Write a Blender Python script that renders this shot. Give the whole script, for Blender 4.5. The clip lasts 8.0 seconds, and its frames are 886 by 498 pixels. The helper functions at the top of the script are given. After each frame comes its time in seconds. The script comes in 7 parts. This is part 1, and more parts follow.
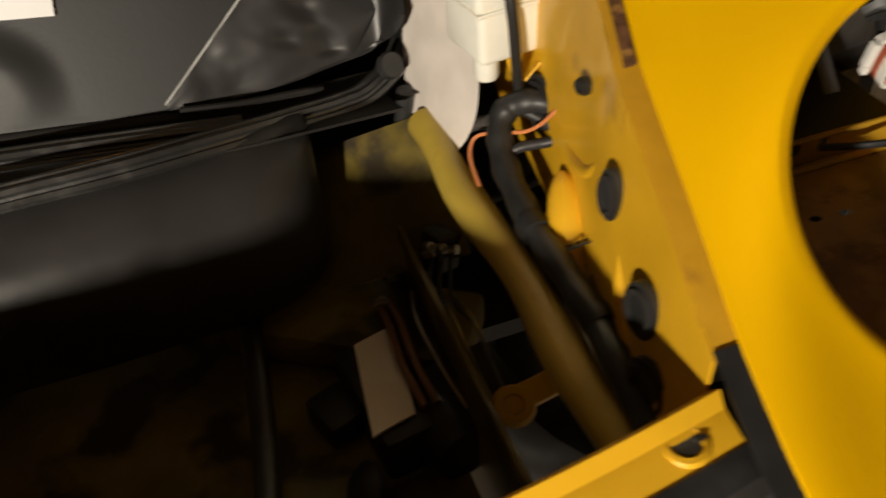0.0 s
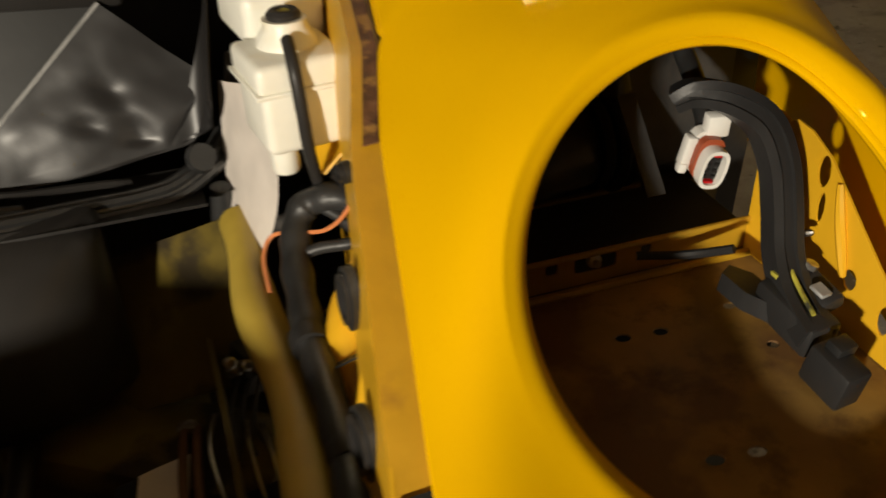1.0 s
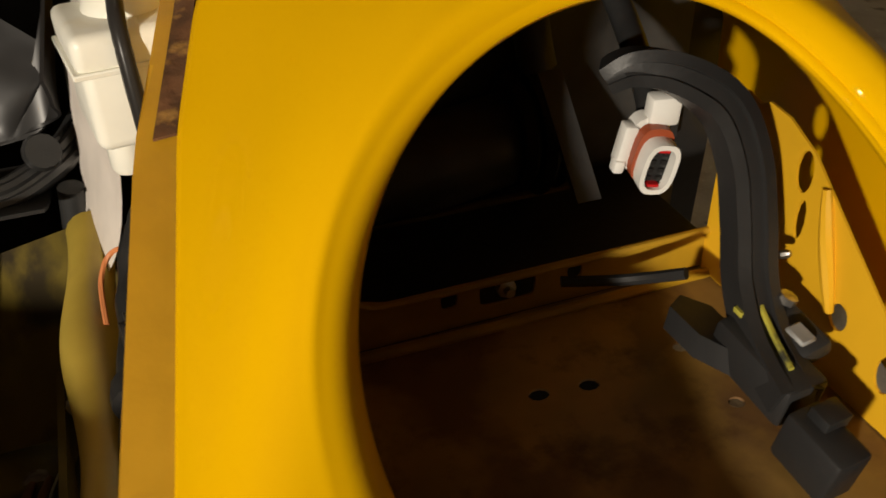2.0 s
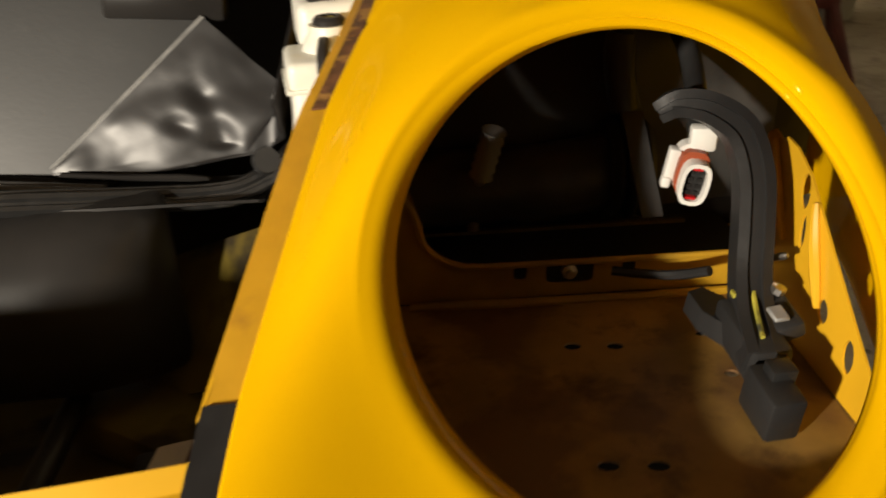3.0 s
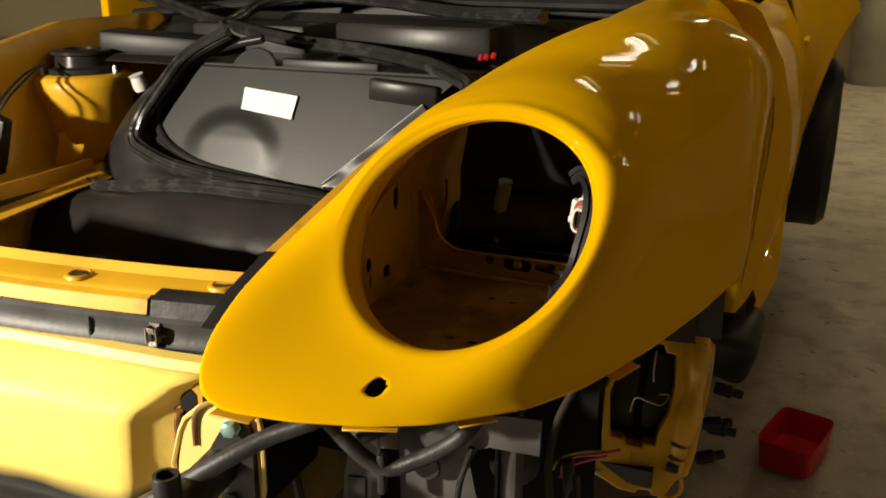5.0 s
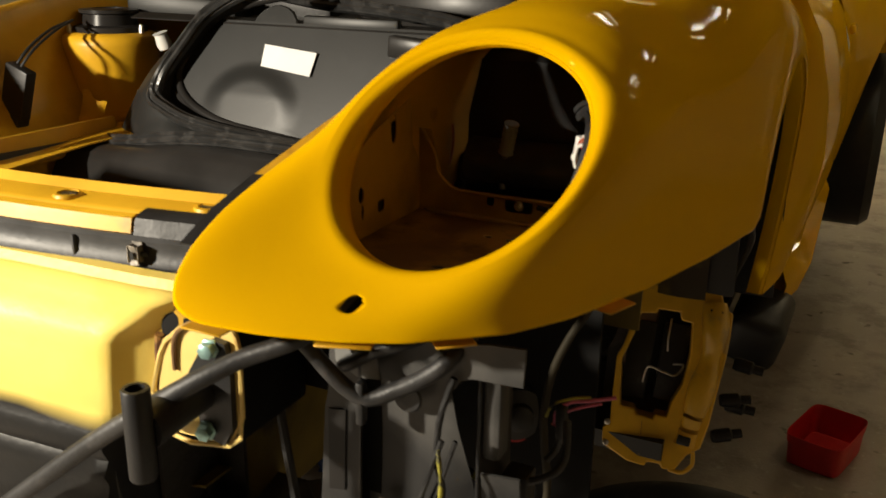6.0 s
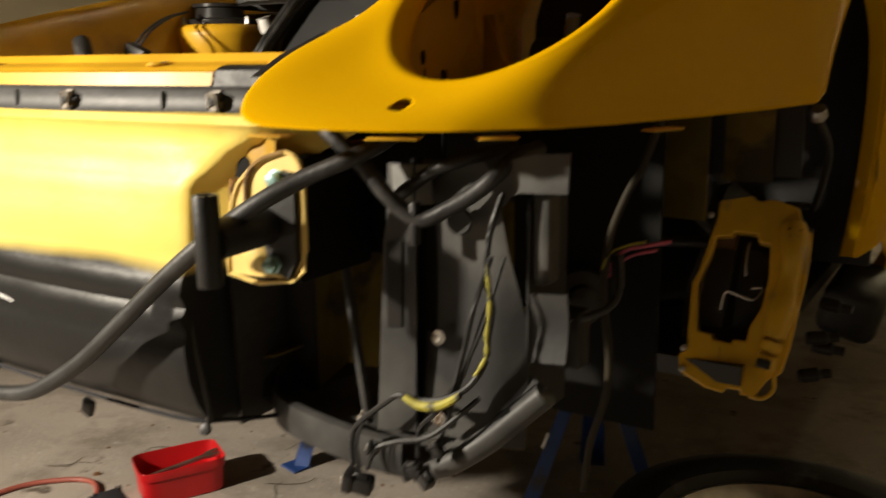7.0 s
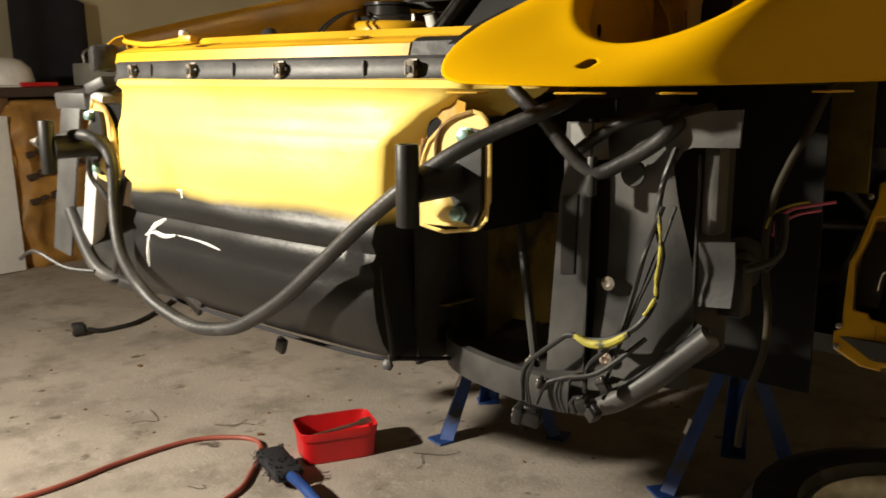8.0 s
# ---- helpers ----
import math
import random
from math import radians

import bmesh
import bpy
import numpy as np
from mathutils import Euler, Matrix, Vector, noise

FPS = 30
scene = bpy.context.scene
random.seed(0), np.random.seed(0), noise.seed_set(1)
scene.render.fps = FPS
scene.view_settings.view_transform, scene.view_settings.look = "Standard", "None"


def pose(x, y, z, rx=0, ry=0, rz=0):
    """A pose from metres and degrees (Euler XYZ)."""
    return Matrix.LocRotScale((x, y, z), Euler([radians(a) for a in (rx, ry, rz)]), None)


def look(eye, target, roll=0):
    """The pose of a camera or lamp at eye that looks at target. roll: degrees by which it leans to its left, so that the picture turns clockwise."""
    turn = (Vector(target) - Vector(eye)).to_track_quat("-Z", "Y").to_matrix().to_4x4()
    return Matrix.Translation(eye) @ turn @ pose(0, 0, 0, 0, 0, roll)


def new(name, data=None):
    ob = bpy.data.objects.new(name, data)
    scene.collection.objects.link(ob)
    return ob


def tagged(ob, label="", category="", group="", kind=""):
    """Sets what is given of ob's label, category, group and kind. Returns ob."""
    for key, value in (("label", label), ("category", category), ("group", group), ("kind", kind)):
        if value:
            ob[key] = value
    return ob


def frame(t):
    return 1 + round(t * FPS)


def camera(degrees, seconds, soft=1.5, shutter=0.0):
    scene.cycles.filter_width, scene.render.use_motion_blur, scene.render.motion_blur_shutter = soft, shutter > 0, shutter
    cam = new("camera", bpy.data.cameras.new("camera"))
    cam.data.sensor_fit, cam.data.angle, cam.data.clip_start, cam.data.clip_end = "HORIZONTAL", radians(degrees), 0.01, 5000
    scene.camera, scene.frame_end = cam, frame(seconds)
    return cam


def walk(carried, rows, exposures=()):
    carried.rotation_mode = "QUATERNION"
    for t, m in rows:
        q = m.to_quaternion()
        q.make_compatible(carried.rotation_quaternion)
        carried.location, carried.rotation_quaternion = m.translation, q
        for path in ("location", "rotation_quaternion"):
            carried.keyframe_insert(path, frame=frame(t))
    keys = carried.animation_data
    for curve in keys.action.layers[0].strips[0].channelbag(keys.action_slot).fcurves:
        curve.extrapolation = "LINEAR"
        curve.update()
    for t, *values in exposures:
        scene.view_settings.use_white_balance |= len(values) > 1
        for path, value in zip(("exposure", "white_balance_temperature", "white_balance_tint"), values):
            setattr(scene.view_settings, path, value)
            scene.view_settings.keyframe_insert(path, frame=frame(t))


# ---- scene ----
cam = camera(53.3, 8.0, soft=1.6, shutter=0.5)
PATH = [
    (0, (0.164, -0.195, 1.433), (0.591, 1.239, 0.105), -4.7),
    (0.5, (0.268, -0.239, 1.419), (0.719, 1.264, 0.179), -3.7),
    (1, (0.353, -0.172, 1.338), (0.876, 1.415, 0.239), -1.9),
    (1.5, (0.412, -0.084, 1.289), (1.032, 1.461, 0.181), -0.4),
    (1.7, (0.432, -0.042, 1.27), (1.051, 1.475, 0.124), -0.9),
    (3, (0.508, -0.246, 1.265), (0.613, 1.542, 0.376), -2.0),
    (3.5, (0.519, -0.361, 1.286), (0.45, 1.465, 0.473), -4.9),
    (4, (0.597, -0.474, 1.313), (0.486, 1.379, 0.568), -0.8),
    (4.5, (0.815, -0.606, 1.33), (0.287, 1.221, 0.711), 0.7),
    (4.7, (0.903, -0.669, 1.341), (0.253, 1.11, 0.698), -0.6),
    (5.8, (0.956, -0.644, 1.263), (0.168, 1.079, 0.623), 1.2),
    (6, (0.98, -0.638, 1.243), (0.173, 1.08, 0.613), 1.0),
    (6.5, (1.077, -0.663, 1.156), (0.162, 1.022, 0.587), -0.1),
    (7, (1.083, -0.702, 0.996), (0.029, 0.943, 0.566), -0.7),
    (7.5, (1.084, -0.773, 0.939), (-0.127, 0.772, 0.553), -0.4),
    (8, (1.102, -0.826, 0.942), (-0.185, 0.655, 0.551), -0.3),
]
walk(cam, [(t, look(eye, target, roll)) for t, eye, target, roll in PATH],
     exposures=((0, -0.65, 6500, 10), (0.5, -0.6, 6500, 10), (1.0, -0.6, 6500, 8), (1.5, -0.85, 6500, 10), (3.0, -0.25, 6500, 10), (4.0, -0.2, 6500, 9), (4.5, -0.15, 6500, 9), (6.0, -0.22, 6500, 8), (6.5, -0.3, 6500, 8), (7.0, -0.25, 6500, 9), (8.0, -0.1, 6400, 8)))

# ---- light ----
world = bpy.data.worlds.new("garage_night")
scene.world = world
world.use_nodes = True
world.node_tree.nodes["Background"].inputs[0].default_value = (0.9, 0.75, 0.55, 1)
world.node_tree.nodes["Background"].inputs[1].default_value = 0.012


def area_lamp(name, eye, target, size, watts, colour, size_y=0.0):
    data = bpy.data.lights.new(name, "AREA")
    data.size, data.energy, data.color = size, watts, colour
    if size_y:
        data.shape, data.size_y = "RECTANGLE", size_y
    ob = new(name, data)
    ob.matrix_world = look(eye, target)
    return ob


area_lamp("work_lamp_light", (-1.10, -1.55, 1.50), (0.0, 0.1, 0.75), 0.09, 128, (1.0, 0.885, 0.72))
# the last tube is unseen, added to brighten the far wall
TUBES = [(1.76, 1.84, 2.5, 0.8, 50, 0.2), (0.74, 1.95, 2.5, 0.5, 38, 0.65), (0.75, 5.6, 2.5, 7.0, 0, 1.2), (1.7, 5.9, 2.5, 7.0, 0, 1.2), (2.0, 8.4, 2.5, 20.0, 0, 1.2)]  # x, y, z, watts, turn, length
for tx, ty, tz, watts, turn, length in TUBES:
    tube_lamp = area_lamp("tube_light", (tx, ty, tz - 0.09), (tx, ty, 0.0), 0.05, watts, (1.0, 0.79, 0.42), length)
    tube_lamp.matrix_world = pose(tx, ty, tz - 0.09, 0, 0, turn)

# ---- materials ----
MATS = {}


def material(name, colour, rough=0.5, metal=0.0, vary=0.15, scale=8.0, bump=0.1, fine=120.0, coat=0.0, second=None, patch=0.6, patch_scale=3.0, transmission=0.0, spread=0.08, spec=0.5):
    """Principled surface with colour variation at two scales, uneven gloss and fine relief."""
    if name in MATS:
        return MATS[name]
    m = bpy.data.materials.new(name)
    m.use_nodes = True
    nt = m.node_tree
    b = nt.nodes["Principled BSDF"]
    b.inputs["Metallic"].default_value = metal
    b.inputs["Coat Weight"].default_value = coat
    b.inputs["Specular IOR Level"].default_value = spec
    b.inputs["Coat Roughness"].default_value = 0.025
    b.inputs["Transmission Weight"].default_value = transmission
    tc = nt.nodes.new("ShaderNodeTexCoord")

    def noise_node(sc, detail=4.0):
        n = nt.nodes.new("ShaderNodeTexNoise")
        n.inputs["Scale"].default_value, n.inputs["Detail"].default_value = sc, detail
        nt.links.new(tc.outputs["Object"], n.inputs["Vector"])
        return n

    def ramp(src, lo, hi, c0, c1):
        r = nt.nodes.new("ShaderNodeValToRGB")
        r.color_ramp.elements[0].position, r.color_ramp.elements[1].position = lo, hi
        r.color_ramp.elements[0].color, r.color_ramp.elements[1].color = (*c0, 1), (*c1, 1)
        nt.links.new(src.outputs["Fac"], r.inputs["Fac"])
        return r

    big, small = noise_node(scale), noise_node(fine, 3.0)
    dark = tuple(c * (1 - vary) for c in colour)
    light = tuple(min(1.0, c * (1 + vary)) for c in colour)
    base = ramp(big, 0.35, 0.65, dark, light)
    out = base.outputs["Color"]
    if second:
        spot = noise_node(patch_scale, 6.0)
        mask = ramp(spot, patch, patch + spread, (0, 0, 0), (1, 1, 1))
        mix = nt.nodes.new("ShaderNodeMix")
        mix.data_type = "RGBA"
        nt.links.new(mask.outputs["Color"], mix.inputs["Factor"])
        nt.links.new(out, mix.inputs["A"])
        mix.inputs["B"].default_value = (*second, 1)
        out = mix.outputs["Result"]
    nt.links.new(out, b.inputs["Base Color"])
    rr = nt.nodes.new("ShaderNodeMapRange")
    rr.inputs["To Min"].default_value, rr.inputs["To Max"].default_value = max(0.02, rough * 0.8), min(1.0, rough * 1.2)
    nt.links.new(big.outputs["Fac"], rr.inputs["Value"])
    nt.links.new(rr.outputs["Result"], b.inputs["Roughness"])
    if bump:
        bp = nt.nodes.new("ShaderNodeBump")
        bp.inputs["Strength"].default_value, bp.inputs["Distance"].default_value = bump, 0.002
        nt.links.new(small.outputs["Fac"], bp.inputs["Height"])
        nt.links.new(bp.outputs["Normal"], b.inputs["Normal"])
    MATS[name] = m
    return m


def glow(name, colour, strength):
    m = bpy.data.materials.new(name)
    m.use_nodes = True
    b = m.node_tree.nodes["Principled BSDF"]
    b.inputs["Base Color"].default_value = (*colour, 1)
    b.inputs["Emission Color"].default_value = (*colour, 1)
    b.inputs["Emission Strength"].default_value = strength
    return m


PAINT = material("yellow_paint", (0.79, 0.44, 0.001), 0.42, vary=0.03, scale=3, bump=0.0, fine=300, coat=0.32, spec=0.0)
INNER = material("yellow_inner_paint", (0.70, 0.39, 0.014), 0.42, vary=0.12, scale=9, bump=0.05, fine=90, coat=0.2, second=(0.32, 0.17, 0.03), patch=0.62, patch_scale=7)
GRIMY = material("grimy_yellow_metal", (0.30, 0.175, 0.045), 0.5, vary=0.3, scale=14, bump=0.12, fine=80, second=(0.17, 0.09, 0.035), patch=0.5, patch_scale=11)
# chassis yellow darkened to carry the shade inside and under the nose
SHADED = material("shade_darkened_yellow", (0.13, 0.095, 0.016), 0.5, vary=0.3, scale=10, bump=0.15, fine=70, second=(0.035, 0.026, 0.012), patch=0.52, patch_scale=8, spec=0.3)
FLANGE = material("worn_flange", (0.60, 0.32, 0.015), 0.5, vary=0.10, scale=25, bump=0.12, fine=140, second=(0.36, 0.17, 0.02), patch=0.64, patch_scale=22, spread=0.15)
RUST = material("rusty_adhesive", (0.13, 0.055, 0.02), 0.8, vary=0.4, scale=60, bump=0.6, fine=160, second=(0.35, 0.18, 0.04), patch=0.55, patch_scale=50)
GLOSS = material("glossy_black_plastic", (0.024, 0.0225, 0.0215), 0.30, vary=0.3, scale=6, bump=0.08, fine=40, spec=0.16)
DENTED = material("shiny_dented_plastic", (0.020, 0.019, 0.019), 0.38, vary=0.2, scale=8, bump=0.10, fine=30, spec=0.48)
LINER = material("grey_black_liner", (0.0145, 0.015, 0.0147), 0.44, vary=0.12, scale=5, bump=0.03, fine=160, second=(0.0195, 0.020, 0.0195), patch=0.6, patch_scale=14, spec=0.45)
PLASTIC = material("black_plastic", (0.018, 0.0175, 0.0175), 0.45, vary=0.25, scale=9, bump=0.15, fine=150, second=(0.026, 0.025, 0.023), patch=0.62, patch_scale=10, spec=0.4)
DUCTMAT = material("dusty_black_duct", (0.022, 0.022, 0.0225), 0.48, vary=0.35, scale=5, bump=0.12, fine=160, second=(0.125, 0.121, 0.114), patch=0.45, patch_scale=6, spec=0.4, spread=0.3)
# black that stands in for shade in the hollows of the nose
MATT = material("cavity_shade_black", (0.010, 0.0098, 0.0095), 0.8, vary=0.3, scale=12, bump=0.3, fine=60, spec=0.12)
RUBBER = material("black_rubber", (0.02, 0.02, 0.02), 0.45, vary=0.3, scale=16, bump=0.2, fine=180, second=(0.06, 0.058, 0.055), patch=0.6, patch_scale=20)
LOOM = material("grey_loom_tape", (0.024, 0.0235, 0.024), 0.5, vary=0.25, scale=20, bump=0.35, fine=130, second=(0.05, 0.048, 0.047), patch=0.56, patch_scale=18)
TAPE = material("black_adhesive_tape", (0.02, 0.02, 0.021), 0.42, vary=0.3, scale=18, bump=0.5, fine=40)
UNDERSEAL = material("black_underseal", (0.035, 0.033, 0.031), 0.4, vary=0.3, scale=7, bump=0.9, fine=75, second=(0.09, 0.085, 0.075), patch=0.6, patch_scale=5)
STEEL = material("steel", (0.55, 0.53, 0.50), 0.35, metal=1.0, vary=0.2, scale=20, bump=0.08, fine=150)
ZINC = material("zinc_clip", (0.36, 0.33, 0.29), 0.5, metal=0.3, vary=0.35, scale=60, bump=0.4, fine=200, second=(0.12, 0.08, 0.05), patch=0.50, patch_scale=70)
BOLTMAT = material("teal_zinc_bolt", (0.35, 0.55, 0.52), 0.4, metal=0.6, vary=0.2, scale=60, bump=0.1)
WHITE = material("white_plastic", (0.75, 0.74, 0.70), 0.4, vary=0.06, scale=30, bump=0.04)
LABEL = material("white_label", (0.82, 0.82, 0.82), 0.5, vary=0.03, scale=20, bump=0.05)
TAG = material("white_paper_tag", (0.72, 0.66, 0.60), 0.7, vary=0.08, scale=20, bump=0.1)
TANKMAT = material("translucent_reservoir", (0.86, 0.85, 0.76), 0.4, vary=0.05, scale=20, bump=0.05, second=(0.74, 0.66, 0.46), patch=0.62, patch_scale=12, spread=0.15)
RED = material("red_plastic", (0.55, 0.012, 0.015), 0.4, vary=0.1, scale=12, bump=0.08)
ORANGE = material("red_brown_seal", (0.30, 0.06, 0.02), 0.5, vary=0.1, scale=20)
WIRE = material("copper_wire", (0.62, 0.22, 0.08), 0.4, vary=0.1, scale=20)
YTAPE = material("yellow_cloth_tape", (0.42, 0.38, 0.05), 0.6, vary=0.25, scale=40, bump=0.3, second=(0.05, 0.05, 0.03), patch=0.53, patch_scale=45)
BLUE = material("blue_jack_paint", (0.015, 0.05, 0.20), 0.45, vary=0.2, scale=14, bump=0.1, second=(0.03, 0.03, 0.04), patch=0.62, patch_scale=15)
CONCRETE = material("stained_concrete", (0.37, 0.325, 0.28), 0.75, vary=0.14, scale=2.2, bump=0.8, fine=110, second=(0.11, 0.09, 0.07), patch=0.655, patch_scale=11, spread=0.05)


def speckle(m, colour, scale, low, high):
    """A further layer of fine worn patches over a surface's colour."""
    nt = m.node_tree
    bsdf = nt.nodes["Principled BSDF"]
    old = bsdf.inputs["Base Color"].links[0].from_socket
    tc = nt.nodes.new("ShaderNodeTexCoord")
    n = nt.nodes.new("ShaderNodeTexNoise")
    n.inputs["Scale"].default_value, n.inputs["Detail"].default_value, n.inputs["Roughness"].default_value = scale, 8.0, 0.65
    nt.links.new(tc.outputs["Object"], n.inputs["Vector"])
    mr = nt.nodes.new("ShaderNodeMapRange")
    mr.inputs["From Min"].default_value, mr.inputs["From Max"].default_value = low, high
    nt.links.new(n.outputs["Fac"], mr.inputs["Value"])
    mix = nt.nodes.new("ShaderNodeMix")
    mix.data_type = "RGBA"
    mix.inputs["B"].default_value = (*colour, 1)
    nt.links.new(old, mix.inputs["A"])
    nt.links.new(mr.outputs["Result"], mix.inputs["Factor"])
    nt.links.new(mix.outputs["Result"], bsdf.inputs["Base Color"])


speckle(CONCRETE, (0.24, 0.21, 0.175), 5.0, 0.48, 0.64)
speckle(CONCRETE, (0.46, 0.42, 0.37), 26.0, 0.58, 0.72)
speckle(CONCRETE, (0.13, 0.11, 0.09), 17.0, 0.66, 0.71)
speckle(CONCRETE, (0.52, 0.48, 0.42), 70.0, 0.62, 0.72)
WALL = material("cream_wall_paint", (0.64, 0.56, 0.38), 0.8, vary=0.08, scale=1.5, bump=0.15, fine=60)
CEIL = material("ceiling_board", (0.17, 0.12, 0.07), 0.85, vary=0.06, scale=2, bump=0.1)
HOSE = material("red_air_hose", (0.32, 0.085, 0.06), 0.5, vary=0.15, scale=14, bump=0.1)
CLOTH = material("dark_cloth", (0.015, 0.015, 0.02), 0.9, vary=0.3, scale=8, bump=0.5, fine=50)
SACK = material("orange_paper_sack", (0.38, 0.195, 0.045), 0.55, vary=0.35, scale=6, bump=1.0, fine=12, second=(0.26, 0.12, 0.03), patch=0.55, patch_scale=5, spread=0.25)
INK = material("dark_ink", (0.05, 0.03, 0.02), 0.7, vary=0.1, scale=10)
WOOD = material("brown_wood", (0.16, 0.075, 0.03), 0.6, vary=0.25, scale=9, bump=0.25, fine=70)
ALU = material("aluminium_radiator", (0.74, 0.72, 0.68), 0.5, metal=0.15, vary=0.12, scale=12, bump=0.15, second=(0.45, 0.43, 0.40), patch=0.6, patch_scale=14)
GREYPIPE = material("grey_painted_post", (0.36, 0.35, 0.31), 0.7, vary=0.15, scale=3, bump=0.15)
PINK = material("pink_plug", (0.6, 0.12, 0.22), 0.4, vary=0.1, scale=30)
CALMAT = material("yellow_caliper_paint", (0.68, 0.40, 0.02), 0.35, vary=0.12, scale=18, bump=0.08, fine=100, coat=0.4, second=(0.45, 0.30, 0.08), patch=0.6, patch_scale=16)
RAILMAT = material("dull_yellow_rail", (0.46, 0.33, 0.05), 0.5, vary=0.15, scale=9, bump=0.1, fine=70, second=(0.25, 0.17, 0.04), patch=0.6, patch_scale=8)
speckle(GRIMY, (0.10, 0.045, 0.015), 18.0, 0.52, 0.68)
# yellow darkened for shade on the bucket's ledge and inner wall, with grime patches
BUCKET = material("grimy_shade_dark_paint", (0.46, 0.265, 0.014), 0.45, vary=0.2, scale=9, bump=0.08, fine=90, second=(0.20, 0.11, 0.02), patch=0.52, patch_scale=8, spread=0.2)
# inner yellow paled for the mounts, with lamp light in the colour
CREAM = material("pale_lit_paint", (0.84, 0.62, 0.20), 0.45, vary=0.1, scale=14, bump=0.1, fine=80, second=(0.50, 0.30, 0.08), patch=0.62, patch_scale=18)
SEALMAT = material("shiny_ribbed_rubber", (0.022, 0.022, 0.022), 0.30, vary=0.3, scale=16, bump=0.15, fine=180, second=(0.045, 0.044, 0.043), patch=0.54, patch_scale=30, spec=0.8)
PALEGREY = material("pale_grey_plastic", (0.34, 0.34, 0.33), 0.5, vary=0.25, scale=30, bump=0.2)
MIDGREY = material("dull_grey_rubber", (0.045, 0.045, 0.046), 0.5, vary=0.25, scale=20, bump=0.2)
DUSTY = material("dusty_grey_plastic", (0.065, 0.065, 0.064), 0.5, vary=0.25, scale=14, bump=0.15, second=(0.04, 0.04, 0.039), patch=0.55, patch_scale=10, spread=0.2)
CAPMAT = material("grey_ribbed_plastic", (0.22, 0.22, 0.21), 0.45, vary=0.2, scale=20, bump=0.1)
# copy of the inner yellow, darkened for the far wing's shade
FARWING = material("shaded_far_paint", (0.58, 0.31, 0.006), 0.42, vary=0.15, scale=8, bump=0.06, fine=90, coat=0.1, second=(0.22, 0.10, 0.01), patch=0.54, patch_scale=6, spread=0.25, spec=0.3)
TANHOSE = material("olive_brown_hose", (0.032, 0.026, 0.015), 0.65, vary=0.2, scale=20, bump=0.1, spec=0.25)
TUBEGLOW = glow("lit_tube", (1.0, 0.86, 0.58), 34.0)

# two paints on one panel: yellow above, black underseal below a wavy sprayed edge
# its yellow is paled to hold the work lamp's glare
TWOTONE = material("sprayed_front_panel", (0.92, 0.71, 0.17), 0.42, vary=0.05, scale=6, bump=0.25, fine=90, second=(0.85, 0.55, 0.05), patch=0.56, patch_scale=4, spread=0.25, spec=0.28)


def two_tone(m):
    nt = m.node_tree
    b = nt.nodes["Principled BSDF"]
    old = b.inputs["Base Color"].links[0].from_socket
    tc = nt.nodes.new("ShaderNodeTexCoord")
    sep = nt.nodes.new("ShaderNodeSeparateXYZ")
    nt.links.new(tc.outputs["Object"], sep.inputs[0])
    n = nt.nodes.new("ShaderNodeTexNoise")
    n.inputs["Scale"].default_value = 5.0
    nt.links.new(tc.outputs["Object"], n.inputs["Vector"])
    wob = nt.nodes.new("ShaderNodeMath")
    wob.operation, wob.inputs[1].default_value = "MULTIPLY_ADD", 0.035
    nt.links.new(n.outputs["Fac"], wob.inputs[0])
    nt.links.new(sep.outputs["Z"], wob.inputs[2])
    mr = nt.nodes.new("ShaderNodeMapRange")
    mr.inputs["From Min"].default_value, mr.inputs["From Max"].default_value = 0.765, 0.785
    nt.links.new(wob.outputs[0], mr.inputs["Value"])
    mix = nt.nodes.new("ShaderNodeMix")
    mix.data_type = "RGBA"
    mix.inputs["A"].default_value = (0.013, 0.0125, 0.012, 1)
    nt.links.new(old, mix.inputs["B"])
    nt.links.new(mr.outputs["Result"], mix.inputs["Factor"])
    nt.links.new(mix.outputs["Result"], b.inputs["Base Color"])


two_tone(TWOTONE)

# ---- mesh helpers ----


def mesh_of(bm, name, mat, smooth=True, angle=40):
    bmesh.ops.recalc_face_normals(bm, faces=bm.faces)
    if smooth:
        for f in bm.faces:
            f.smooth = True
        lim = radians(angle)
        for e in bm.edges:
            if len(e.link_faces) == 2 and e.calc_face_angle(0) > lim:
                e.smooth = False
    me = bpy.data.meshes.new(name)
    bm.to_mesh(me)
    bm.free()
    me.materials.append(mat)
    return me


def part(name, bm, mat, parent=None, label="", angle=40):
    ob = new(name, mesh_of(bm, name, mat, True, angle))
    if parent:
        ob.parent = parent
    if label:
        ob["label"] = label
    return ob


def thing(name, label, category, group="", at=(0, 0, 0)):
    ob = new(name)
    ob.empty_display_size = 0.05
    ob.location = at
    return tagged(ob, label, category, group)


def curve_points(ctrl, n=8, closed=False):
    """Catmull-Rom through the control points."""
    p = [Vector(c) for c in ctrl]
    m, out = len(p), []
    for i in range(m if closed else m - 1):
        if closed:
            a, b, c, d = p[i - 1], p[i], p[(i + 1) % m], p[(i + 2) % m]
        else:
            a, b, c, d = p[max(i - 1, 0)], p[i], p[i + 1], p[min(i + 2, m - 1)]
        for k in range(n):
            t = k / n
            out.append(0.5 * ((2 * b) + (c - a) * t + (2 * a - 5 * b + 4 * c - d) * t * t + (3 * b - a - 3 * c + d) * t ** 3))
    if not closed:
        out.append(p[-1].copy())
    return out


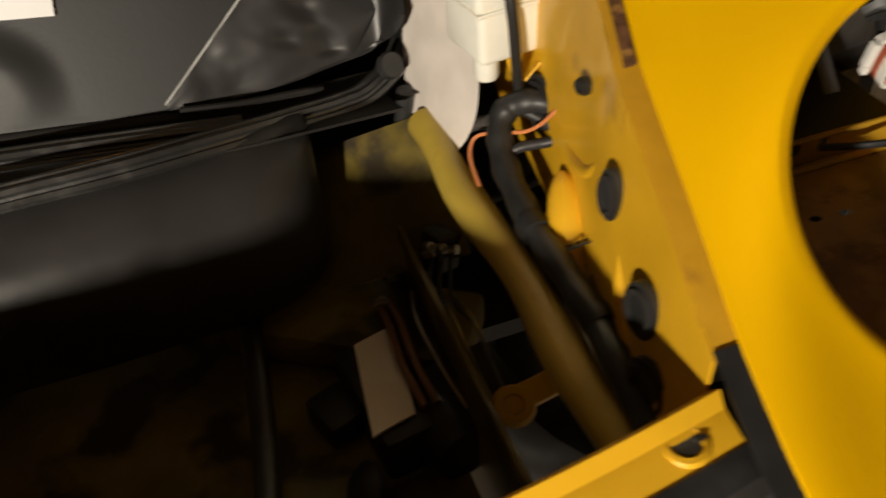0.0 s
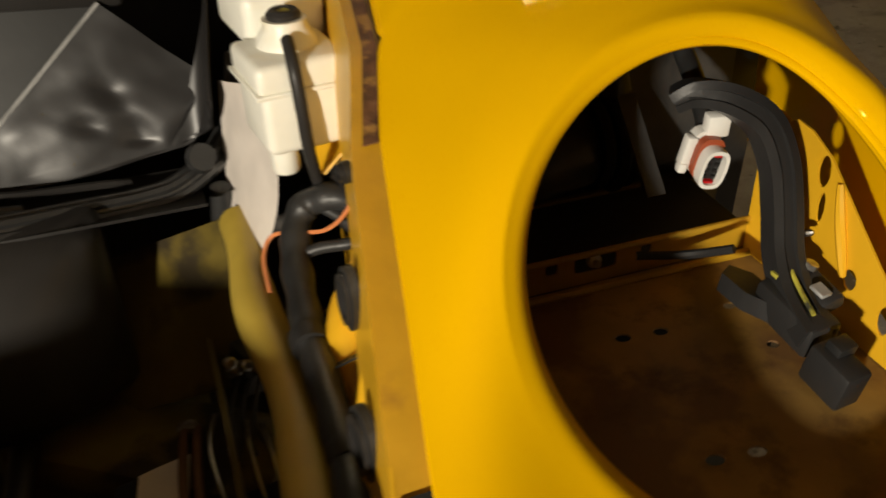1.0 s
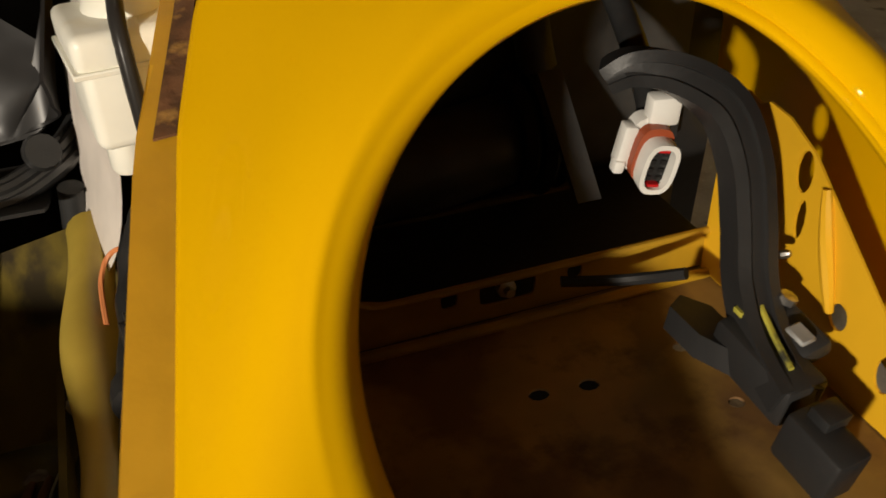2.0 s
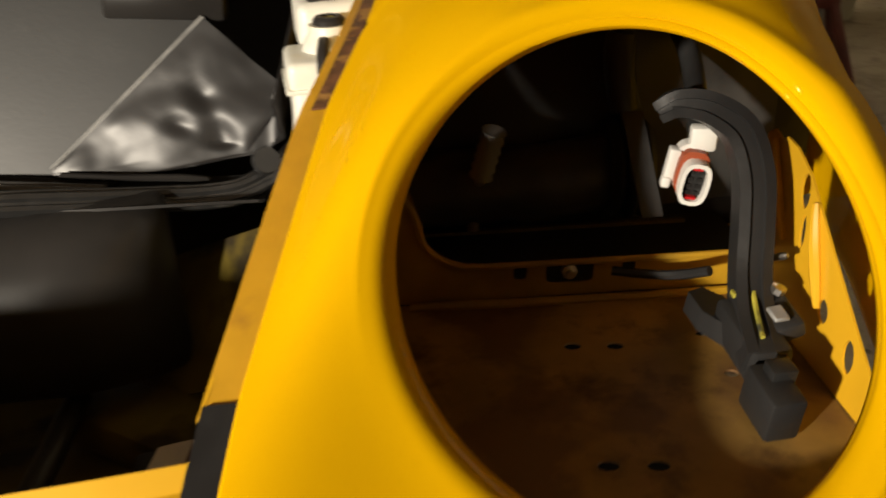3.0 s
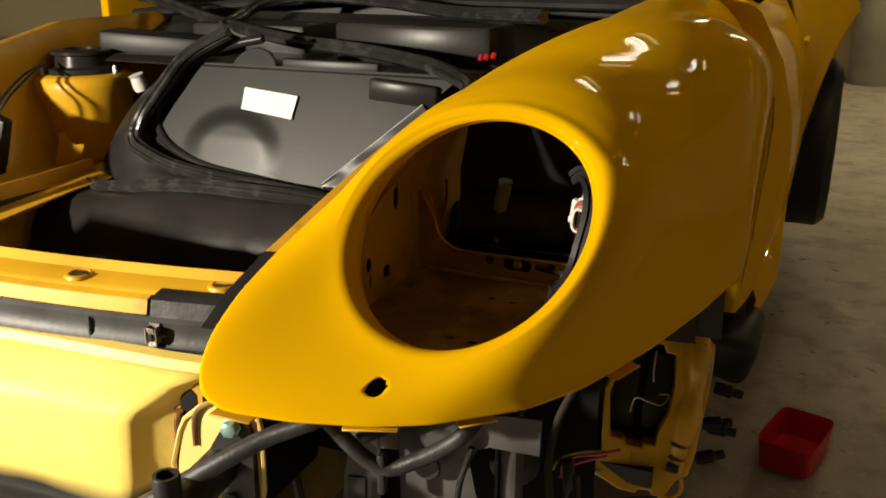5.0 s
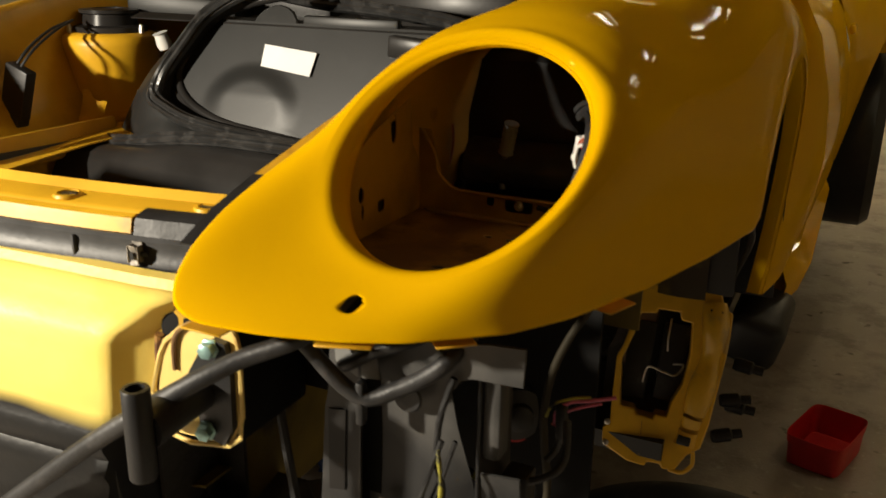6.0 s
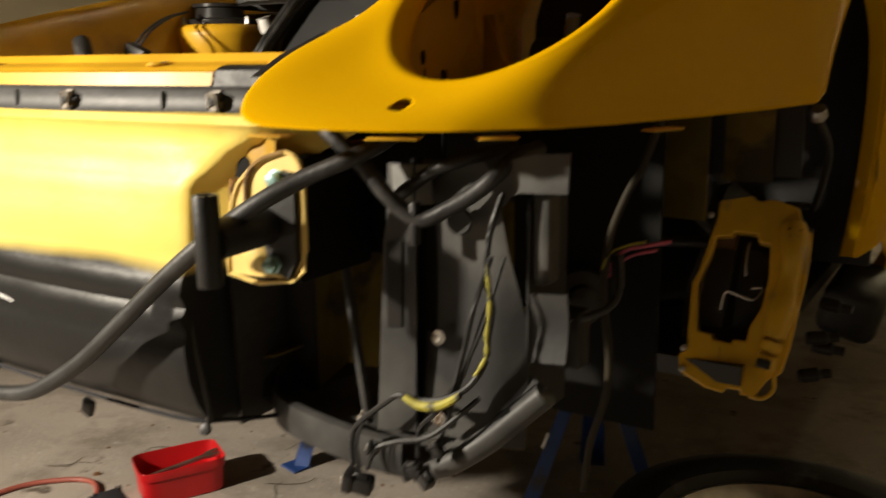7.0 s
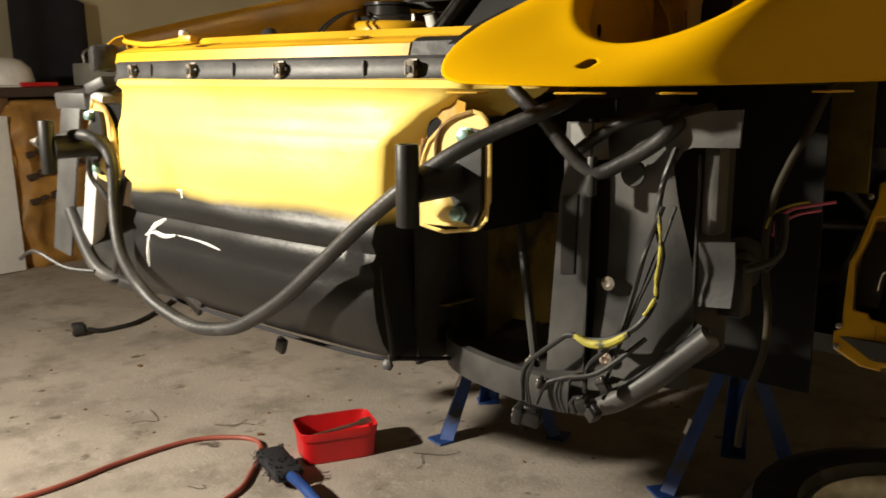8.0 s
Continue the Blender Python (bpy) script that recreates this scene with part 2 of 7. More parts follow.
def add_tube(bm, pts, r, sides=10, closed=False, taper=None, cap=True):
    pts = [Vector(p) for p in pts]
    rings, up = [], Vector((0.13, 0.21, 0.97)).normalized()
    count = len(pts)
    for i, p in enumerate(pts):
        a = pts[i - 1] if (i or closed) else p
        b = pts[(i + 1) % count] if (i < count - 1 or closed) else p
        d = (b - a).normalized()
        side = d.cross(up)
        if side.length < 0.05:
            side = d.cross(Vector((1, 0.1, 0)))
        side.normalize()
        top = side.cross(d)
        rad = r * (taper(i / max(1, count - 1)) if taper else 1)
        rings.append([bm.verts.new(p + (side * math.cos(k * math.tau / sides) + top * math.sin(k * math.tau / sides)) * rad) for k in range(sides)])
    for i in range(count if closed else count - 1):
        q, s = rings[i], rings[(i + 1) % count]
        for k in range(sides):
            bm.faces.new((q[k], q[(k + 1) % sides], s[(k + 1) % sides], s[k]))
    if cap and not closed:
        bm.faces.new(rings[0][::-1])
        bm.faces.new(rings[-1])
    return bm


def tube(ctrl, r, n=8, sides=10, closed=False, taper=None):
    return add_tube(bmesh.new(), curve_points(ctrl, n, closed), r, sides, closed, taper)


def ribbed(ctrl, r, pitch=0.006, depth=0.12, sides=12):
    """A corrugated hose."""
    pts = curve_points(ctrl, 40)
    length = sum((pts[i + 1] - pts[i]).length for i in range(len(pts) - 1))
    count = max(8, int(length / (pitch / 2)))
    dist, out, j, acc = length / count, [pts[0]], 0, 0.0
    for i in range(1, count):
        want = i * dist
        while j < len(pts) - 2 and acc + (pts[j + 1] - pts[j]).length < want:
            acc += (pts[j + 1] - pts[j]).length
            j += 1
        seg = max(1e-9, (pts[j + 1] - pts[j]).length)
        out.append(pts[j].lerp(pts[j + 1], (want - acc) / seg))
    out.append(pts[-1])
    bm, n = bmesh.new(), len(out) - 1
    add_tube(bm, out, r, sides, taper=lambda f: 1 - depth * (round(f * n) % 2))
    return bm


def add_box(bm, size, m=None, bevel=0.0, segments=2):
    got = bmesh.ops.create_cube(bm, size=1.0)
    verts = got["verts"]
    bmesh.ops.scale(bm, vec=size, verts=verts)
    if bevel:
        edges = list({e for v in verts for e in v.link_edges})
        res = bmesh.ops.bevel(bm, geom=edges, offset=bevel, segments=segments, affect="EDGES", profile=0.5)
        verts = list({v for f in res["faces"] for v in f.verts} | {v for v in verts if v.is_valid})
    if m is not None:
        bmesh.ops.transform(bm, matrix=m, verts=verts)
    return bm


def box(size, m=None, bevel=0.0, segments=2):
    return add_box(bmesh.new(), size, m, bevel, segments)


def add_lathe(bm, profile, m=None, sides=20, cap=True):
    """profile: (radius, height) pairs, turned round z."""
    rings = []
    for r, z in profile:
        rings.append([bm.verts.new((r * math.cos(k * math.tau / sides), r * math.sin(k * math.tau / sides), z)) for k in range(sides)])
    for q, s in zip(rings, rings[1:]):
        for k in range(sides):
            bm.faces.new((q[k], q[(k + 1) % sides], s[(k + 1) % sides], s[k]))
    if cap:
        bm.faces.new(rings[0][::-1])
        bm.faces.new(rings[-1])
    if m is not None:
        bmesh.ops.transform(bm, matrix=m, verts=[v for ring in rings for v in ring])
    return bm


def lathe(profile, m=None, sides=20, cap=True):
    return add_lathe(bmesh.new(), profile, m, sides, cap)


def sheet(rows, thick=0.0015, closed=False):
    """A sheet through rows of points, with thickness to its back."""
    bm = bmesh.new()
    n, w = len(rows), len(rows[0])
    p = np.array([[tuple(v) for v in r] for r in rows], float)
    du = np.gradient(p, axis=0)
    dv = (np.roll(p, -1, 1) - np.roll(p, 1, 1)) if closed else np.gradient(p, axis=1)
    nr = np.cross(du, dv)
    nr /= np.linalg.norm(nr, axis=2, keepdims=True) + 1e-12
    front = [[bm.verts.new(p[i, j]) for j in range(w)] for i in range(n)]
    back = [[bm.verts.new(p[i, j] - nr[i, j] * thick) for j in range(w)] for i in range(n)]
    last = w if closed else w - 1
    for i in range(n - 1):
        for j in range(last):
            k = (j + 1) % w
            bm.faces.new((front[i][j], front[i + 1][j], front[i + 1][k], front[i][k]))
            bm.faces.new((back[i][j], back[i][k], back[i + 1][k], back[i + 1][j]))
    for j in range(last):
        k = (j + 1) % w
        bm.faces.new((front[0][j], front[0][k], back[0][k], back[0][j]))
        bm.faces.new((front[-1][j], back[-1][j], back[-1][k], front[-1][k]))
    if not closed:
        for i in range(n - 1):
            bm.faces.new((front[i][0], back[i][0], back[i + 1][0], front[i + 1][0]))
            bm.faces.new((front[i][-1], front[i + 1][-1], back[i + 1][-1], back[i][-1]))
    return bm


def plate(outline, thick, m=None, holes=(), bevel=0.0):
    """A flat plate in the xy plane with holes, extruded along +z."""
    bm = bmesh.new()
    edges = []
    for loop in (outline, *holes):
        vs = [bm.verts.new((x, y, 0)) for x, y in loop]
        edges += [bm.edges.new((vs[i], vs[(i + 1) % len(vs)])) for i in range(len(vs))]
    bmesh.ops.triangle_fill(bm, use_beauty=True, use_dissolve=False, edges=edges)
    faces = list(bm.faces)
    got = bmesh.ops.extrude_face_region(bm, geom=faces)
    bmesh.ops.translate(bm, vec=(0, 0, thick), verts=[g for g in got["geom"] if isinstance(g, bmesh.types.BMVert)])
    if m is not None:
        bmesh.ops.transform(bm, matrix=m, verts=bm.verts)
    return bm


def ring2d(cx, cy, rx, ry=None, n=16, power=2.0):
    ry = ry or rx
    out = []
    for k in range(n):
        c, s = math.cos(k * math.tau / n), math.sin(k * math.tau / n)
        out.append((cx + rx * math.copysign(abs(c) ** (2 / power), c), cy + ry * math.copysign(abs(s) ** (2 / power), s)))
    return out


def bez(a, b, c, d, t):
    a, b, c, d = Vector(a), Vector(b), Vector(c), Vector(d)
    return a * (1 - t) ** 3 + b * 3 * t * (1 - t) ** 2 + c * 3 * t * t * (1 - t) + d * t ** 3


def upright(x, y, z, rz=0.0, rx=90.0):
    """Turns a plate's xy plane to face the front (its thickness goes to -y)."""
    return pose(x, y, z, rx, 0, rz)

# ---- garage ----
floor_ = part("floor", box((9.2, 16.0, 0.2), pose(-0.1, 2.5, -0.1)), CONCRETE)
tagged(floor_, "stained bare concrete garage floor", "floor", kind="structure")
for name, size, at in (
    ("wall_west", (0.15, 16.0, 2.7), (-4.2, 2.5, 1.35)),
    ("wall_east", (0.15, 16.0, 2.7), (4.4, 2.5, 1.35)),
    ("wall_north", (8.5, 0.15, 2.7), (0.1, 10.0, 1.35)),
    ("wall_south", (8.5, 0.15, 2.7), (0.1, -5.0, 1.35)),
):
    tagged(part(name, box(size, pose(*at)), WALL), "cream painted garage wall", "wall", kind="structure")
tagged(part("ceiling", box((8.75, 15.2, 0.12), pose(0.1, 2.5, 2.76)), CEIL), "dark brown garage ceiling boards", "ceiling", kind="structure")


def ceiling_light(x, y, z, turn, length):
    th = thing("ceiling_light", "long fluorescent batten light on the ceiling", "lamp", "ceiling lights", (x, y, 2.7))
    th.rotation_euler = (0, 0, radians(turn))
    part("housing", box((0.10, length + 0.1, 0.05), pose(0, 0, -0.026), 0.006), WHITE, th)
    for sx in (-0.025, 0.025):
        bm = bmesh.new()
        add_tube(bm, [(sx, -length / 2, z - 2.7 + 0.10), (sx, length / 2, z - 2.7 + 0.10)], 0.013, 10)
        part("tube", bm, TUBEGLOW, th)
    for sy in (-length / 2 - 0.02, length / 2 + 0.02):
        part("end_cap", box((0.09, 0.03, 0.06), pose(0, sy, z - 2.7 + 0.11), 0.004), WHITE, th)


for tx, ty, tz, watts, turn, length in TUBES:
    ceiling_light(tx, ty, tz, turn, length)


def work_lamp():
    th = thing("work_lamp", "halogen work lamp on a yellow tripod", "lamp", at=(-1.17, -1.66, 0))
    for k in range(3):
        a = k * math.tau / 3 + 0.4
        part("leg", tube([(0.35 * math.cos(a), 0.35 * math.sin(a), 0.012), (0.02 * math.cos(a), 0.02 * math.sin(a), 0.8)], 0.012, 2), STEEL, th)
    part("pole", tube([(0, 0, 0.75), (0, 0, 1.45)], 0.014, 2), STEEL, th)
    m = look((0.0, 0.0, 1.50), (1.17, 1.76, 0.75))
    bm = bmesh.new()
    add_box(bm, (0.22, 0.16, 0.08), m @ pose(0, 0, 0.06), 0.012)
    part("lamp_housing", bm, PLASTIC, th)


work_lamp()

# ---- car ----
car = thing("car", "yellow sports car with its front bumper, wheels and headlights removed", "car")


# rim of the headlight opening
RC, RA, RB = Vector((0.6399, 0.1546, 1.0686)), Vector((0.1112, 0.0471, 0.0442)), Vector((-0.0482, 0.087, 0.0817))
RN = RA.cross(RB).normalized()
if RN.y > 0:
    RN.negate()


def rim(t):
    c2, s2 = math.cos(2 * t), math.sin(2 * t)
    return (RC + RA * (math.cos(t) - 0.0121 / RA.length * c2 - 0.0054 / RA.length * s2)
            + RB * (math.sin(t) + 0.0120 / RB.length * c2 - 0.0152 / RB.length * s2) - RN * (0.0099 * c2))


def rim_angle(p):
    """The angle of a place round the opening's centre, in the opening's plane."""
    d = Vector(p) - RC
    m = Matrix((RA, RB, RN)).transposed().inverted()
    q = m @ d
    return math.atan2(q.y, q.x) % math.tau


# rear joint of the front part, from the arch over the crown to the inner edge
J = [(0.888, 0.466, 0.934), (0.905, 0.43, 1.24), (0.63, 0.42, 1.275), (0.495, 0.385, 1.13)]


def lerp3(a, b, c, t):
    """Through a at 0, b at 0.5 and c at 1."""
    a, b, c = Vector(a), Vector(b), Vector(c)
    return a * (2 * (t - 0.5) * (t - 1)) + b * (-4 * t * (t - 1)) + c * (2 * t * (t - 0.5))


def rear_point(t, v):
    """The fender behind the joint: t from the joint to the door, v from the arch to the inner edge."""
    ang = math.radians(144.5 - t * 161.5)
    lip = Vector((0.888 - 0.036 * (max(0, t - 0.55) / 0.45) ** 1.5, 0.80 + 0.404 * math.cos(ang), 0.708 + 0.404 * math.sin(ang)))
    lip += (Vector(J[0]) - Vector((0.888, 0.80 + 0.404 * math.cos(radians(144.5)), 0.708 + 0.404 * math.sin(radians(144.5))))) * (1 - t)
    p1 = lerp3(J[1], (0.905, 0.80, 1.22), (0.90, 1.34, 0.95), t)
    p2 = lerp3(J[2], (0.72, 0.80, 1.30), (0.84, 1.38, 1.27), t)
    p3 = lerp3(J[3], (0.556, 0.78, 1.188), (0.64, 1.38, 1.245), t)
    return bez(lip, p1, p2, p3, v)


EDGE = []  # (place, outward direction at the edge, share along the rear joint or a negative number)
for k in range(13):
    v = k / 12
    p = bez(*J, v)
    w = max(v, 0.25)
    EDGE.append((p, (rear_point(0.02, w) - rear_point(0.0, w)).normalized(), v))
for p in ((0.470, 0.298, 1.100), (0.448, 0.18, 1.058), (0.431, 0.092, 1.024), (0.424, 0.03, 1.0)):
    EDGE.append((Vector(p), Vector((-0.86, -0.22, -0.42)), -9))
for p, d in (((0.424, -0.02, 0.976), (-0.7, -0.45, -0.6)), ((0.432, -0.055, 0.955), (-0.5, -0.7, -0.75)), ((0.446, -0.074, 0.938), (-0.25, -0.7, -0.8))):
    EDGE.append((Vector(p), Vector(d), -9))
for p in ((0.475, -0.080, 0.931), (0.54, -0.071, 0.929), (0.61, -0.05, 0.928), (0.66, -0.026, 0.928), (0.73, 0.03, 0.929), (0.77, 0.09, 0.930), (0.815, 0.20, 0.931), (0.855, 0.33, 0.932)):
    away = Vector((p[0] - RC.x, p[1] - RC.y, 0)).normalized()
    EDGE.append((Vector(p), away * float(np.interp(p[0], [0.47, 0.62, 0.80, 0.86], [0.75, 0.6, 0.1, 0.5])) + Vector((0, 0, -0.85)), -9))
EDGE.sort(key=lambda e: rim_angle(e[0]))
ANG = np.array([rim_angle(e[0]) for e in EDGE])


def edge_at(t):
    """The fender's outline at an angle round the opening, and the way the surface runs there."""
    a = np.concatenate([ANG - math.tau, ANG, ANG + math.tau])
    tab = np.array([[*e[0], *e[1], e[2]] for e in EDGE] * 3)
    q = [float(np.interp(t, a, tab[:, k])) for k in range(7)]
    joint = sorted((e[2], rim_angle(e[0])) for e in EDGE if e[2] >= 0)
    turn = np.unwrap([j[1] for j in joint])
    near = t + math.tau * round((float(turn.mean()) - t) / math.tau)
    order = np.argsort(turn)
    share = float(np.interp(near, turn[order], np.array([j[0] for j in joint])[order], left=-9, right=-9))
    return Vector(q[:3]), Vector(q[3:6]).normalized(), share


def ring_blur(a, sigma):
    """Smooths values that run once round the opening."""
    k = np.arange(-40, 41)
    w = np.exp(-0.5 * (k / sigma) ** 2)
    return sum(np.roll(a, s, 0) * q for s, q in zip(k, w / w.sum()))


BOLT_AXIS, BOLT_AT, BOLT_R = Vector((0.12, 0.93, -0.35)).normalized(), Vector((0.600, -0.031, 0.955)), 0.0088


def fender():
    turns, steps = 240, 34
    angles = [i * math.tau / turns for i in range(turns)]
    tab = [edge_at(t) for t in angles]
    ends = ring_blur(np.array([tuple(e) for e, w, v in tab]), 1.2)
    ways = ring_blur(np.array([tuple(w) for e, w, v in tab]), 5.0)
    rows = np.zeros((steps + 1, turns, 3))
    flange = [[] for _ in range(12)]
    for i, t in enumerate(angles):
        r0, e, way = rim(t), Vector(ends[i]), Vector(ways[i]).normalized()
        out = (r0 - RC)
        out -= RN * out.dot(RN)
        out.normalize()
        low = 0.5 - 0.5 * math.cos(t - math.radians(30))  # 0 towards the outer rear, 1 towards the inner front
        dish = low * low
        c0 = r0 + out * (0.004 + 0.017 * dish) + RN * (0.002 + 0.019 * dish)  # shoulder of the recess
        bend = r0 + out * (0.001 + 0.005 * dish) + RN * (0.0018 + 0.0175 * dish)
        span = (e - c0).length
        way = (way + (e - c0).normalized() * 1.3 * low).normalized()
        lift = 0.30 - 0.10 * low
        h0 = (out + RN * lift).normalized() * span * 0.85
        h1 = way * span * 0.8
        for k in range(steps + 1):
            u = (k / steps) ** 1.2
            a, b, c, d = 2 * u ** 3 - 3 * u * u + 1, u ** 3 - 2 * u * u + u, -2 * u ** 3 + 3 * u * u, u ** 3 - u * u
            # the last term is the rolled lip round the opening
            rows[k, i] = c0 * a + h0 * b + e * c + h1 * d + RN * 0.0065 * math.exp(-(((u - 0.05) / 0.05) ** 2)) * (1 - low) ** 1.5
        deep = 0.25 + 0.75 * low
        for k, (dn, di) in enumerate(((0.014, 0.001), (0.008, 0.001), (0.003, 0.001), (0.0, 0.0))):
            flange[k].append(r0 - RN * dn * deep + out * di)
        for k in range(8):
            s = (k + 1) / 9
            flange[4 + k].append(r0 * (1 - s) ** 2 + bend * 2 * s * (1 - s) + c0 * s * s)
    # ease the skin like a stretched sheet, with its two edges held
    keep = rows.copy()
    for _ in range(2500):
        lap = np.zeros_like(rows)
        lap[1:-1] = rows[2:] + rows[:-2] - 2 * rows[1:-1]
        lap += np.roll(rows, 1, 1) + np.roll(rows, -1, 1) - 2 * rows
        lap[0] = lap[-1] = 0
        bi = np.zeros_like(rows)
        bi[1:-1] = lap[2:] + lap[:-2] - 2 * lap[1:-1]
        bi += np.roll(lap, 1, 1) + np.roll(lap, -1, 1) - 2 * lap
        rows[6:-2] -= 0.025 * bi[6:-2]
    blend = np.clip((np.arange(steps + 1) - 5) / 6, 0, 1)[:, None, None]
    rows = keep * (1 - blend) + rows * blend
    # the columns that run on over the rear joint, eased across it
    cols = [i for i in range(turns) if tab[i][2] > -0.02]
    cols.sort(key=lambda i: tab[i][2])
    ts = [(k / 64) ** 1.12 for k in range(1, 65)]
    tail = np.array([[tuple(rear_point(t, min(1.0, max(0.0, tab[i][2])))) for i in cols] for t in ts])
    strip = np.concatenate([rows[:, cols], tail])
    at = steps
    lo, hi = at - 18, at + 22
    for _ in range(2500):
        seg = strip[lo - 2:hi + 3]
        lap = np.zeros_like(seg)
        lap[1:-1] = seg[2:] + seg[:-2] - 2 * seg[1:-1]
        bi = lap[2:] + lap[:-2] - 2 * lap[1:-1]
        strip[lo:hi + 1] -= 0.055 * bi[1:-1]
    side = 0.5 - 0.5 * np.cos(np.pi * np.clip(np.arange(len(cols)) / 9, 0, 1)) * np.ones(len(cols))
    side = np.minimum(side, side[::-1])[None, :, None]
    strip = np.concatenate([rows[:, cols], tail]) * (1 - side) + strip * side
    rows[:, cols] = strip[:steps + 1]
    bm = bmesh.new()
    grid = [[bm.verts.new(p) for p in r] for r in [*flange, *[list(q) for q in rows]]]
    for a, c in zip(grid, grid[1:]):
        for k in range(turns):
            bm.faces.new((a[k], c[k], c[(k + 1) % turns], a[(k + 1) % turns]))
    last = [grid[-1][i] for i in cols]
    for r in strip[steps + 1:]:
        row = [bm.verts.new(p) for p in r]
        for k in range(len(cols) - 1):
            bm.faces.new((last[k], row[k], row[k + 1], last[k + 1]))
        last = row

    def off(p):
        d = p - BOLT_AT
        return d - BOLT_AXIS * d.dot(BOLT_AXIS)

    gone = [f for f in bm.faces if (f.calc_center_median() - BOLT_AT).length < 0.03 and off(f.calc_center_median()).length < BOLT_R * 0.9]
    bmesh.ops.delete(bm, geom=gone, context="FACES")
    for v in bm.verts:
        if (v.co - BOLT_AT).length < 0.03:
            d = off(v.co)
            if d.length < BOLT_R:
                v.co += d.normalized() * (BOLT_R - d.length)
    return bm


fender_ob = part("front_fender", fender(), PAINT, car, "glossy yellow front fender with an empty headlight opening", 60)
skin = fender_ob.modifiers.new("skin", "SOLIDIFY")
skin.thickness, skin.offset = 0.0012, 0.0


DOOR_EDGE = [(0.62, 0.882), (0.74, 0.915), (0.86, 0.925), (0.98, 0.915), (1.10, 0.885), (1.20, 0.83), (1.235, 0.78)]


def fender_tail():
    """The skin between the wheel arch and the door gap."""
    rows = []
    for k in range(21):
        p = rear_point(1.0, 0.92 * k / 20)
        z = min(1.232, p.z + 0.02)
        q = Vector((float(np.interp(z, [d[0] for d in DOOR_EDGE], [d[1] for d in DOOR_EDGE])), 1.379, z))
        rows.append([p.lerp(q, s / 6) + Vector((0.008 * math.sin(math.pi * s / 6), 0, 0)) for s in range(7)])
    return sheet(rows, 0.0012)


part("fender_tail", fender_tail(), PAINT, car, "glossy yellow fender behind the wheel arch", 60)


def arch_lip():
    rows = []
    for i in range(41):
        ang = math.radians(144.5 - i / 40 * 161.5)
        c, s = math.cos(ang), math.sin(ang)
        x = 0.888 - 0.036 * (max(0, i / 40 - 0.55) / 0.45) ** 1.5
        rows.append([(x - dx, 0.80 + (0.404 + dr) * c, 0.708 + (0.404 + dr) * s) for dx, dr in ((0.001, 0.001), (0.006, -0.006), (0.02, -0.007), (0.03, -0.004))])
    return sheet(rows, 0.001)


part("arch_lip", arch_lip(), PAINT, car)

# inner flange along the bonnet gap, with old adhesive and rust
def flange_strip(w0, w1, dz, y0, y1, n=24):
    rows = []
    for i in range(n + 1):
        y = y0 + (y1 - y0) * i / n
        x = float(np.interp(y, [-0.02, 0.03, 0.092, 0.18, 0.298, 0.385, 0.78, 1.1, 1.38], [0.424, 0.424, 0.431, 0.448, 0.470, 0.495, 0.556, 0.60, 0.64]))
        z = float(np.interp(y, [-0.02, 0.03, 0.092, 0.18, 0.298, 0.385, 0.78, 1.1, 1.38], [0.976, 1.0, 1.024, 1.058, 1.10, 1.13, 1.188, 1.216, 1.245]))
        rows.append([(x + 0.002 - w, y, z - dz - drop) for w, drop in ((w0, 0.0), ((w0 + w1) / 2, 0.0005), (w1, 0.001))])
    return sheet(rows, 0.0015)


part("bonnet_gap_flange", flange_strip(0.0, 0.021, 0.004, 0.09, 1.38, 60), FLANGE, car, "worn yellow flange with dark rust along the bonnet gap")
part("rust_patch", flange_strip(0.003, 0.013, 0.0015, 0.30, 0.52, 20), RUST, car, "dark rusty patch of old adhesive")
part("flange_tape", flange_strip(-0.002, 0.019, 0.001, -0.015, 0.094, 12), TAPE, car, "black adhesive tape on the flange")


def flange_wall():
    rows = []
    for i in range(31):
        y = 0.09 + 1.29 * i / 30
        x = float(np.interp(y, [0.092, 0.298, 0.385, 0.78, 1.1, 1.38], [0.431, 0.470, 0.495, 0.556, 0.60, 0.64]))
        z = float(np.interp(y, [0.092, 0.298, 0.385, 0.78, 1.1, 1.38], [1.024, 1.10, 1.13, 1.188, 1.216, 1.245]))
        rows.append([(x - 0.019, y, z - 0.005), (x - 0.020, y, z - 0.03), (x - 0.022, y, z - 0.06), (x - 0.026, y, z - 0.10), (x - 0.030, y, 0.90), (x - 0.032, y, 0.86)])
    return sheet(rows, 0.002)


part("inner_wing", flange_wall(), INNER, car, "yellow inner wing panel with grime and holes")

# tabs under the fender's front edge
for a, b, ya, yb in ((0.455, 0.50, -0.066, -0.066), (0.580, 0.628, -0.045, -0.028), (0.674, 0.702, -0.003, 0.022), (0.785, 0.80, 0.14, 0.18)):
    d = Vector((b - a, yb - ya, 0))
    w = d.length
    m = pose((a + b) / 2, (ya + yb) / 2 - 0.0, 0.921, 0, 0, math.degrees(math.atan2(d.y, d.x)))
    part("bumper_tab", box((w, 0.02, 0.0022), m, 0.0008, 1), INNER, car)

# ---- headlight bucket ----

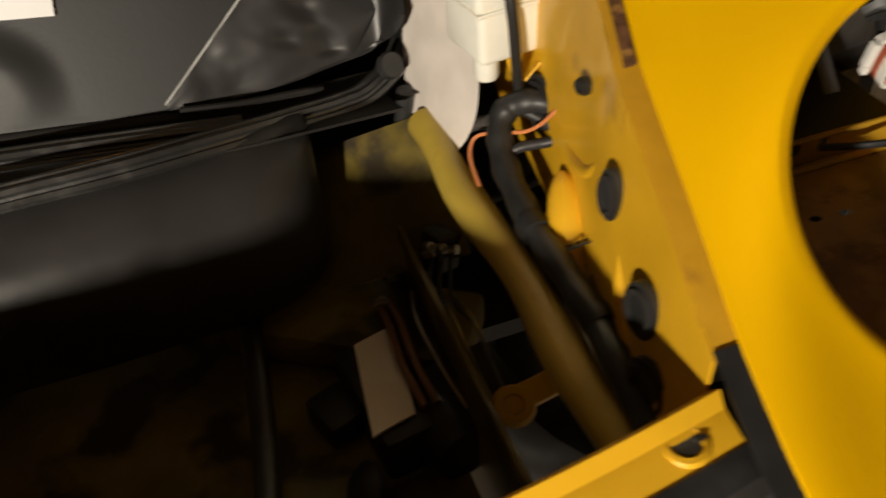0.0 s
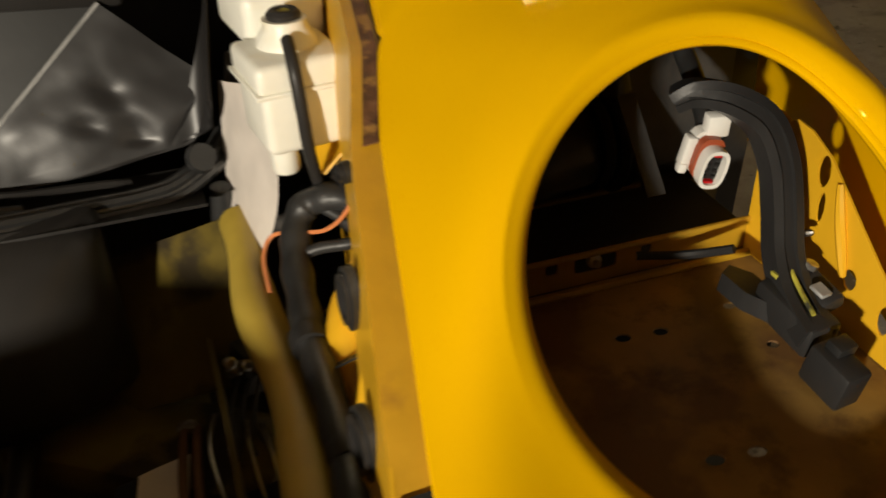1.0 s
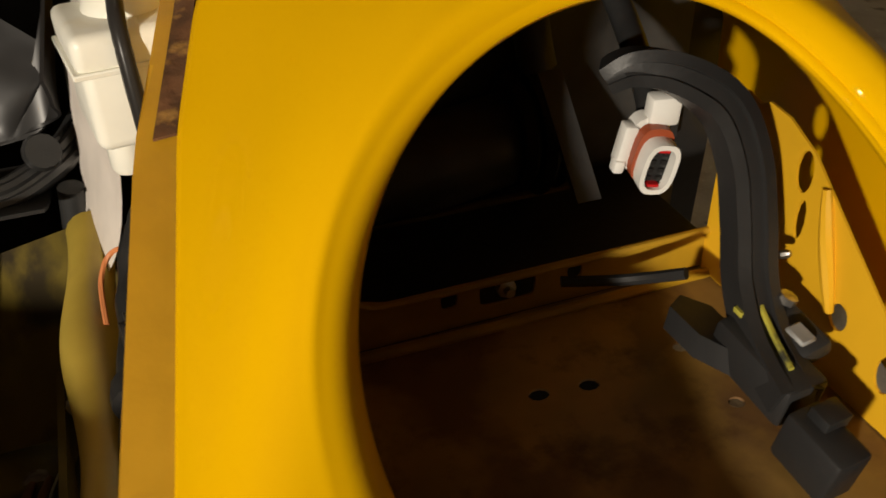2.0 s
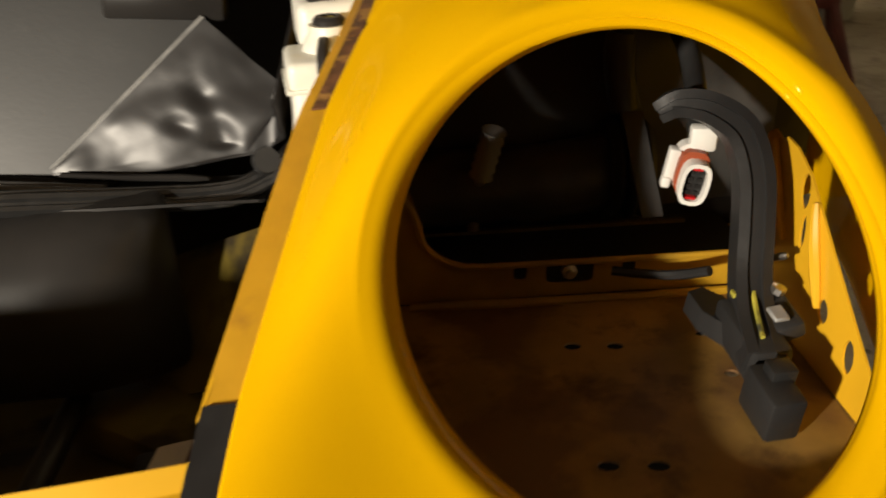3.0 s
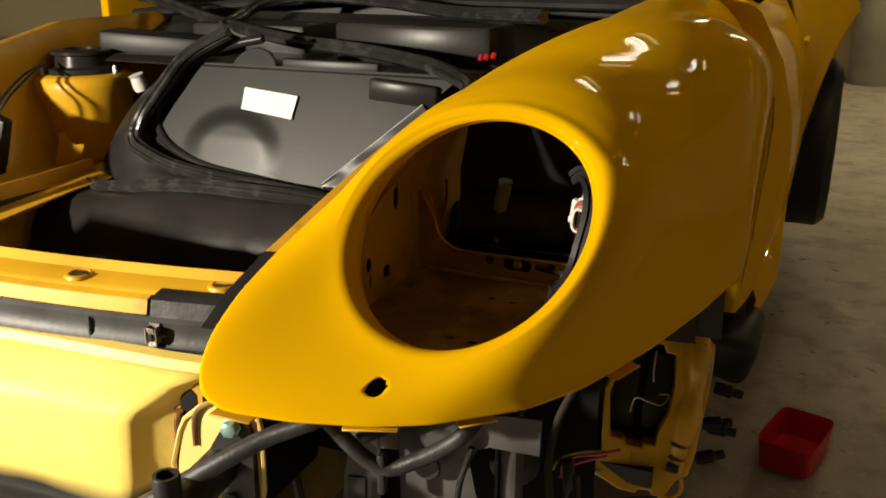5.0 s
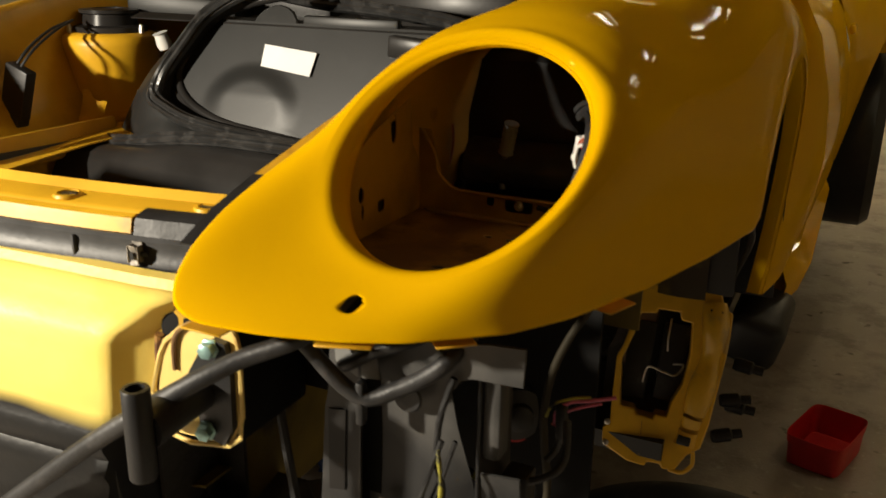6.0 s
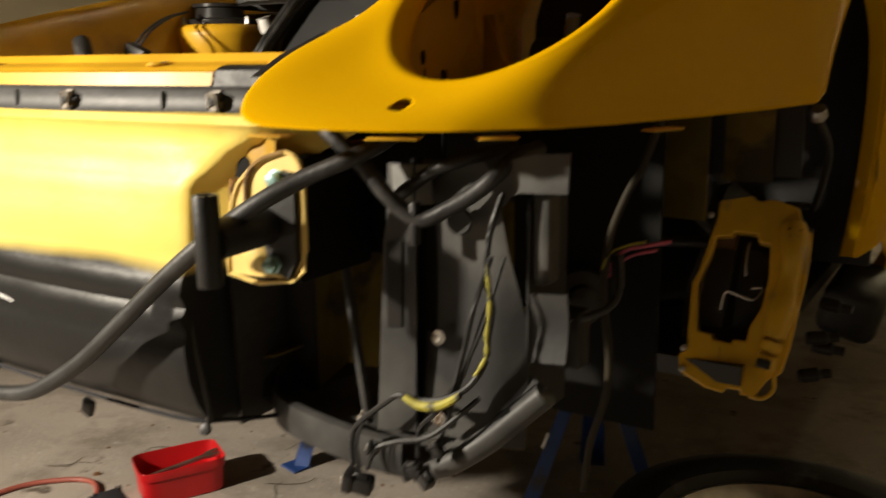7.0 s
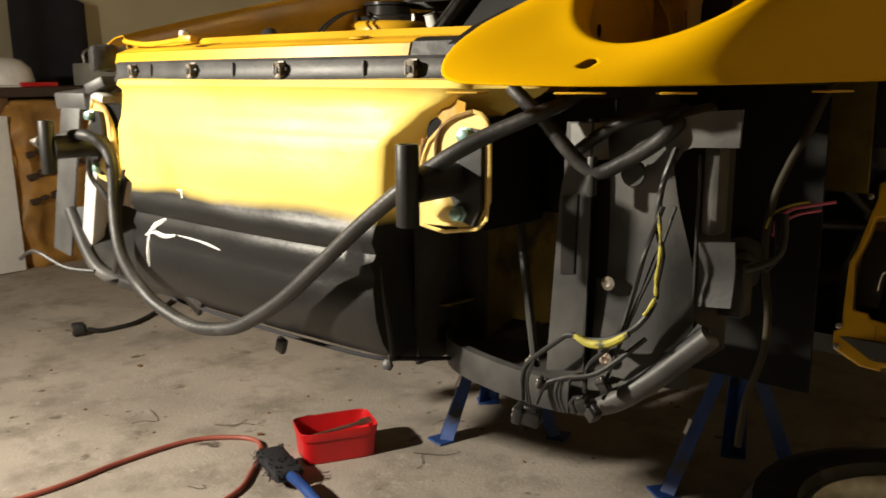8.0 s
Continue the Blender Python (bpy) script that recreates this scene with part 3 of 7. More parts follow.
def bucket_floor():
    holes = [ring2d(0.616, 0.125, 0.0065, 0.0045, 10), ring2d(0.643, 0.122, 0.0065, 0.0045, 10), ring2d(0.621, 0.245, 0.006, 0.0045, 10), ring2d(0.649, 0.242, 0.006, 0.0045, 10),
             ring2d(0.713, 0.202, 0.0045, 0.004, 10), ring2d(0.711, 0.250, 0.005, 0.004, 10)]
    outline = [(0.498, 0.09), (0.53, 0.045), (0.58, 0.022), (0.66, 0.022), (0.72, 0.055), (0.765, 0.13), (0.785, 0.312), (0.498, 0.312)]
    return plate(outline, 0.0015, pose(0, 0, 0.9415), holes)


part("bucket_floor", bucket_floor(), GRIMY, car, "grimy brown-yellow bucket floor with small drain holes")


def bucket_inner_wall():
    slits = [ring2d(0.168, 0.993, 0.006, 0.009, 12), ring2d(0.171, 0.973, 0.003, 0.009, 10), ring2d(0.213, 0.971, 0.0085, 0.0075, 12, 4), ring2d(0.243, 1.055, 0.007, 0.018, 12)]
    outline = [(0.05, 0.944), (0.312, 0.944), (0.312, 1.0), (0.29, 1.03), (0.285, 1.085), (0.20, 1.06), (0.12, 1.02), (0.05, 0.965)]
    m = Matrix(((0, 0, 1, 0.500), (1, 0, 0, 0), (0, 1, 0, 0), (0, 0, 0, 1)))
    return plate(outline, 0.0015, m, slits)


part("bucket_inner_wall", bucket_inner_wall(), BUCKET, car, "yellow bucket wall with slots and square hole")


def bucket_outer_wall():
    slits = [ring2d(0.244, 1.046, 0.006, 0.012, 12), ring2d(0.240, 1.020, 0.0035, 0.012, 10), ring2d(0.20, 0.985, 0.006, 0.008, 12), ring2d(0.165, 0.975, 0.006, 0.011, 12)]
    outline = [(0.10, 0.944), (0.31, 0.944), (0.31, 1.055), (0.306, 1.064), (0.297, 1.069), (0.285, 1.066), (0.278, 1.070), (0.262, 1.068), (0.240, 1.058), (0.20, 1.025), (0.15, 0.985), (0.12, 0.965)]
    m = Matrix(((0, 0, 1, 0.764), (1, 0, 0, 0), (0, 1, 0, 0), (0, 0, 0, 1)))
    return plate(outline, 0.0015, m, slits)


part("bucket_outer_wall", bucket_outer_wall(), INNER, car, "yellow bucket side wall with keyhole slots")
for a, b in (((0.292, 1.064), (0.262, 1.004)), ((0.226, 1.046), (0.205, 0.985))):
    part("wall_rib", tube([(0.7625, a[0], a[1]), (0.7615, (a[0] + b[0]) / 2, (a[1] + b[1]) / 2), (0.7625, b[0], b[1])], 0.004, 6, 8, taper=lambda f: 0.4 + 0.6 * math.sin(math.pi * (0.1 + 0.8 * f))), INNER, car)


def bucket_ledge():
    holes = [ring2d(0.596, 0.0205, 0.005, 0.006, 10, 4), ring2d(0.675, 0.0205, 0.005, 0.006, 10, 4), ring2d(0.632, 0.019, 0.0175, 0.009, 16, 6)]
    outline = [(0.50, 0.0), (0.78, 0.0), (0.78, 0.028), (0.560, 0.029), (0.543, 0.034), (0.530, 0.045), (0.524, 0.07), (0.515, 0.10), (0.50, 0.10)]
    return plate(outline, 0.0015, pose(0, 0.312, 0.945, 90, 0, 0), holes)


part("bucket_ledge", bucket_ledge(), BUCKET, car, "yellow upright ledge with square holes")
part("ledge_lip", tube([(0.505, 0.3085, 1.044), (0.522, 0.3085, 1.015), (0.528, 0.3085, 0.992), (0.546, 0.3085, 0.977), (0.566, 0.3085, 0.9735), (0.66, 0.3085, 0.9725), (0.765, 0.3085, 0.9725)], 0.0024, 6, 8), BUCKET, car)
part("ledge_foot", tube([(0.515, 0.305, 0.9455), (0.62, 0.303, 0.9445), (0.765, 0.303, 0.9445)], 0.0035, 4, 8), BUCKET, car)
# dark panel added to stop light from showing through the slots
part("bucket_backing", plate([(0.10, 0.946), (0.30, 0.946), (0.28, 1.07), (0.20, 1.045), (0.13, 1.0), (0.10, 0.975)], 0.001, Matrix(((0, 0, 1, 0.4955), (1, 0, 0, 0), (0, 1, 0, 0), (0, 0, 0, 1)))), PLASTIC, car, "added dark panel that blocks light behind the slotted wall")
part("ledge_bolt", lathe([(0.006, 0), (0.006, 0.004), (0.003, 0.005), (0.003, 0.009)], pose(0.632, 0.315, 0.963, 90, 0, 0), 8), STEEL, car)

# dark wheel housing behind the bucket
def wheel_liner():
    rows = []
    for i in range(13):
        x = 0.50 + 0.37 * i / 12
        rows.append([(x, 0.46, 0.84), (x, 0.455, 0.95), (x, 0.46, 1.04), (x, 0.50, 1.11), (x, 0.62, 1.15), (x, 0.80, 1.155), (x, 1.02, 1.12), (x, 1.20, 0.98), (x, 1.25, 0.75), (x, 1.26, 0.56)])
    return sheet(rows, 0.003)


part("wheel_arch_liner", wheel_liner(), PLASTIC, car, "dusty black plastic wheel arch liner")
part("arch_front_panel", sheet([[(0.778 + 0.060 * u, 0.450 - 0.004 * math.sin(math.pi * u), 0.834 + 0.095 * v) for u in np.linspace(0, 1, 6)] for v in np.linspace(0, 1, 4)], 0.002), SHADED, car, "brown-yellow panel in front of the wheel arch, dimness in its colour")
part("liner_shelf", box((0.30, 0.15, 0.004), pose(0.645, 0.388, 0.935)), PLASTIC, car)

# connector, bracket and hoses inside the bucket
def connector():
    m = look((0.712, 0.300, 1.035), (0.863, 1.158, 1.109)) @ pose(0, 0, 0, 0, 0, -9) @ Matrix.Scale(0.80, 4)
    base = part("headlight_connector", plate(ring2d(0, 0, 0.0125, 0.0195, 20, 3.0), 0.012, m, [ring2d(0, 0, 0.0092, 0.0158, 20, 3.0)]), WHITE, car, "white multi-pin headlight connector with a red-brown seal")
    part("seal", plate(ring2d(-0.002, 0.004, 0.0132, 0.021, 20, 3.0), 0.008, m @ pose(0, 0, -0.008), [ring2d(0, 0, 0.0088, 0.0145, 20, 3.0)]), ORANGE, base)
    part("collar", plate(ring2d(-0.003, 0.006, 0.0145, 0.0215, 20, 3.0), 0.012, m @ pose(0, 0, -0.022)), WHITE, base)
    part("latch", box((0.022, 0.022, 0.014), m @ pose(0.002, 0.033, -0.014, 0, 0, 8), 0.003), WHITE, base)
    part("latch_tab", box((0.010, 0.030, 0.012), m @ pose(-0.018, 0.006, -0.013), 0.002), WHITE, base)
    part("latch_tab", box((0.008, 0.010, 0.010), m @ pose(-0.020, -0.010, -0.010), 0.002), WHITE, base)
    part("pin_block", box((0.0165, 0.029, 0.004), m @ pose(0, 0, 0.003), 0.001), RUBBER, base)
    for k in range(4):
        for sx in (-0.004, 0.004):
            part("pin", box((0.004, 0.003, 0.003), m @ pose(sx, -0.0095 + 0.0063 * k, 0.0055)), GLOSS, base)
    for sy in (-0.0135, 0.0135):
        part("red_key", box((0.008, 0.002, 0.006), m @ pose(0, sy, 0.007)), RED, base)
    part("tail", tube([m @ Vector((0, 0.01, -0.02)), m @ Vector((0.004, 0.03, -0.045)), (0.735, 0.40, 1.10), (0.72, 0.44, 1.13)], 0.008, 6), RUBBER, base)


connector()
LATCH = [(0.693, 0.324, 1.076), (0.704, 0.315, 1.084), (0.718, 0.295, 1.086), (0.730, 0.270, 1.078), (0.734, 0.252, 1.056), (0.731, 0.236, 1.028), (0.727, 0.222, 1.002), (0.722, 0.200, 0.985), (0.717, 0.168, 0.976)]


def latch_arm(half, deep, shift):
    """A moulded channel that follows the latch's run, with raised edges."""
    run = curve_points(LATCH, 6)
    rows = []
    for i, p in enumerate(run):
        d = (run[min(i + 1, len(run) - 1)] - run[max(i - 1, 0)]).normalized()
        side = d.cross(Vector((-0.1, -0.95, 0.3))).normalized()
        up = side.cross(d).normalized()
        f = i / (len(run) - 1)
        w = half * (0.6 + 0.4 * min(1.0, f * 3))
        q = p + up * shift
        rows.append([q + side * w * s - up * (deep if abs(s) > 0.95 else 0.0) + up * (0.003 if 0.6 < abs(s) < 0.95 else 0.0) for s in (-1.0, -0.98, -0.9, -0.65, -0.55, 0.0, 0.55, 0.65, 0.9, 0.98, 1.0)])
    return sheet(rows, 0.0025)


latch = part("latch_rail", latch_arm(0.0098, 0.012, 0.0), PLASTIC, car, "black headlight latch rail")
part("rail_web", tube([(x, y + 0.006, z - 0.004) for x, y, z in LATCH[1:]], 0.007, 6, 6), PLASTIC, latch)
part("latch_block", box((0.026, 0.055, 0.026), pose(0.719, 0.195, 0.972, 8, 0, 4), 0.004), PLASTIC, latch)
part("latch_foot", box((0.021, 0.034, 0.030), pose(0.713, 0.146, 0.962, 10, 0, 6), 0.003), PLASTIC, latch)
part("latch_socket", box((0.015, 0.012, 0.010), pose(0.717, 0.150, 0.979, 10, 0, 6), 0.001), RUBBER, latch)
part("latch_wing", plate([(-0.004, -0.03), (0.008, -0.022), (0.012, 0.012), (0.002, 0.026), (-0.012, 0.018), (-0.014, -0.008)], 0.014, pose(0.708, 0.230, 0.962, 0, 10, 6)), PLASTIC, latch)
part("latch_wing", box((0.018, 0.045, 0.012), pose(0.737, 0.205, 0.985, 10, -20, 0), 0.003), PLASTIC, latch)
part("latch_pin", lathe([(0.0025, 0), (0.0025, 0.016), (0.0015, 0.018)], pose(0.742, 0.240, 1.002, 60, 0, 30), 8), STEEL, latch)
part("latch_screw", lathe([(0.005, 0), (0.005, 0.004), (0.002, 0.005)], pose(0.739, 0.212, 0.994, 20, 10, 40), 8), STEEL, latch)
part("latch_clip", box((0.010, 0.012, 0.003), pose(0.731, 0.190, 0.992, 15, 0, 10), 0.001, 1), PALEGREY, latch)
part("latch_tag", box((0.004, 0.006, 0.003), pose(0.714, 0.214, 0.9935)), YTAPE, latch)
part("latch_spring", tube([(0.733, 0.238, 1.024), (0.727, 0.222, 1.0), (0.722, 0.200, 0.990), (0.718, 0.178, 0.984)], 0.0016, 6, 6), YTAPE, latch)
part("latch_rod", tube([(0.66, 0.300, 0.968), (0.695, 0.285, 0.970), (0.716, 0.262, 0.984)], 0.0035, 5, 8), PLASTIC, latch)
part("fluid_hose", tube([(0.690, 0.400, 1.055), (0.685, 0.405, 1.09), (0.69, 0.415, 1.13), (0.70, 0.43, 1.16)], 0.012, 6), RUBBER, car, "black rubber hose")
part("hose_bracket", sheet([[(0.686 + 0.016 * u + 0.006 * v, 0.392 - 0.05 * v, 1.055 - 0.066 * v) for u in np.linspace(0, 1, 4)] for v in np.linspace(0, 1, 8)], 0.004), MIDGREY, car, "grey flat hose bracket")
part("liner_panel", sheet([[(0.70 + 0.13 * u, 0.425 + 0.02 * u, 0.96 + 0.15 * v) for u in np.linspace(0, 1, 4)] for v in np.linspace(0, 1, 6)], 0.003), DUCTMAT, car, "grey plastic liner panel")
nozzle = part("washer_pipe", tube([(0.572, 0.41, 0.955), (0.573, 0.41, 0.985), (0.58, 0.40, 1.01), (0.586, 0.395, 1.035)], 0.005, 6), STEEL, car, "metal washer pipe with ribbed cap")
part("ribbed_cap", ribbed([(0.578, 0.402, 1.005), (0.588, 0.393, 1.045)], 0.010, 0.008, 0.15), CAPMAT, nozzle)
part("liner_duct", tube([(0.52, 0.43, 0.985), (0.62, 0.43, 0.985), (0.70, 0.44, 0.99)], 0.032, 5, 18), DUCTMAT, car)
for cx, k in ((0.690, 1.25), (0.702, 1.38), (0.714, 1.30)):
    part("duct_collar", lathe([(0.030 * k, -0.005), (0.034 * k, 0.0), (0.030 * k, 0.005)], pose(cx, 0.435, 0.995, 0, 90, 0), 22), PLASTIC, car)

# ---- front end ----
def bow(x):
    return 0.22 * x * x


def profile_rows(x0, x1, n, prof, k=1.0):
    rows = []
    for i in range(n + 1):
        x = x0 + (x1 - x0) * i / n
        rows.append([(x, y + k * bow(x), z) for y, z in prof])
    return rows


LOCK = [(0.064, 0.93), (0.052, 0.955), (0.049, 0.994), (0.045, 0.9995), (0.037, 0.9900), (0.012, 0.985), (0.007, 0.982), (0.003, 0.974), (0.000, 0.972)]
part("lock_panel", sheet(profile_rows(-0.46, 0.415, 40, LOCK), 0.0016), INNER, car, "yellow bonnet lock panel with lock holes", 35)
STEP = [(0.007, 0.979), (0.003, 0.9815), (-0.003, 0.979), (-0.007, 0.963), (-0.003, 0.960)]
part("front_step", sheet(profile_rows(-0.46, 0.315, 36, STEP), 0.0016), INNER, car, "bright yellow front ledge", 35)
TAPED = [(0.012, 0.9865), (0.006, 0.9855), (0.001, 0.9845), (-0.006, 0.981), (-0.012, 0.960)]
part("ledge_tape", sheet(profile_rows(0.322, 0.445, 14, TAPED), 0.0016), TAPE, car, "black tape over the end of the ledge")
for hx in (0.380, 0.211):
    y = 0.062 if hx > 0.3 else 0.032
    part("lock_hole_boss", lathe([(0.0165, 0.0), (0.0150, 0.0032), (0.0115, 0.004), (0.0095, 0.001), (0.009, -0.004)], pose(hx, y, 0.9875), 20, cap=False), INNER, car)
    part("lock_hole", lathe([(0.0094, 0.0016), (0.0, 0.0015)], pose(hx, y, 0.989), 16, cap=False), RUBBER, car, "dark lock hole")
    part("lock_slot", box((0.008, 0.004, 0.0012), pose(hx + 0.010, y - 0.001, 0.9915, 0, 0, 15)), RUBBER, car)

STRIP = [(-0.002, 0.9625), (-0.012, 0.9625), (-0.0145, 0.960), (-0.0135, 0.953), (-0.015, 0.940), (-0.020, 0.934), (-0.020, 0.931), (-0.006, 0.931)]
strip = part("bumper_rail", sheet(profile_rows(-0.42, 0.43, 44, STRIP), 0.002), MIDGREY, car, "black plastic bumper mounting rail with metal clips", 35)


def rail_clip(cx):
    """A bent spring clip: a back plate, two side cheeks, a hooked tongue and a screw head."""
    m = pose(cx, -0.018 + bow(cx), 0.948, 0, 0, math.degrees(math.atan(0.44 * cx))) @ Matrix.Scale(0.82, 4)
    bm = bmesh.new()
    add_box(bm, (0.015, 0.0018, 0.030), m @ pose(0, 0, 0), 0.0004, 1)
    for sx in (-1, 1):
        add_box(bm, (0.0016, 0.012, 0.022), m @ pose(0.0068 * sx, -0.006, 0.001, 0, 0, 6 * sx), 0.0004, 1)
    add_box(bm, (0.010, 0.0016, 0.012), m @ pose(0, -0.010, 0.007, 24, 0, 0), 0.0004, 1)
    add_box(bm, (0.012, 0.0016, 0.008), m @ pose(0.001, -0.009, -0.010, -30, 0, 4), 0.0004, 1)
    clip = part("rail_clip", bm, ZINC, strip, "worn zinc spring clip")
    part("clip_lug", box((0.012, 0.004, 0.006), m @ pose(0.011, -0.003, 0.001, 0, 0, 8), 0.001), PLASTIC, clip)
    part("clip_slot", box((0.006, 0.002, 0.010), m @ pose(-0.001, -0.0115, -0.001), 0.0005, 1), RUBBER, clip)


for cx in (-0.328, -0.120, 0.098, 0.331):
    rail_clip(cx)
for cx in (-0.262, -0.012, 0.252, 0.40):
    part("rail_rib", box((0.004, 0.006, 0.026), pose(cx, -0.017 + bow(cx), 0.946), 0.001, 1), MIDGREY, strip)


PANEL = [(-0.012, 0.934), (-0.024, 0.932), (-0.028, 0.925), (-0.019, 0.917), (-0.018, 0.906), (-0.019, 0.895), (-0.020, 0.883), (-0.022, 0.87), (-0.027, 0.86), (-0.030, 0.85), (-0.031, 0.838), (-0.032, 0.825), (-0.033, 0.812), (-0.034, 0.80), (-0.034, 0.788), (-0.033, 0.775), (-0.030, 0.757), (-0.037, 0.742), (-0.042, 0.725), (-0.034, 0.708), (-0.042, 0.692), (-0.037, 0.678), (-0.043, 0.66), (-0.042, 0.62), (-0.034, 0.59), (-0.022, 0.568), (0.03, 0.552), (0.30, 0.542)]
MID = -0.022  # middle of the nose


def panel_y(x, z):
    return float(np.interp(z, [p[1] for p in PANEL[::-1]], [p[0] for p in PANEL[::-1]])) + 0.45 * bow(x) + 0.0025 * math.sin(9 * x + 14 * z)


def panel_edge(z):
    """Half width of the panel's front face: flared at the top, narrower below the sprayed edge."""
    return float(np.interp(z, [0.54, 0.56, 0.69, 0.745, 0.775, 0.855, 0.895, 0.925, 0.94], [0.318, 0.322, 0.310, 0.312, 0.320, 0.322, 0.372, 0.436, 0.440]))


def far_trim(side, z):
    """How much narrower the far half is than the near one, which alone flares at the top."""
    return max(0.0, -side) * float(np.interp(z, [0.70, 0.755, 0.775, 0.855, 0.895, 0.925], [0.034, 0.024, 0.0, -0.006, 0.040, 0.098]))


def front_panel():
    """The face between its two edges, folded back on both sides: a slanted cheek above, an upright return below."""
    rows = []
    for side in (-1, 1):
        turned = []
        for dx, dy in ((0.0, 0.0), (0.0045, 0.003), (0.008, 0.010), (0.022, 0.022), (0.042, 0.036), (0.060, 0.046), (0.068, 0.060)):
            col = []
            for y, z in PANEL:
                low = min(1.0, max(0.0, (0.765 - z) / 0.03))
                x = MID + side * (panel_edge(z) - far_trim(side, z) + dx * (1 - 0.85 * low) * (1.0 if z < 0.87 else 1.35))
                yy = y + 0.45 * bow(panel_edge(z)) + dy * (1 + 1.2 * low)
                col.append((x, yy if z > 0.56 else max(yy, 0.03 + dy), z))
            turned.append(col)
        rows.append(turned)
    left, right = rows[0][::-1], rows[1]
    face = []
    for i in range(1, 56):
        f = -1 + 2 * i / 56
        col = []
        for y, z in PANEL:
            x = MID + f * (panel_edge(z) - far_trim(f, z))
            ding = (0.004 * noise.noise(Vector((x * 9, z * 16, 0.3))) * (1 if z < 0.76 else 0.6) + 0.0035 * min(1.0, max(0.0, (z - 0.77) / 0.03)) * noise.noise(Vector((x * 2.5, z * 34, 1.7))) + 0.010 * max(0.0, f - 0.55) * noise.noise(Vector((x * 22, z * 26, 4.1)))) * (1 - f ** 6)
            col.append((x, y + 0.45 * bow(x) + 0.0025 * math.sin(9 * x + 14 * z) * (1 - f ** 6) + ding, z))
        face.append(col)
    return sheet(left + face + right, 0.0018)


def glint_stroke(points, r):
    return tube([(x, panel_y(x, z) + 0.004 * noise.noise(Vector((x * 9, z * 16, 0.3))) - 0.001, z) for x, z in points], r, 5, 6, taper=lambda f: 0.25 + 0.75 * math.sin(math.pi * (0.1 + 0.8 * f)))


# white strokes drawn in place of lamp reflections on the black half
for pts, r in ((((-0.252, 0.618), (-0.250, 0.65), (-0.247, 0.684)), 0.0035), (((-0.262, 0.672), (-0.236, 0.681), (-0.20, 0.677), (-0.165, 0.683)), 0.004),
               (((-0.240, 0.682), (-0.225, 0.692), (-0.198, 0.706)), 0.0045), (((-0.16, 0.684), (-0.09, 0.682), (-0.04, 0.674)), 0.002), (((-0.17, 0.757), (-0.155, 0.756), (-0.145, 0.745)), 0.0022)):
    part("glint_stroke", glint_stroke(pts, r * 1.15), LABEL, car, "white stroke painted for a lamp reflection on the black paint")
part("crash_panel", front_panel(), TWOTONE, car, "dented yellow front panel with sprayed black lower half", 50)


def mount(side):
    x, wide = (MID + 0.436, 1.0) if side > 0 else (MID - 0.423, 0.7)
    oct_ = [(-0.072, -0.069), (0.026, -0.066), (0.044, -0.032), (0.045, 0.046), (0.040, 0.066), (0.021, 0.075), (-0.014, 0.064), (-0.040, 0.045), (-0.058, 0.020)]
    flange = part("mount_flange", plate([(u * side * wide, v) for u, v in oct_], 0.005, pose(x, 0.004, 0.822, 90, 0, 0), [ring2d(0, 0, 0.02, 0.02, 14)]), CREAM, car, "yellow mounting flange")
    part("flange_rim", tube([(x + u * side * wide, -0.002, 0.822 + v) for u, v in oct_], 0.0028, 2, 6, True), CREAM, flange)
    part("flange_seam", tube([(x - 0.038 * side, -0.003, 0.83), (x - 0.034 * side, -0.004, 0.866), (x - 0.014 * side, -0.004, 0.886), (x + 0.021 * side, -0.003, 0.897)], 0.0030, 6, 8), GRIMY, flange, "grimy torn seam")
    tubeob = part("impact_mount", tube([(x - 0.006 * side, 0.02, 0.816), (x + 0.004 * side, -0.095, 0.816)], 0.021, 3, 16), PLASTIC, car, "black bumper mount with upright sleeve")
    part("sleeve", lathe([(0.0125, 0.0), (0.0135, 0.002), (0.0135, 0.092), (0.0125, 0.094), (0.009, 0.094), (0.009, 0.07)], pose(x + 0.006 * side, -0.102, 0.770), 18), PLASTIC, tubeob)
    part("mount_foot", plate([(-0.030, -0.026), (-0.010, -0.052), (0.014, -0.058), (0.026, -0.036), (0.027, 0.036), (0.022, 0.058), (0.006, 0.060), (-0.012, 0.040), (-0.034, 0.004)], 0.008, pose(x + 0.012 * side, -0.002, 0.818, 90, 0, 0)), PLASTIC, tubeob)
    for dx, z in ((0.017, 0.869), (0.006, 0.774), (-0.022, 0.781)):
        if z > 0.78 and dx < 0:
            part("mount_washer", lathe([(0.020, 0), (0.021, 0.004), (0.014, 0.012), (0.006, 0.014)], pose(x + dx * side, -0.003, z, 90, 0, 0), 16), CREAM, tubeob, "paint-covered nut, paled for lamp light")
        else:
            part("mount_bolt", lathe([(0.011, 0), (0.011, 0.003), (0.0085, 0.004), (0.0085, 0.012), (0.007, 0.013)], pose(x + dx * side, -0.010, z, 90, 0, 10), 6), BOLTMAT, tubeob, "pale teal zinc bolt")


mount(1)
mount(-1)
part("cheek_sheet", sheet([[(0.338 + 0.080 * u, 0.016 - 0.008 * u + 0.003 * math.sin(11 * u + 7 * v), 0.752 + (0.175 - 0.02 * u) * v) for u in np.linspace(0, 1, 9)] for v in np.linspace(0, 1, 12)], 0.002), BUCKET, car, "dirty folded yellow sheet beside the mount")
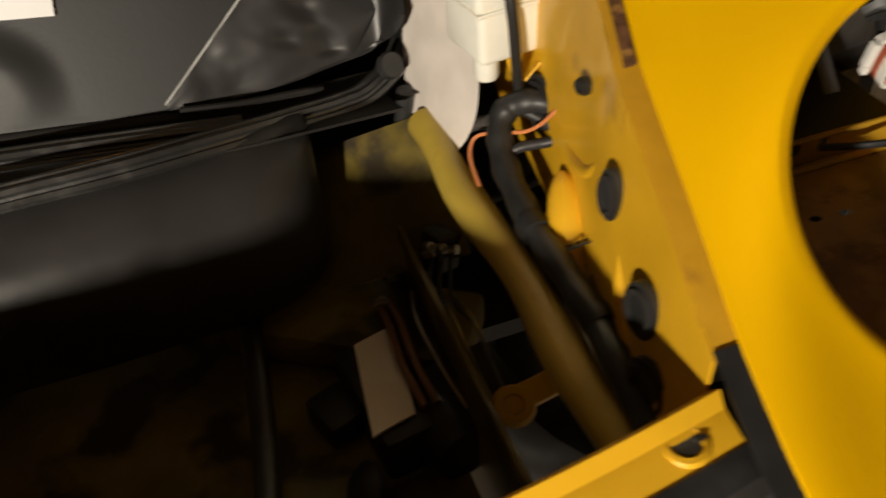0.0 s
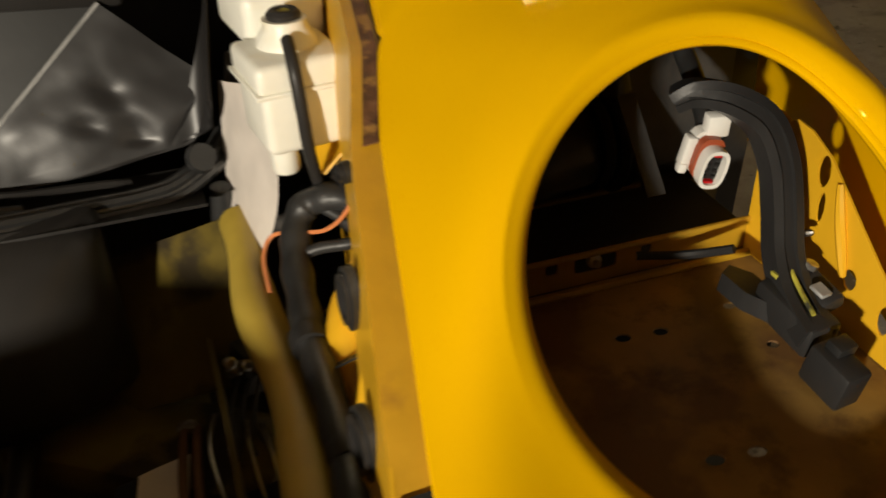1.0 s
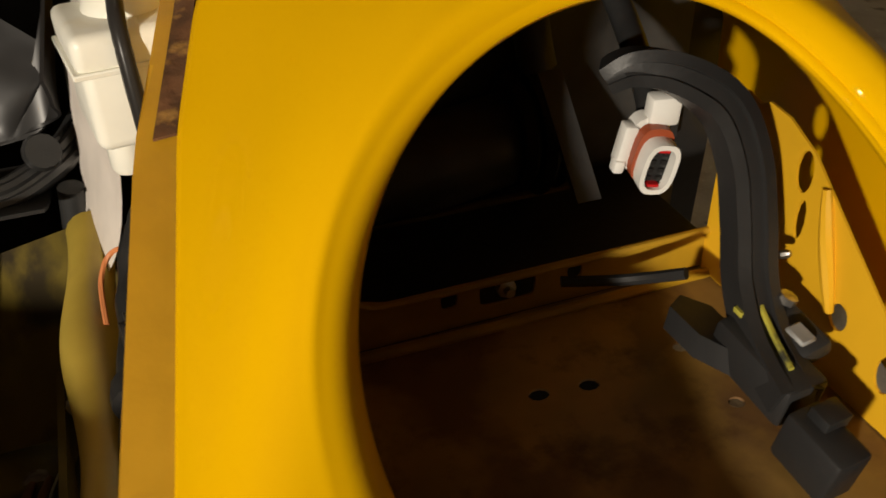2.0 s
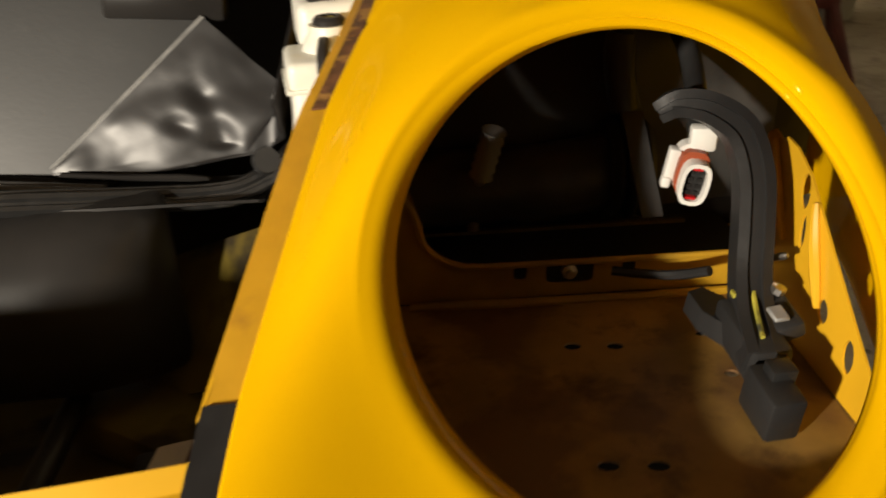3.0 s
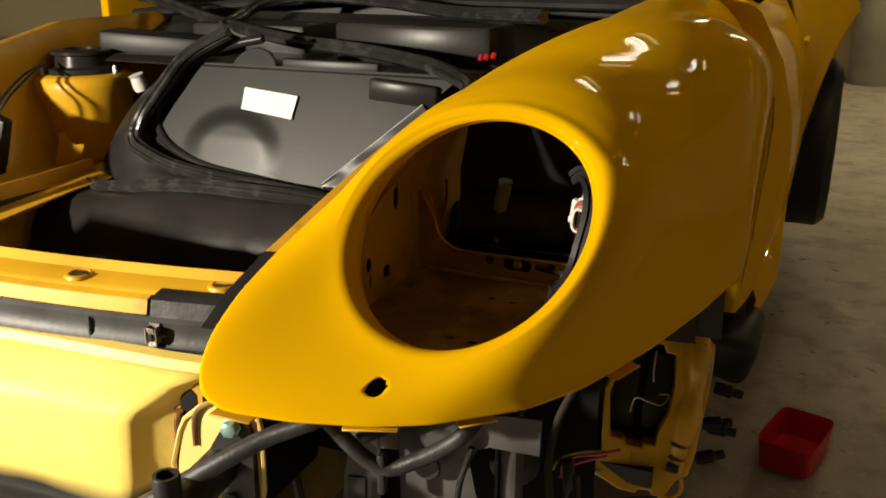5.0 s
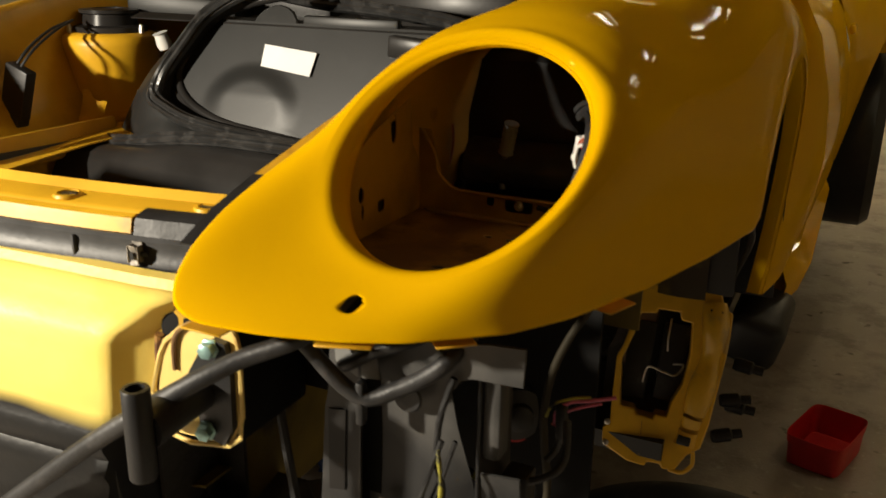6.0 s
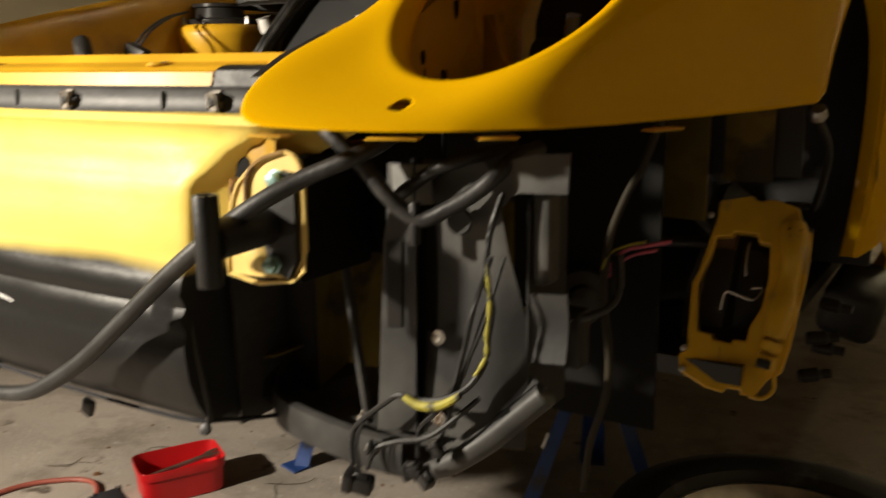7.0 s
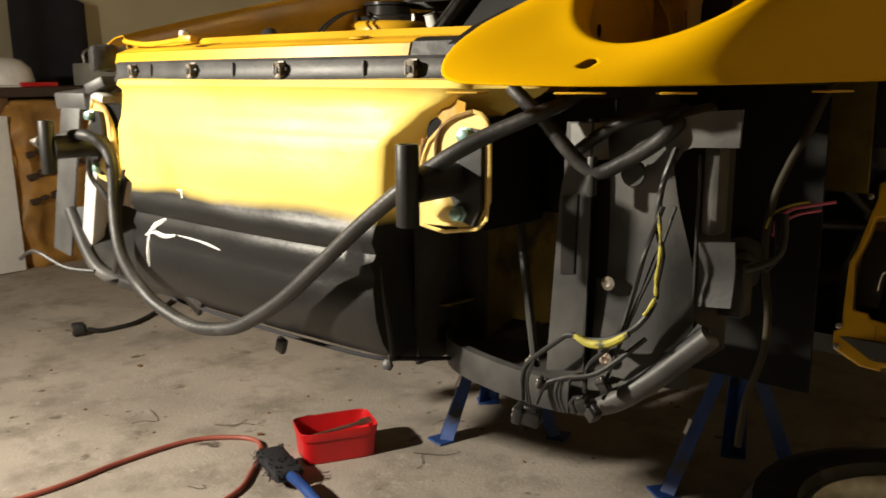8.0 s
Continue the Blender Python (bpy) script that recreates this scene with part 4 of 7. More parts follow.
# boxes behind the flanges, blackened for the shade there
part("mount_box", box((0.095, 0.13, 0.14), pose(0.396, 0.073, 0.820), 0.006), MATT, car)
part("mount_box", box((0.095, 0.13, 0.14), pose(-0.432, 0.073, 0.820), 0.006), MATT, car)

# hanging loom across the nose
LOOM_RUN = [(-0.62, -0.01, 0.806), (-0.606, -0.04, 0.809), (-0.48, -0.055, 0.831), (-0.416, -0.055, 0.838), (-0.39, -0.045, 0.831), (-0.376, -0.036, 0.816), (-0.361, -0.034, 0.793), (-0.355, -0.036, 0.759), (-0.348, -0.042, 0.72), (-0.328, -0.052, 0.673), (-0.293, -0.065, 0.639), (-0.242, -0.078, 0.614), (-0.195, -0.088, 0.599), (-0.144, -0.09, 0.578), (-0.051, -0.09, 0.562), (0.035, -0.088, 0.573),
            (0.088, -0.086, 0.593), (0.163, -0.082, 0.638), (0.231, -0.078, 0.691), (0.312, -0.072, 0.757), (0.383, -0.064, 0.81), (0.441, -0.048, 0.85), (0.481, -0.026, 0.874), (0.510, -0.016, 0.887), (0.532, -0.006, 0.897), (0.546, 0.020, 0.908), (0.552, 0.06, 0.925)]
part("hanging_loom", tube(LOOM_RUN, 0.0104, 5, 12, taper=lambda f: 1.0 - 0.22 * max(0.0, f - 0.75) / 0.25), LOOM, car, "thick grey taped wiring loom hanging across the nose")
part("duct_hose", tube([(0.490, 0.0, 0.925), (0.509, 0.0, 0.91), (0.531, 0.008, 0.888), (0.554, 0.015, 0.86), (0.572, 0.023, 0.84), (0.591, 0.03, 0.833), (0.62, 0.037, 0.847), (0.644, 0.043, 0.862), (0.664, 0.050, 0.880), (0.672, 0.075, 0.895), (0.676, 0.12, 0.90)], 0.0086, 8, 12), LOOM, car, "grey taped hose clipped to the duct")
part("duct_hose", tube([(0.540, 0.066, 0.846), (0.556, 0.043, 0.856), (0.592, 0.042, 0.879), (0.622, 0.046, 0.892), (0.640, 0.075, 0.898), (0.645, 0.12, 0.90)], 0.0072, 8, 12), PLASTIC, car)
part("hose_clip", box((0.009, 0.012, 0.046), pose(0.583, 0.026, 0.828, 0, 0, 0), 0.003), PLASTIC, car)

# ---- radiator duct ----
duct = part("radiator_duct", plate([(0.512, 0.58), (0.566, 0.59), (0.572, 0.887), (0.535, 0.886), (0.532, 0.824), (0.527, 0.80)], 0.003, pose(0, 0.050, 0, 90, 0, 0)), DUCTMAT, car, "dusty black plastic radiator air duct")
part("duct_face", sheet([[(x, 0.055 + 0.4 * max(0, x - 0.66) + 0.01 * math.sin((z - 0.6) * 9), z) for z in np.linspace(0.59, 0.890 if x < 0.655 else (0.87 if x < 0.668 else 0.80 - 4 * (x - 0.668)), 9)] for x in np.linspace(0.570, 0.690, 12)], 0.003), DUCTMAT, duct)
part("duct_side", box((0.004, 0.09, 0.24), pose(0.688, 0.118, 0.735), 0.001, 1), PLASTIC, duct)
part("duct_flap", sheet([[(0.697 + 0.040 * u, 0.062 + 0.006 * math.sin(3 * v), 0.690 + 0.004 * u + 0.072 * v) for u in np.linspace(0, 1, 4)] for v in np.linspace(0, 1, 5)], 0.003), DUCTMAT, duct)
part("duct_tab", plate([(0.650, 0.866), (0.668, 0.848), (0.674, 0.858), (0.686, 0.863), (0.737, 0.865), (0.738, 0.904), (0.700, 0.901), (0.676, 0.895), (0.660, 0.890)], 0.004, pose(0, 0.062, 0, 90, 0, 0)), DUCTMAT, duct)
part("duct_pocket", box((0.020, 0.03, 0.098), pose(0.699, 0.092, 0.815), 0.006), DUCTMAT, duct)
part("duct_patch", plate([(0.531, 0.705), (0.550, 0.708), (0.553, 0.803), (0.532, 0.800)], 0.0015, pose(0, 0.0465, 0, 90, 0, 0)), GLOSS, duct)
# pale patch paints the lamplight on the duct's upper corner
part("duct_lit_patch", plate([(0.541, 0.884), (0.588, 0.887), (0.592, 0.846), (0.568, 0.843), (0.542, 0.856)], 0.002, pose(0, 0.0475, 0, 90, 0, 0)), CAPMAT, duct, "paler patch painted for lamp light on the duct")
# strip added to darken the gap between the duct's faces
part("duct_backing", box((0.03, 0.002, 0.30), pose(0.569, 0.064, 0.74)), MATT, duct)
part("duct_seam", box((0.003, 0.004, 0.30), pose(0.568, 0.047, 0.74, 0, 1.0, 0)), RUBBER, duct)
part("duct_hole", lathe([(0.016, 0.0), (0.014, 0.002), (0.0, 0.002)], pose(0.622, 0.049, 0.832, 90, 0, 0), 16, cap=False), RUBBER, duct)
for z in (0.703, 0.611):
    part("rivet", lathe([(0.0085, 0), (0.0085, 0.001), (0.004, 0.003), (0.002, 0.002), (0.0, 0.002)], pose(0.595, 0.048, z, 90, 0, 0), 14, cap=False), ZINC, duct, "pale metal rivet")
# lower scoop
LIP = [(0.275, 0.20, 0.575), (0.30, 0.12, 0.560), (0.35, 0.068, 0.548), (0.45, 0.055, 0.538), (0.55, 0.050, 0.540), (0.60, 0.045, 0.558), (0.65, 0.050, 0.595), (0.69, 0.056, 0.634), (0.716, 0.060, 0.660)]
scoop = part("lower_scoop", tube(LIP, 0.014, 6, 10, taper=lambda f: 0.45 + 0.55 * min(1.0, max(0.0, (f - 0.45) / 0.2))), DUCTMAT, car, "black plastic lower air scoop with rolled lip")
lip_pts = curve_points(LIP, 6)
part("scoop_floor", sheet([[(p.x, p.y, p.z + 0.006), ((p.x + 0.52) / 2, (p.y + 0.20) / 2, p.z + 0.010), (0.5 + 0.05 * (p.x - 0.5), 0.26, 0.60)] for p in lip_pts], 0.002), DUCTMAT, scoop)
part("scoop_wall", sheet([[(p.x, p.y - 0.010, p.z - 0.006), (p.x, p.y - 0.012, p.z + 0.012), (p.x, p.y - 0.010, p.z + 0.034), (p.x, p.y - 0.002, p.z + 0.037)] for p in lip_pts if p.x < 0.56], 0.003), DUCTMAT, scoop)
part("scoop_fin", plate([(0, 0), (0.10, 0), (0.08, 0.035)], 0.006, pose(0.34, 0.14, 0.562, 60, 0, 20)), DUCTMAT, scoop)
part("stay_rod", tube([(0.420, 0.105, 0.90), (0.428, 0.10, 0.80), (0.440, 0.09, 0.74), (0.456, 0.085, 0.66), (0.470, 0.085, 0.565)], 0.0058, 5, 8), DUCTMAT, car, "thin grey stay rod")
part("stay_nut", lathe([(0.009, 0), (0.009, 0.006), (0.005, 0.007), (0.005, 0.018)], pose(0.468, 0.088, 0.575, 90, 0, 0), 6), ZINC, car)
# two black sheets added where the cavity only lies in shade
part("cavity_shade_sheet", box((0.20, 0.006, 0.40), pose(0.640, 0.325, 0.725)), MATT, car, "added black sheet for the cavity's shade")
part("mount_shade_sheet", box((0.110, 0.006, 0.15), pose(0.490, 0.145, 0.835), 0.001, 1), MATT, car, "added black sheet for the shade beside the mount")
part("tub_side", box((0.006, 0.10, 0.20), pose(0.305, 0.085, 0.645)), UNDERSEAL, car, "black undersealed chassis side panel")
part("chassis_side", box((0.006, 0.55, 0.22), pose(0.345, 0.41, 0.655)), SHADED, car, "olive-yellow chassis side, shade put into its colour")
part("chassis_end", box((0.05, 0.006, 0.20), pose(0.325, 0.133, 0.645)), UNDERSEAL, car)
part("scoop_bracket", box((0.030, 0.03, 0.064), pose(0.712, 0.13, 0.700), 0.004), PLASTIC, car)

# duct wiring
wires = part("duct_wire", tube([(0.67, 0.052, 0.863), (0.659, 0.046, 0.821), (0.658, 0.041, 0.778), (0.667, 0.037, 0.748), (0.664, 0.033, 0.717), (0.665, 0.029, 0.699), (0.658, 0.024, 0.68), (0.643, 0.02, 0.662), (0.617, 0.019, 0.647), (0.588, 0.019, 0.64), (0.564, 0.018, 0.642), (0.546, 0.017, 0.63), (0.509, 0.016, 0.598), (0.499, 0.016, 0.578), (0.502, 0.012, 0.548)], 0.0034, 6, 8), PLASTIC, car, "black wires with yellow tape hanging on the duct")
part("tape_wrap", tube([(0.664, 0.031, 0.795), (0.669, 0.028, 0.755), (0.6665, 0.026, 0.721), (0.6675, 0.023, 0.702), (0.658, 0.018, 0.682)], 0.0022, 8, 8, taper=lambda f: 0.7 + 0.5 * math.sin(17 * f) ** 2), YTAPE, wires, "unravelling yellow tape")
part("tape_wrap", tube([(0.574, 0.013, 0.644), (0.594, 0.012, 0.6385), (0.619, 0.012, 0.6435), (0.643, 0.013, 0.659)], 0.0050, 8, 8, taper=lambda f: 0.45 + 0.55 * math.sin(math.pi * (0.1 + 0.75 * f))), YTAPE, wires)
for run, r in (([(0.664, 0.040, 0.80), (0.65, 0.030, 0.748), (0.639, 0.028, 0.702), (0.627, 0.026, 0.661), (0.608, 0.024, 0.631), (0.587, 0.022, 0.607), (0.585, 0.02, 0.575)], 0.0028),
               ([(0.676, 0.045, 0.80), (0.657, 0.035, 0.729), (0.641, 0.032, 0.689), (0.628, 0.031, 0.654), (0.615, 0.03, 0.617), (0.609, 0.02, 0.585)], 0.0024),
               ([(0.66, 0.045, 0.76), (0.650, 0.034, 0.715), (0.636, 0.030, 0.672), (0.618, 0.026, 0.640)], 0.0020),
               ([(0.655, 0.03, 0.652), (0.606, 0.016, 0.606), (0.564, 0.011, 0.591), (0.54, 0.006, 0.579), (0.528, 0.004, 0.553)], 0.0030),
               ([(0.515, 0.015, 0.602), (0.506, 0.013, 0.575), (0.511, 0.010, 0.545)], 0.0014),
               ([(0.517, 0.015, 0.602), (0.510, 0.011, 0.575), (0.517, 0.008, 0.545)], 0.0014)):
    part("wire", tube(run, r, 8, 6), PLASTIC, wires)


def wire_plug(x, y, z, a, b, size):
    """A ribbed connector body with a collar, a latch and pale pin ends."""
    m = pose(x, y, z, 10, a, b)
    w, d, h = size
    c = part("wire_plug", box((w, d, h), m, 0.003), PLASTIC, car, "black wire plug")
    part("plug_collar", box((w * 0.35, d * 1.18, h * 1.18), m @ pose(-w * 0.32, 0, 0), 0.0025), PLASTIC, c)
    part("plug_latch", box((w * 0.5, d * 0.4, h * 0.25), m @ pose(0.002, 0, h * 0.58), 0.001, 1), PLASTIC, c)
    for dz in (-0.2, 0.2):
        part("plug_pin", box((0.003, d * 0.5, 0.003), m @ pose(-w * 0.52, 0, h * dz), 0.0005, 1), STEEL, c)


wire_plug(0.514, 0.006, 0.533, 12, 20, (0.034, 0.020, 0.019))
wire_plug(0.588, 0.006, 0.566, -18, 8, (0.022, 0.016, 0.014))
wire_plug(0.602, 0.008, 0.560, 35, -15, (0.022, 0.015, 0.016))
wire_plug(0.535, 0.008, 0.578, 20, 30, (0.014, 0.012, 0.012))
wire_plug(0.610, 0.020, 0.590, 60, 10, (0.018, 0.012, 0.012))
part("cross_hose", tube([(0.66, 0.08, 0.757), (0.675, 0.093, 0.737), (0.697, 0.107, 0.725), (0.721, 0.12, 0.724), (0.747, 0.133, 0.734), (0.756, 0.147, 0.749), (0.752, 0.16, 0.785)], 0.0042, 6, 8), LOOM, car, "grey hose with yellow tape")
part("tape_wrap", tube([(0.676, 0.091, 0.7385), (0.686, 0.097, 0.7305), (0.697, 0.105, 0.7255)], 0.0056, 4, 8, taper=lambda f: 0.7 + 0.3 * math.sin(math.pi * f)), YTAPE, car)

# horn and plugs
horn = part("horn", lathe([(0.012, -0.02), (0.036, -0.012), (0.040, 0.0), (0.036, 0.008), (0.020, 0.012), (0.018, 0.020), (0.010, 0.024)], pose(0.640, 0.315, 0.690, 90, 0, 35), 24), PLASTIC, car, "round dark horn with a red rim")
part("horn_rim", lathe([(0.0405, -0.005), (0.0415, 0.0), (0.0385, 0.003)], pose(0.642, 0.319, 0.687, 90, 0, 35), 24), RED, horn)
part("drain_hose", tube([(0.775, 0.26, 0.945), (0.761, 0.25, 0.924), (0.74, 0.25, 0.871), (0.722, 0.25, 0.836), (0.705, 0.25, 0.79), (0.698, 0.25, 0.74), (0.700, 0.25, 0.697), (0.707, 0.25, 0.64), (0.704, 0.25, 0.588), (0.686, 0.25, 0.523), (0.679, 0.25, 0.458)], 0.0048, 8, 10), TANHOSE, car, "thin grey-brown drain hose hanging down")
plug = part("pink_plug", tube([(0.79, 0.21, 0.797), (0.763, 0.2, 0.791), (0.744, 0.2, 0.785), (0.729, 0.2, 0.772), (0.727, 0.2, 0.757), (0.733, 0.2, 0.745)], 0.0022, 8, 6), PINK, car, "pink and yellow wires with plug")
part("wire", tube([(0.775, 0.21, 0.786), (0.752, 0.2, 0.780), (0.735, 0.2, 0.768), (0.724, 0.2, 0.752)], 0.0016, 8, 6), PINK, plug)
part("wire", tube([(0.765, 0.2, 0.796), (0.744, 0.198, 0.790), (0.724, 0.198, 0.778), (0.716, 0.2, 0.760)], 0.0016, 8, 6), YTAPE, plug)
part("plug_body", box((0.012, 0.014, 0.040), pose(0.735, 0.198, 0.760, 0, -3, 0), 0.003), PLASTIC, plug)
part("plug_tail", tube([(0.735, 0.198, 0.745), (0.731, 0.198, 0.725), (0.722, 0.19, 0.712)], 0.004, 5, 8), RUBBER, plug)

# ---- luggage tub ----
def tub_front():
    prof = [(0.63, 0.912), (0.595, 0.911), (0.572, 0.905), (0.550, 0.888), (0.530, 0.858), (0.515, 0.82), (0.513, 0.775), (0.528, 0.735), (0.57, 0.712)]
    rows = []
    xs = [-0.42 + 0.58 * i / 30 for i in range(31)]
    for x in xs:
        drop = 0.035 * min(1.0, max(0.0, (-0.10 - x) / 0.25))
        rows.append([(x, y + 0.10 * x * x + 0.03 * max(0, x), z - drop) for y, z in prof])
    for k in range(1, 9):
        a = k / 8 * math.pi / 2
        x = 0.16 + 0.105 * math.sin(a)
        f = 1 - math.cos(a)
        rows.append([(x, y + 0.10 * x * x + 0.03 * x + (0.62 - y) * f, z) for y, z in prof])
    return sheet(rows, 0.003)


tub = part("luggage_tub", tub_front(), GLOSS, car, "glossy black plastic luggage tub", 60)


def bed_point(x, v):
    """The grey inner face of the tub, rising to the rear, with a round boss."""
    y = 0.711 + 0.088 * v
    d = math.hypot((x + 0.080) / 0.118, (v - 0.24) / 0.42)
    s = min(1.0, max(0.0, (1 - d) / 0.45))
    up = 0.009 * s * s * (3 - 2 * s) * min(1.0, max(0.0, (v - 0.02) / 0.35))
    return Vector((x, y, 0.902 + 0.215 * v)) + Vector((0, -0.8, 0.4)) * up


# the rounded rim of the tub's opening, from its upper left corner round to the gusset
TUB_RIM = [(-0.05, 0.822, 1.165), (-0.115, 0.814, 1.152), (-0.182, 0.805, 1.129), (-0.223, 0.79, 1.093), (-0.252, 0.773, 1.053), (-0.267, 0.758, 1.018), (-0.258, 0.746, 0.989), (-0.229, 0.734, 0.962), (-0.183, 0.726, 0.941), (-0.122, 0.72, 0.926), (-0.04, 0.715, 0.917), (0.039, 0.712, 0.909), (0.117, 0.709, 0.901), (0.192, 0.707, 0.896)]
SEAL_RUN = [(-0.104, 0.791, 1.176), (-0.162, 0.78, 1.148), (-0.204, 0.767, 1.118), (-0.237, 0.748, 1.073), (-0.27, 0.727, 1.023), (-0.285, 0.712, 0.988), (-0.285, 0.702, 0.964), (-0.255, 0.695, 0.947), (-0.205, 0.688, 0.931), (-0.144, 0.684, 0.921), (-0.063, 0.678, 0.914), (0.026, 0.668, 0.911), (0.12, 0.655, 0.908), (0.20, 0.650, 0.902)]


def tub_bed():
    rows = []
    for i in range(81):
        row = []
        for k in range(37):
            v = k / 36
            z = 0.902 + 0.215 * v
            x0 = float(np.interp(z, [0.90, 0.917, 0.926, 0.941, 0.962, 0.989, 1.018, 1.053, 1.093, 1.12], [0.03, -0.04, -0.122, -0.183, -0.229, -0.258, -0.267, -0.252, -0.223, -0.19]))
            x1 = min(0.36, 0.128 + 0.245 * v)
            row.append(bed_point(x0 + (x1 - x0) * i / 80, v))
        rows.append(row)
    return sheet(rows, 0.003)


SHOULDER_RUN = [(-0.13, 0.800, 1.170), (-0.20, 0.800, 1.140), (-0.25, 0.800, 1.110), (-0.30, 0.800, 1.070), (-0.355, 0.790, 1.020), (-0.374, 0.755, 0.970), (-0.418, 0.755, 0.905), (-0.412, 0.735, 0.875), (-0.33, 0.700, 0.883), (-0.22, 0.672, 0.895), (-0.10, 0.650, 0.902), (0.0, 0.630, 0.906), (0.11, 0.625, 0.905), (0.20, 0.630, 0.900)]


def tub_shoulder():
    """The moulded band between the seal, the wing and the tub's front wall."""
    rows = []
    for p, q in zip(curve_points(SEAL_RUN, 8), curve_points(SHOULDER_RUN, 8)):
        crown = Vector((0, -0.004, 0.006))
        rows.append([p + Vector((0, 0.006, -0.006)), p.lerp(q, 0.25) + crown * 0.5, p.lerp(q, 0.6) + crown, q, q + Vector((0.004, -0.002, -0.02))])
    return sheet(rows, 0.003)


def tub_cove():
    """The dark roll between the seal and the rim."""
    a, b = curve_points(SEAL_RUN, 6), curve_points(TUB_RIM, 6)
    rows = []
    for k in range(61):
        p, q = a[int(k / 60 * (len(a) - 1))], b[int(k / 60 * (len(b) - 1))]
        rows.append([p, p.lerp(q, 0.5) + Vector((0.0, 0.008, -0.012)), q])
    return sheet(rows, 0.003)


part("tub_shoulder", tub_shoulder(), LINER, tub, "black moulded shoulder beside the tub", 70)
# pale tube that paints the highlight along the shoulder's edge
part("shoulder_glint", tube([(-0.352, 0.794, 1.026), (-0.368, 0.768, 0.99), (-0.376, 0.752, 0.966)], 0.0022, 5, 6), PALEGREY, tub, "pale line along the edge")
part("tub_cove", tub_cove(), GLOSS, tub)
part("tub_rim", tube(TUB_RIM, 0.009, 6, 10), GLOSS, tub, "rolled black rim of the tub")
part("tub_throat", sheet([[(x, 0.60 + 0.125 * v, 0.914 - 0.020 * v - 0.012 * math.sin(math.pi * v)) for v in np.linspace(0, 1, 6)] for x in np.linspace(-0.02, 0.37, 14)], 0.003), GLOSS, tub)
part("tub_bed", tub_bed(), LINER, tub, "matt grey-black tub lining with a round bulge", 60)


def tub_gusset():
    """A dented facet that falls from its left edge into a hollow, then the corner wall rises."""
    fall, face = Vector((0.72, -0.28, -0.64)).normalized(), Vector((0.10, -0.87, 0.49)).normalized()
    rows = []
    for i in range(61):
        u = i / 60
        a = Vector((0.127, 0.716, 0.916)).lerp(Vector((0.308, 0.772, 1.066)), u)
        w = 0.012 + 0.112 * min(1.0, u * 1.5)
        q = a + fall * w
        low = Vector((0.362, q.y - 0.004, max(0.922, q.z - 0.016)))
        top = Vector((0.392, 0.64, 1.00)).lerp(Vector((0.42, 0.775, 1.10)), u)
        r = curve_points([a, a.lerp(q, 0.5), q, q.lerp(low, 0.55) + Vector((0, 0, -0.006)), low + Vector((0.018, 0.004, 0.012)), low.lerp(top, 0.6) + Vector((0.012, 0, 0)), top], 9)
        for k, p in enumerate(r):
            v = k / 18
            on = max(0.0, min(1.0, v * 4)) * max(0.0, min(1.0, (1.5 - v) * 2))
            lump = 0.0060 * noise.noise(Vector((p.x * 14, p.y * 14, p.z * 18))) + 0.0005 * noise.noise(p * 60)
            for cu, cv in ((0.55, 0.62), (0.66, 0.80), (0.72, 0.50), (0.62, 0.95)):
                lump -= 0.0048 * math.exp(-(((u - cu) / 0.05) ** 2 + ((v - cv) / 0.13) ** 2))
            rows_p = p + face * lump * on
            r[k] = rows_p
        rows.append(r)
    return sheet(rows, 0.003)


part("tub_gusset", tub_gusset(), DENTED, tub, "dented shiny black corner of the tub", 70)
# thin pale line along the facet's left edge
part("gusset_edge", tube([(0.127, 0.715, 0.917), (0.2175, 0.743, 0.991), (0.308, 0.771, 1.067)], 0.0022, 6, 8), PALEGREY, tub, "pale line along the edge")
part("tub_lip", tube([(0.14, 0.700, 0.914), (0.20, 0.690, 0.912), (0.27, 0.690, 0.908), (0.30, 0.70, 0.900)], 0.0045, 6, 8), GLOSS, tub)

LAB = [Vector(c) for c in ((-0.068, 0.780, 1.076), (0.051, 0.776, 1.066), (0.044, 0.759, 1.024), (-0.070, 0.765, 1.036))]
part("paper_label", sheet([[(LAB[0].lerp(LAB[1], u)).lerp(LAB[3].lerp(LAB[2], u), v) + Vector((0, -0.0025, 0.001)) for v in (0, 0.5, 1)] for u in (0, 0.25, 0.5, 0.75, 1)], 0.0012), LABEL, tub, "blank white paper label")
part("catch", lathe([(0.010, 0), (0.010, 0.012), (0.013, 0.014), (0.013, 0.02), (0.008, 0.024)], pose(-0.071, 0.862, 1.112), 14), STEEL, tub, "small metal catch")

# rubber seal round the tub
def seal(ctrl, name="rubber_seal"):
    s = part(name, tube(ctrl, 0.012, 10, 8), SEALMAT, car, "ribbed black rubber seal")
    run = [Vector(c) for c in ctrl]
    for rise, out in ((0.007, -0.011), (0.013, 0.0), (0.007, 0.011)):
        pts = []
        for k, p in enumerate(run):
            d = (run[min(k + 1, len(run) - 1)] - run[max(k - 1, 0)]).normalized()
            side = d.cross(Vector((0, -0.4, 0.9))).normalized()
            pts.append(p + side * out + side.cross(d) * rise)
        part("seal_lip", tube(pts, 0.0048, 10, 6), SEALMAT, s)
    return s


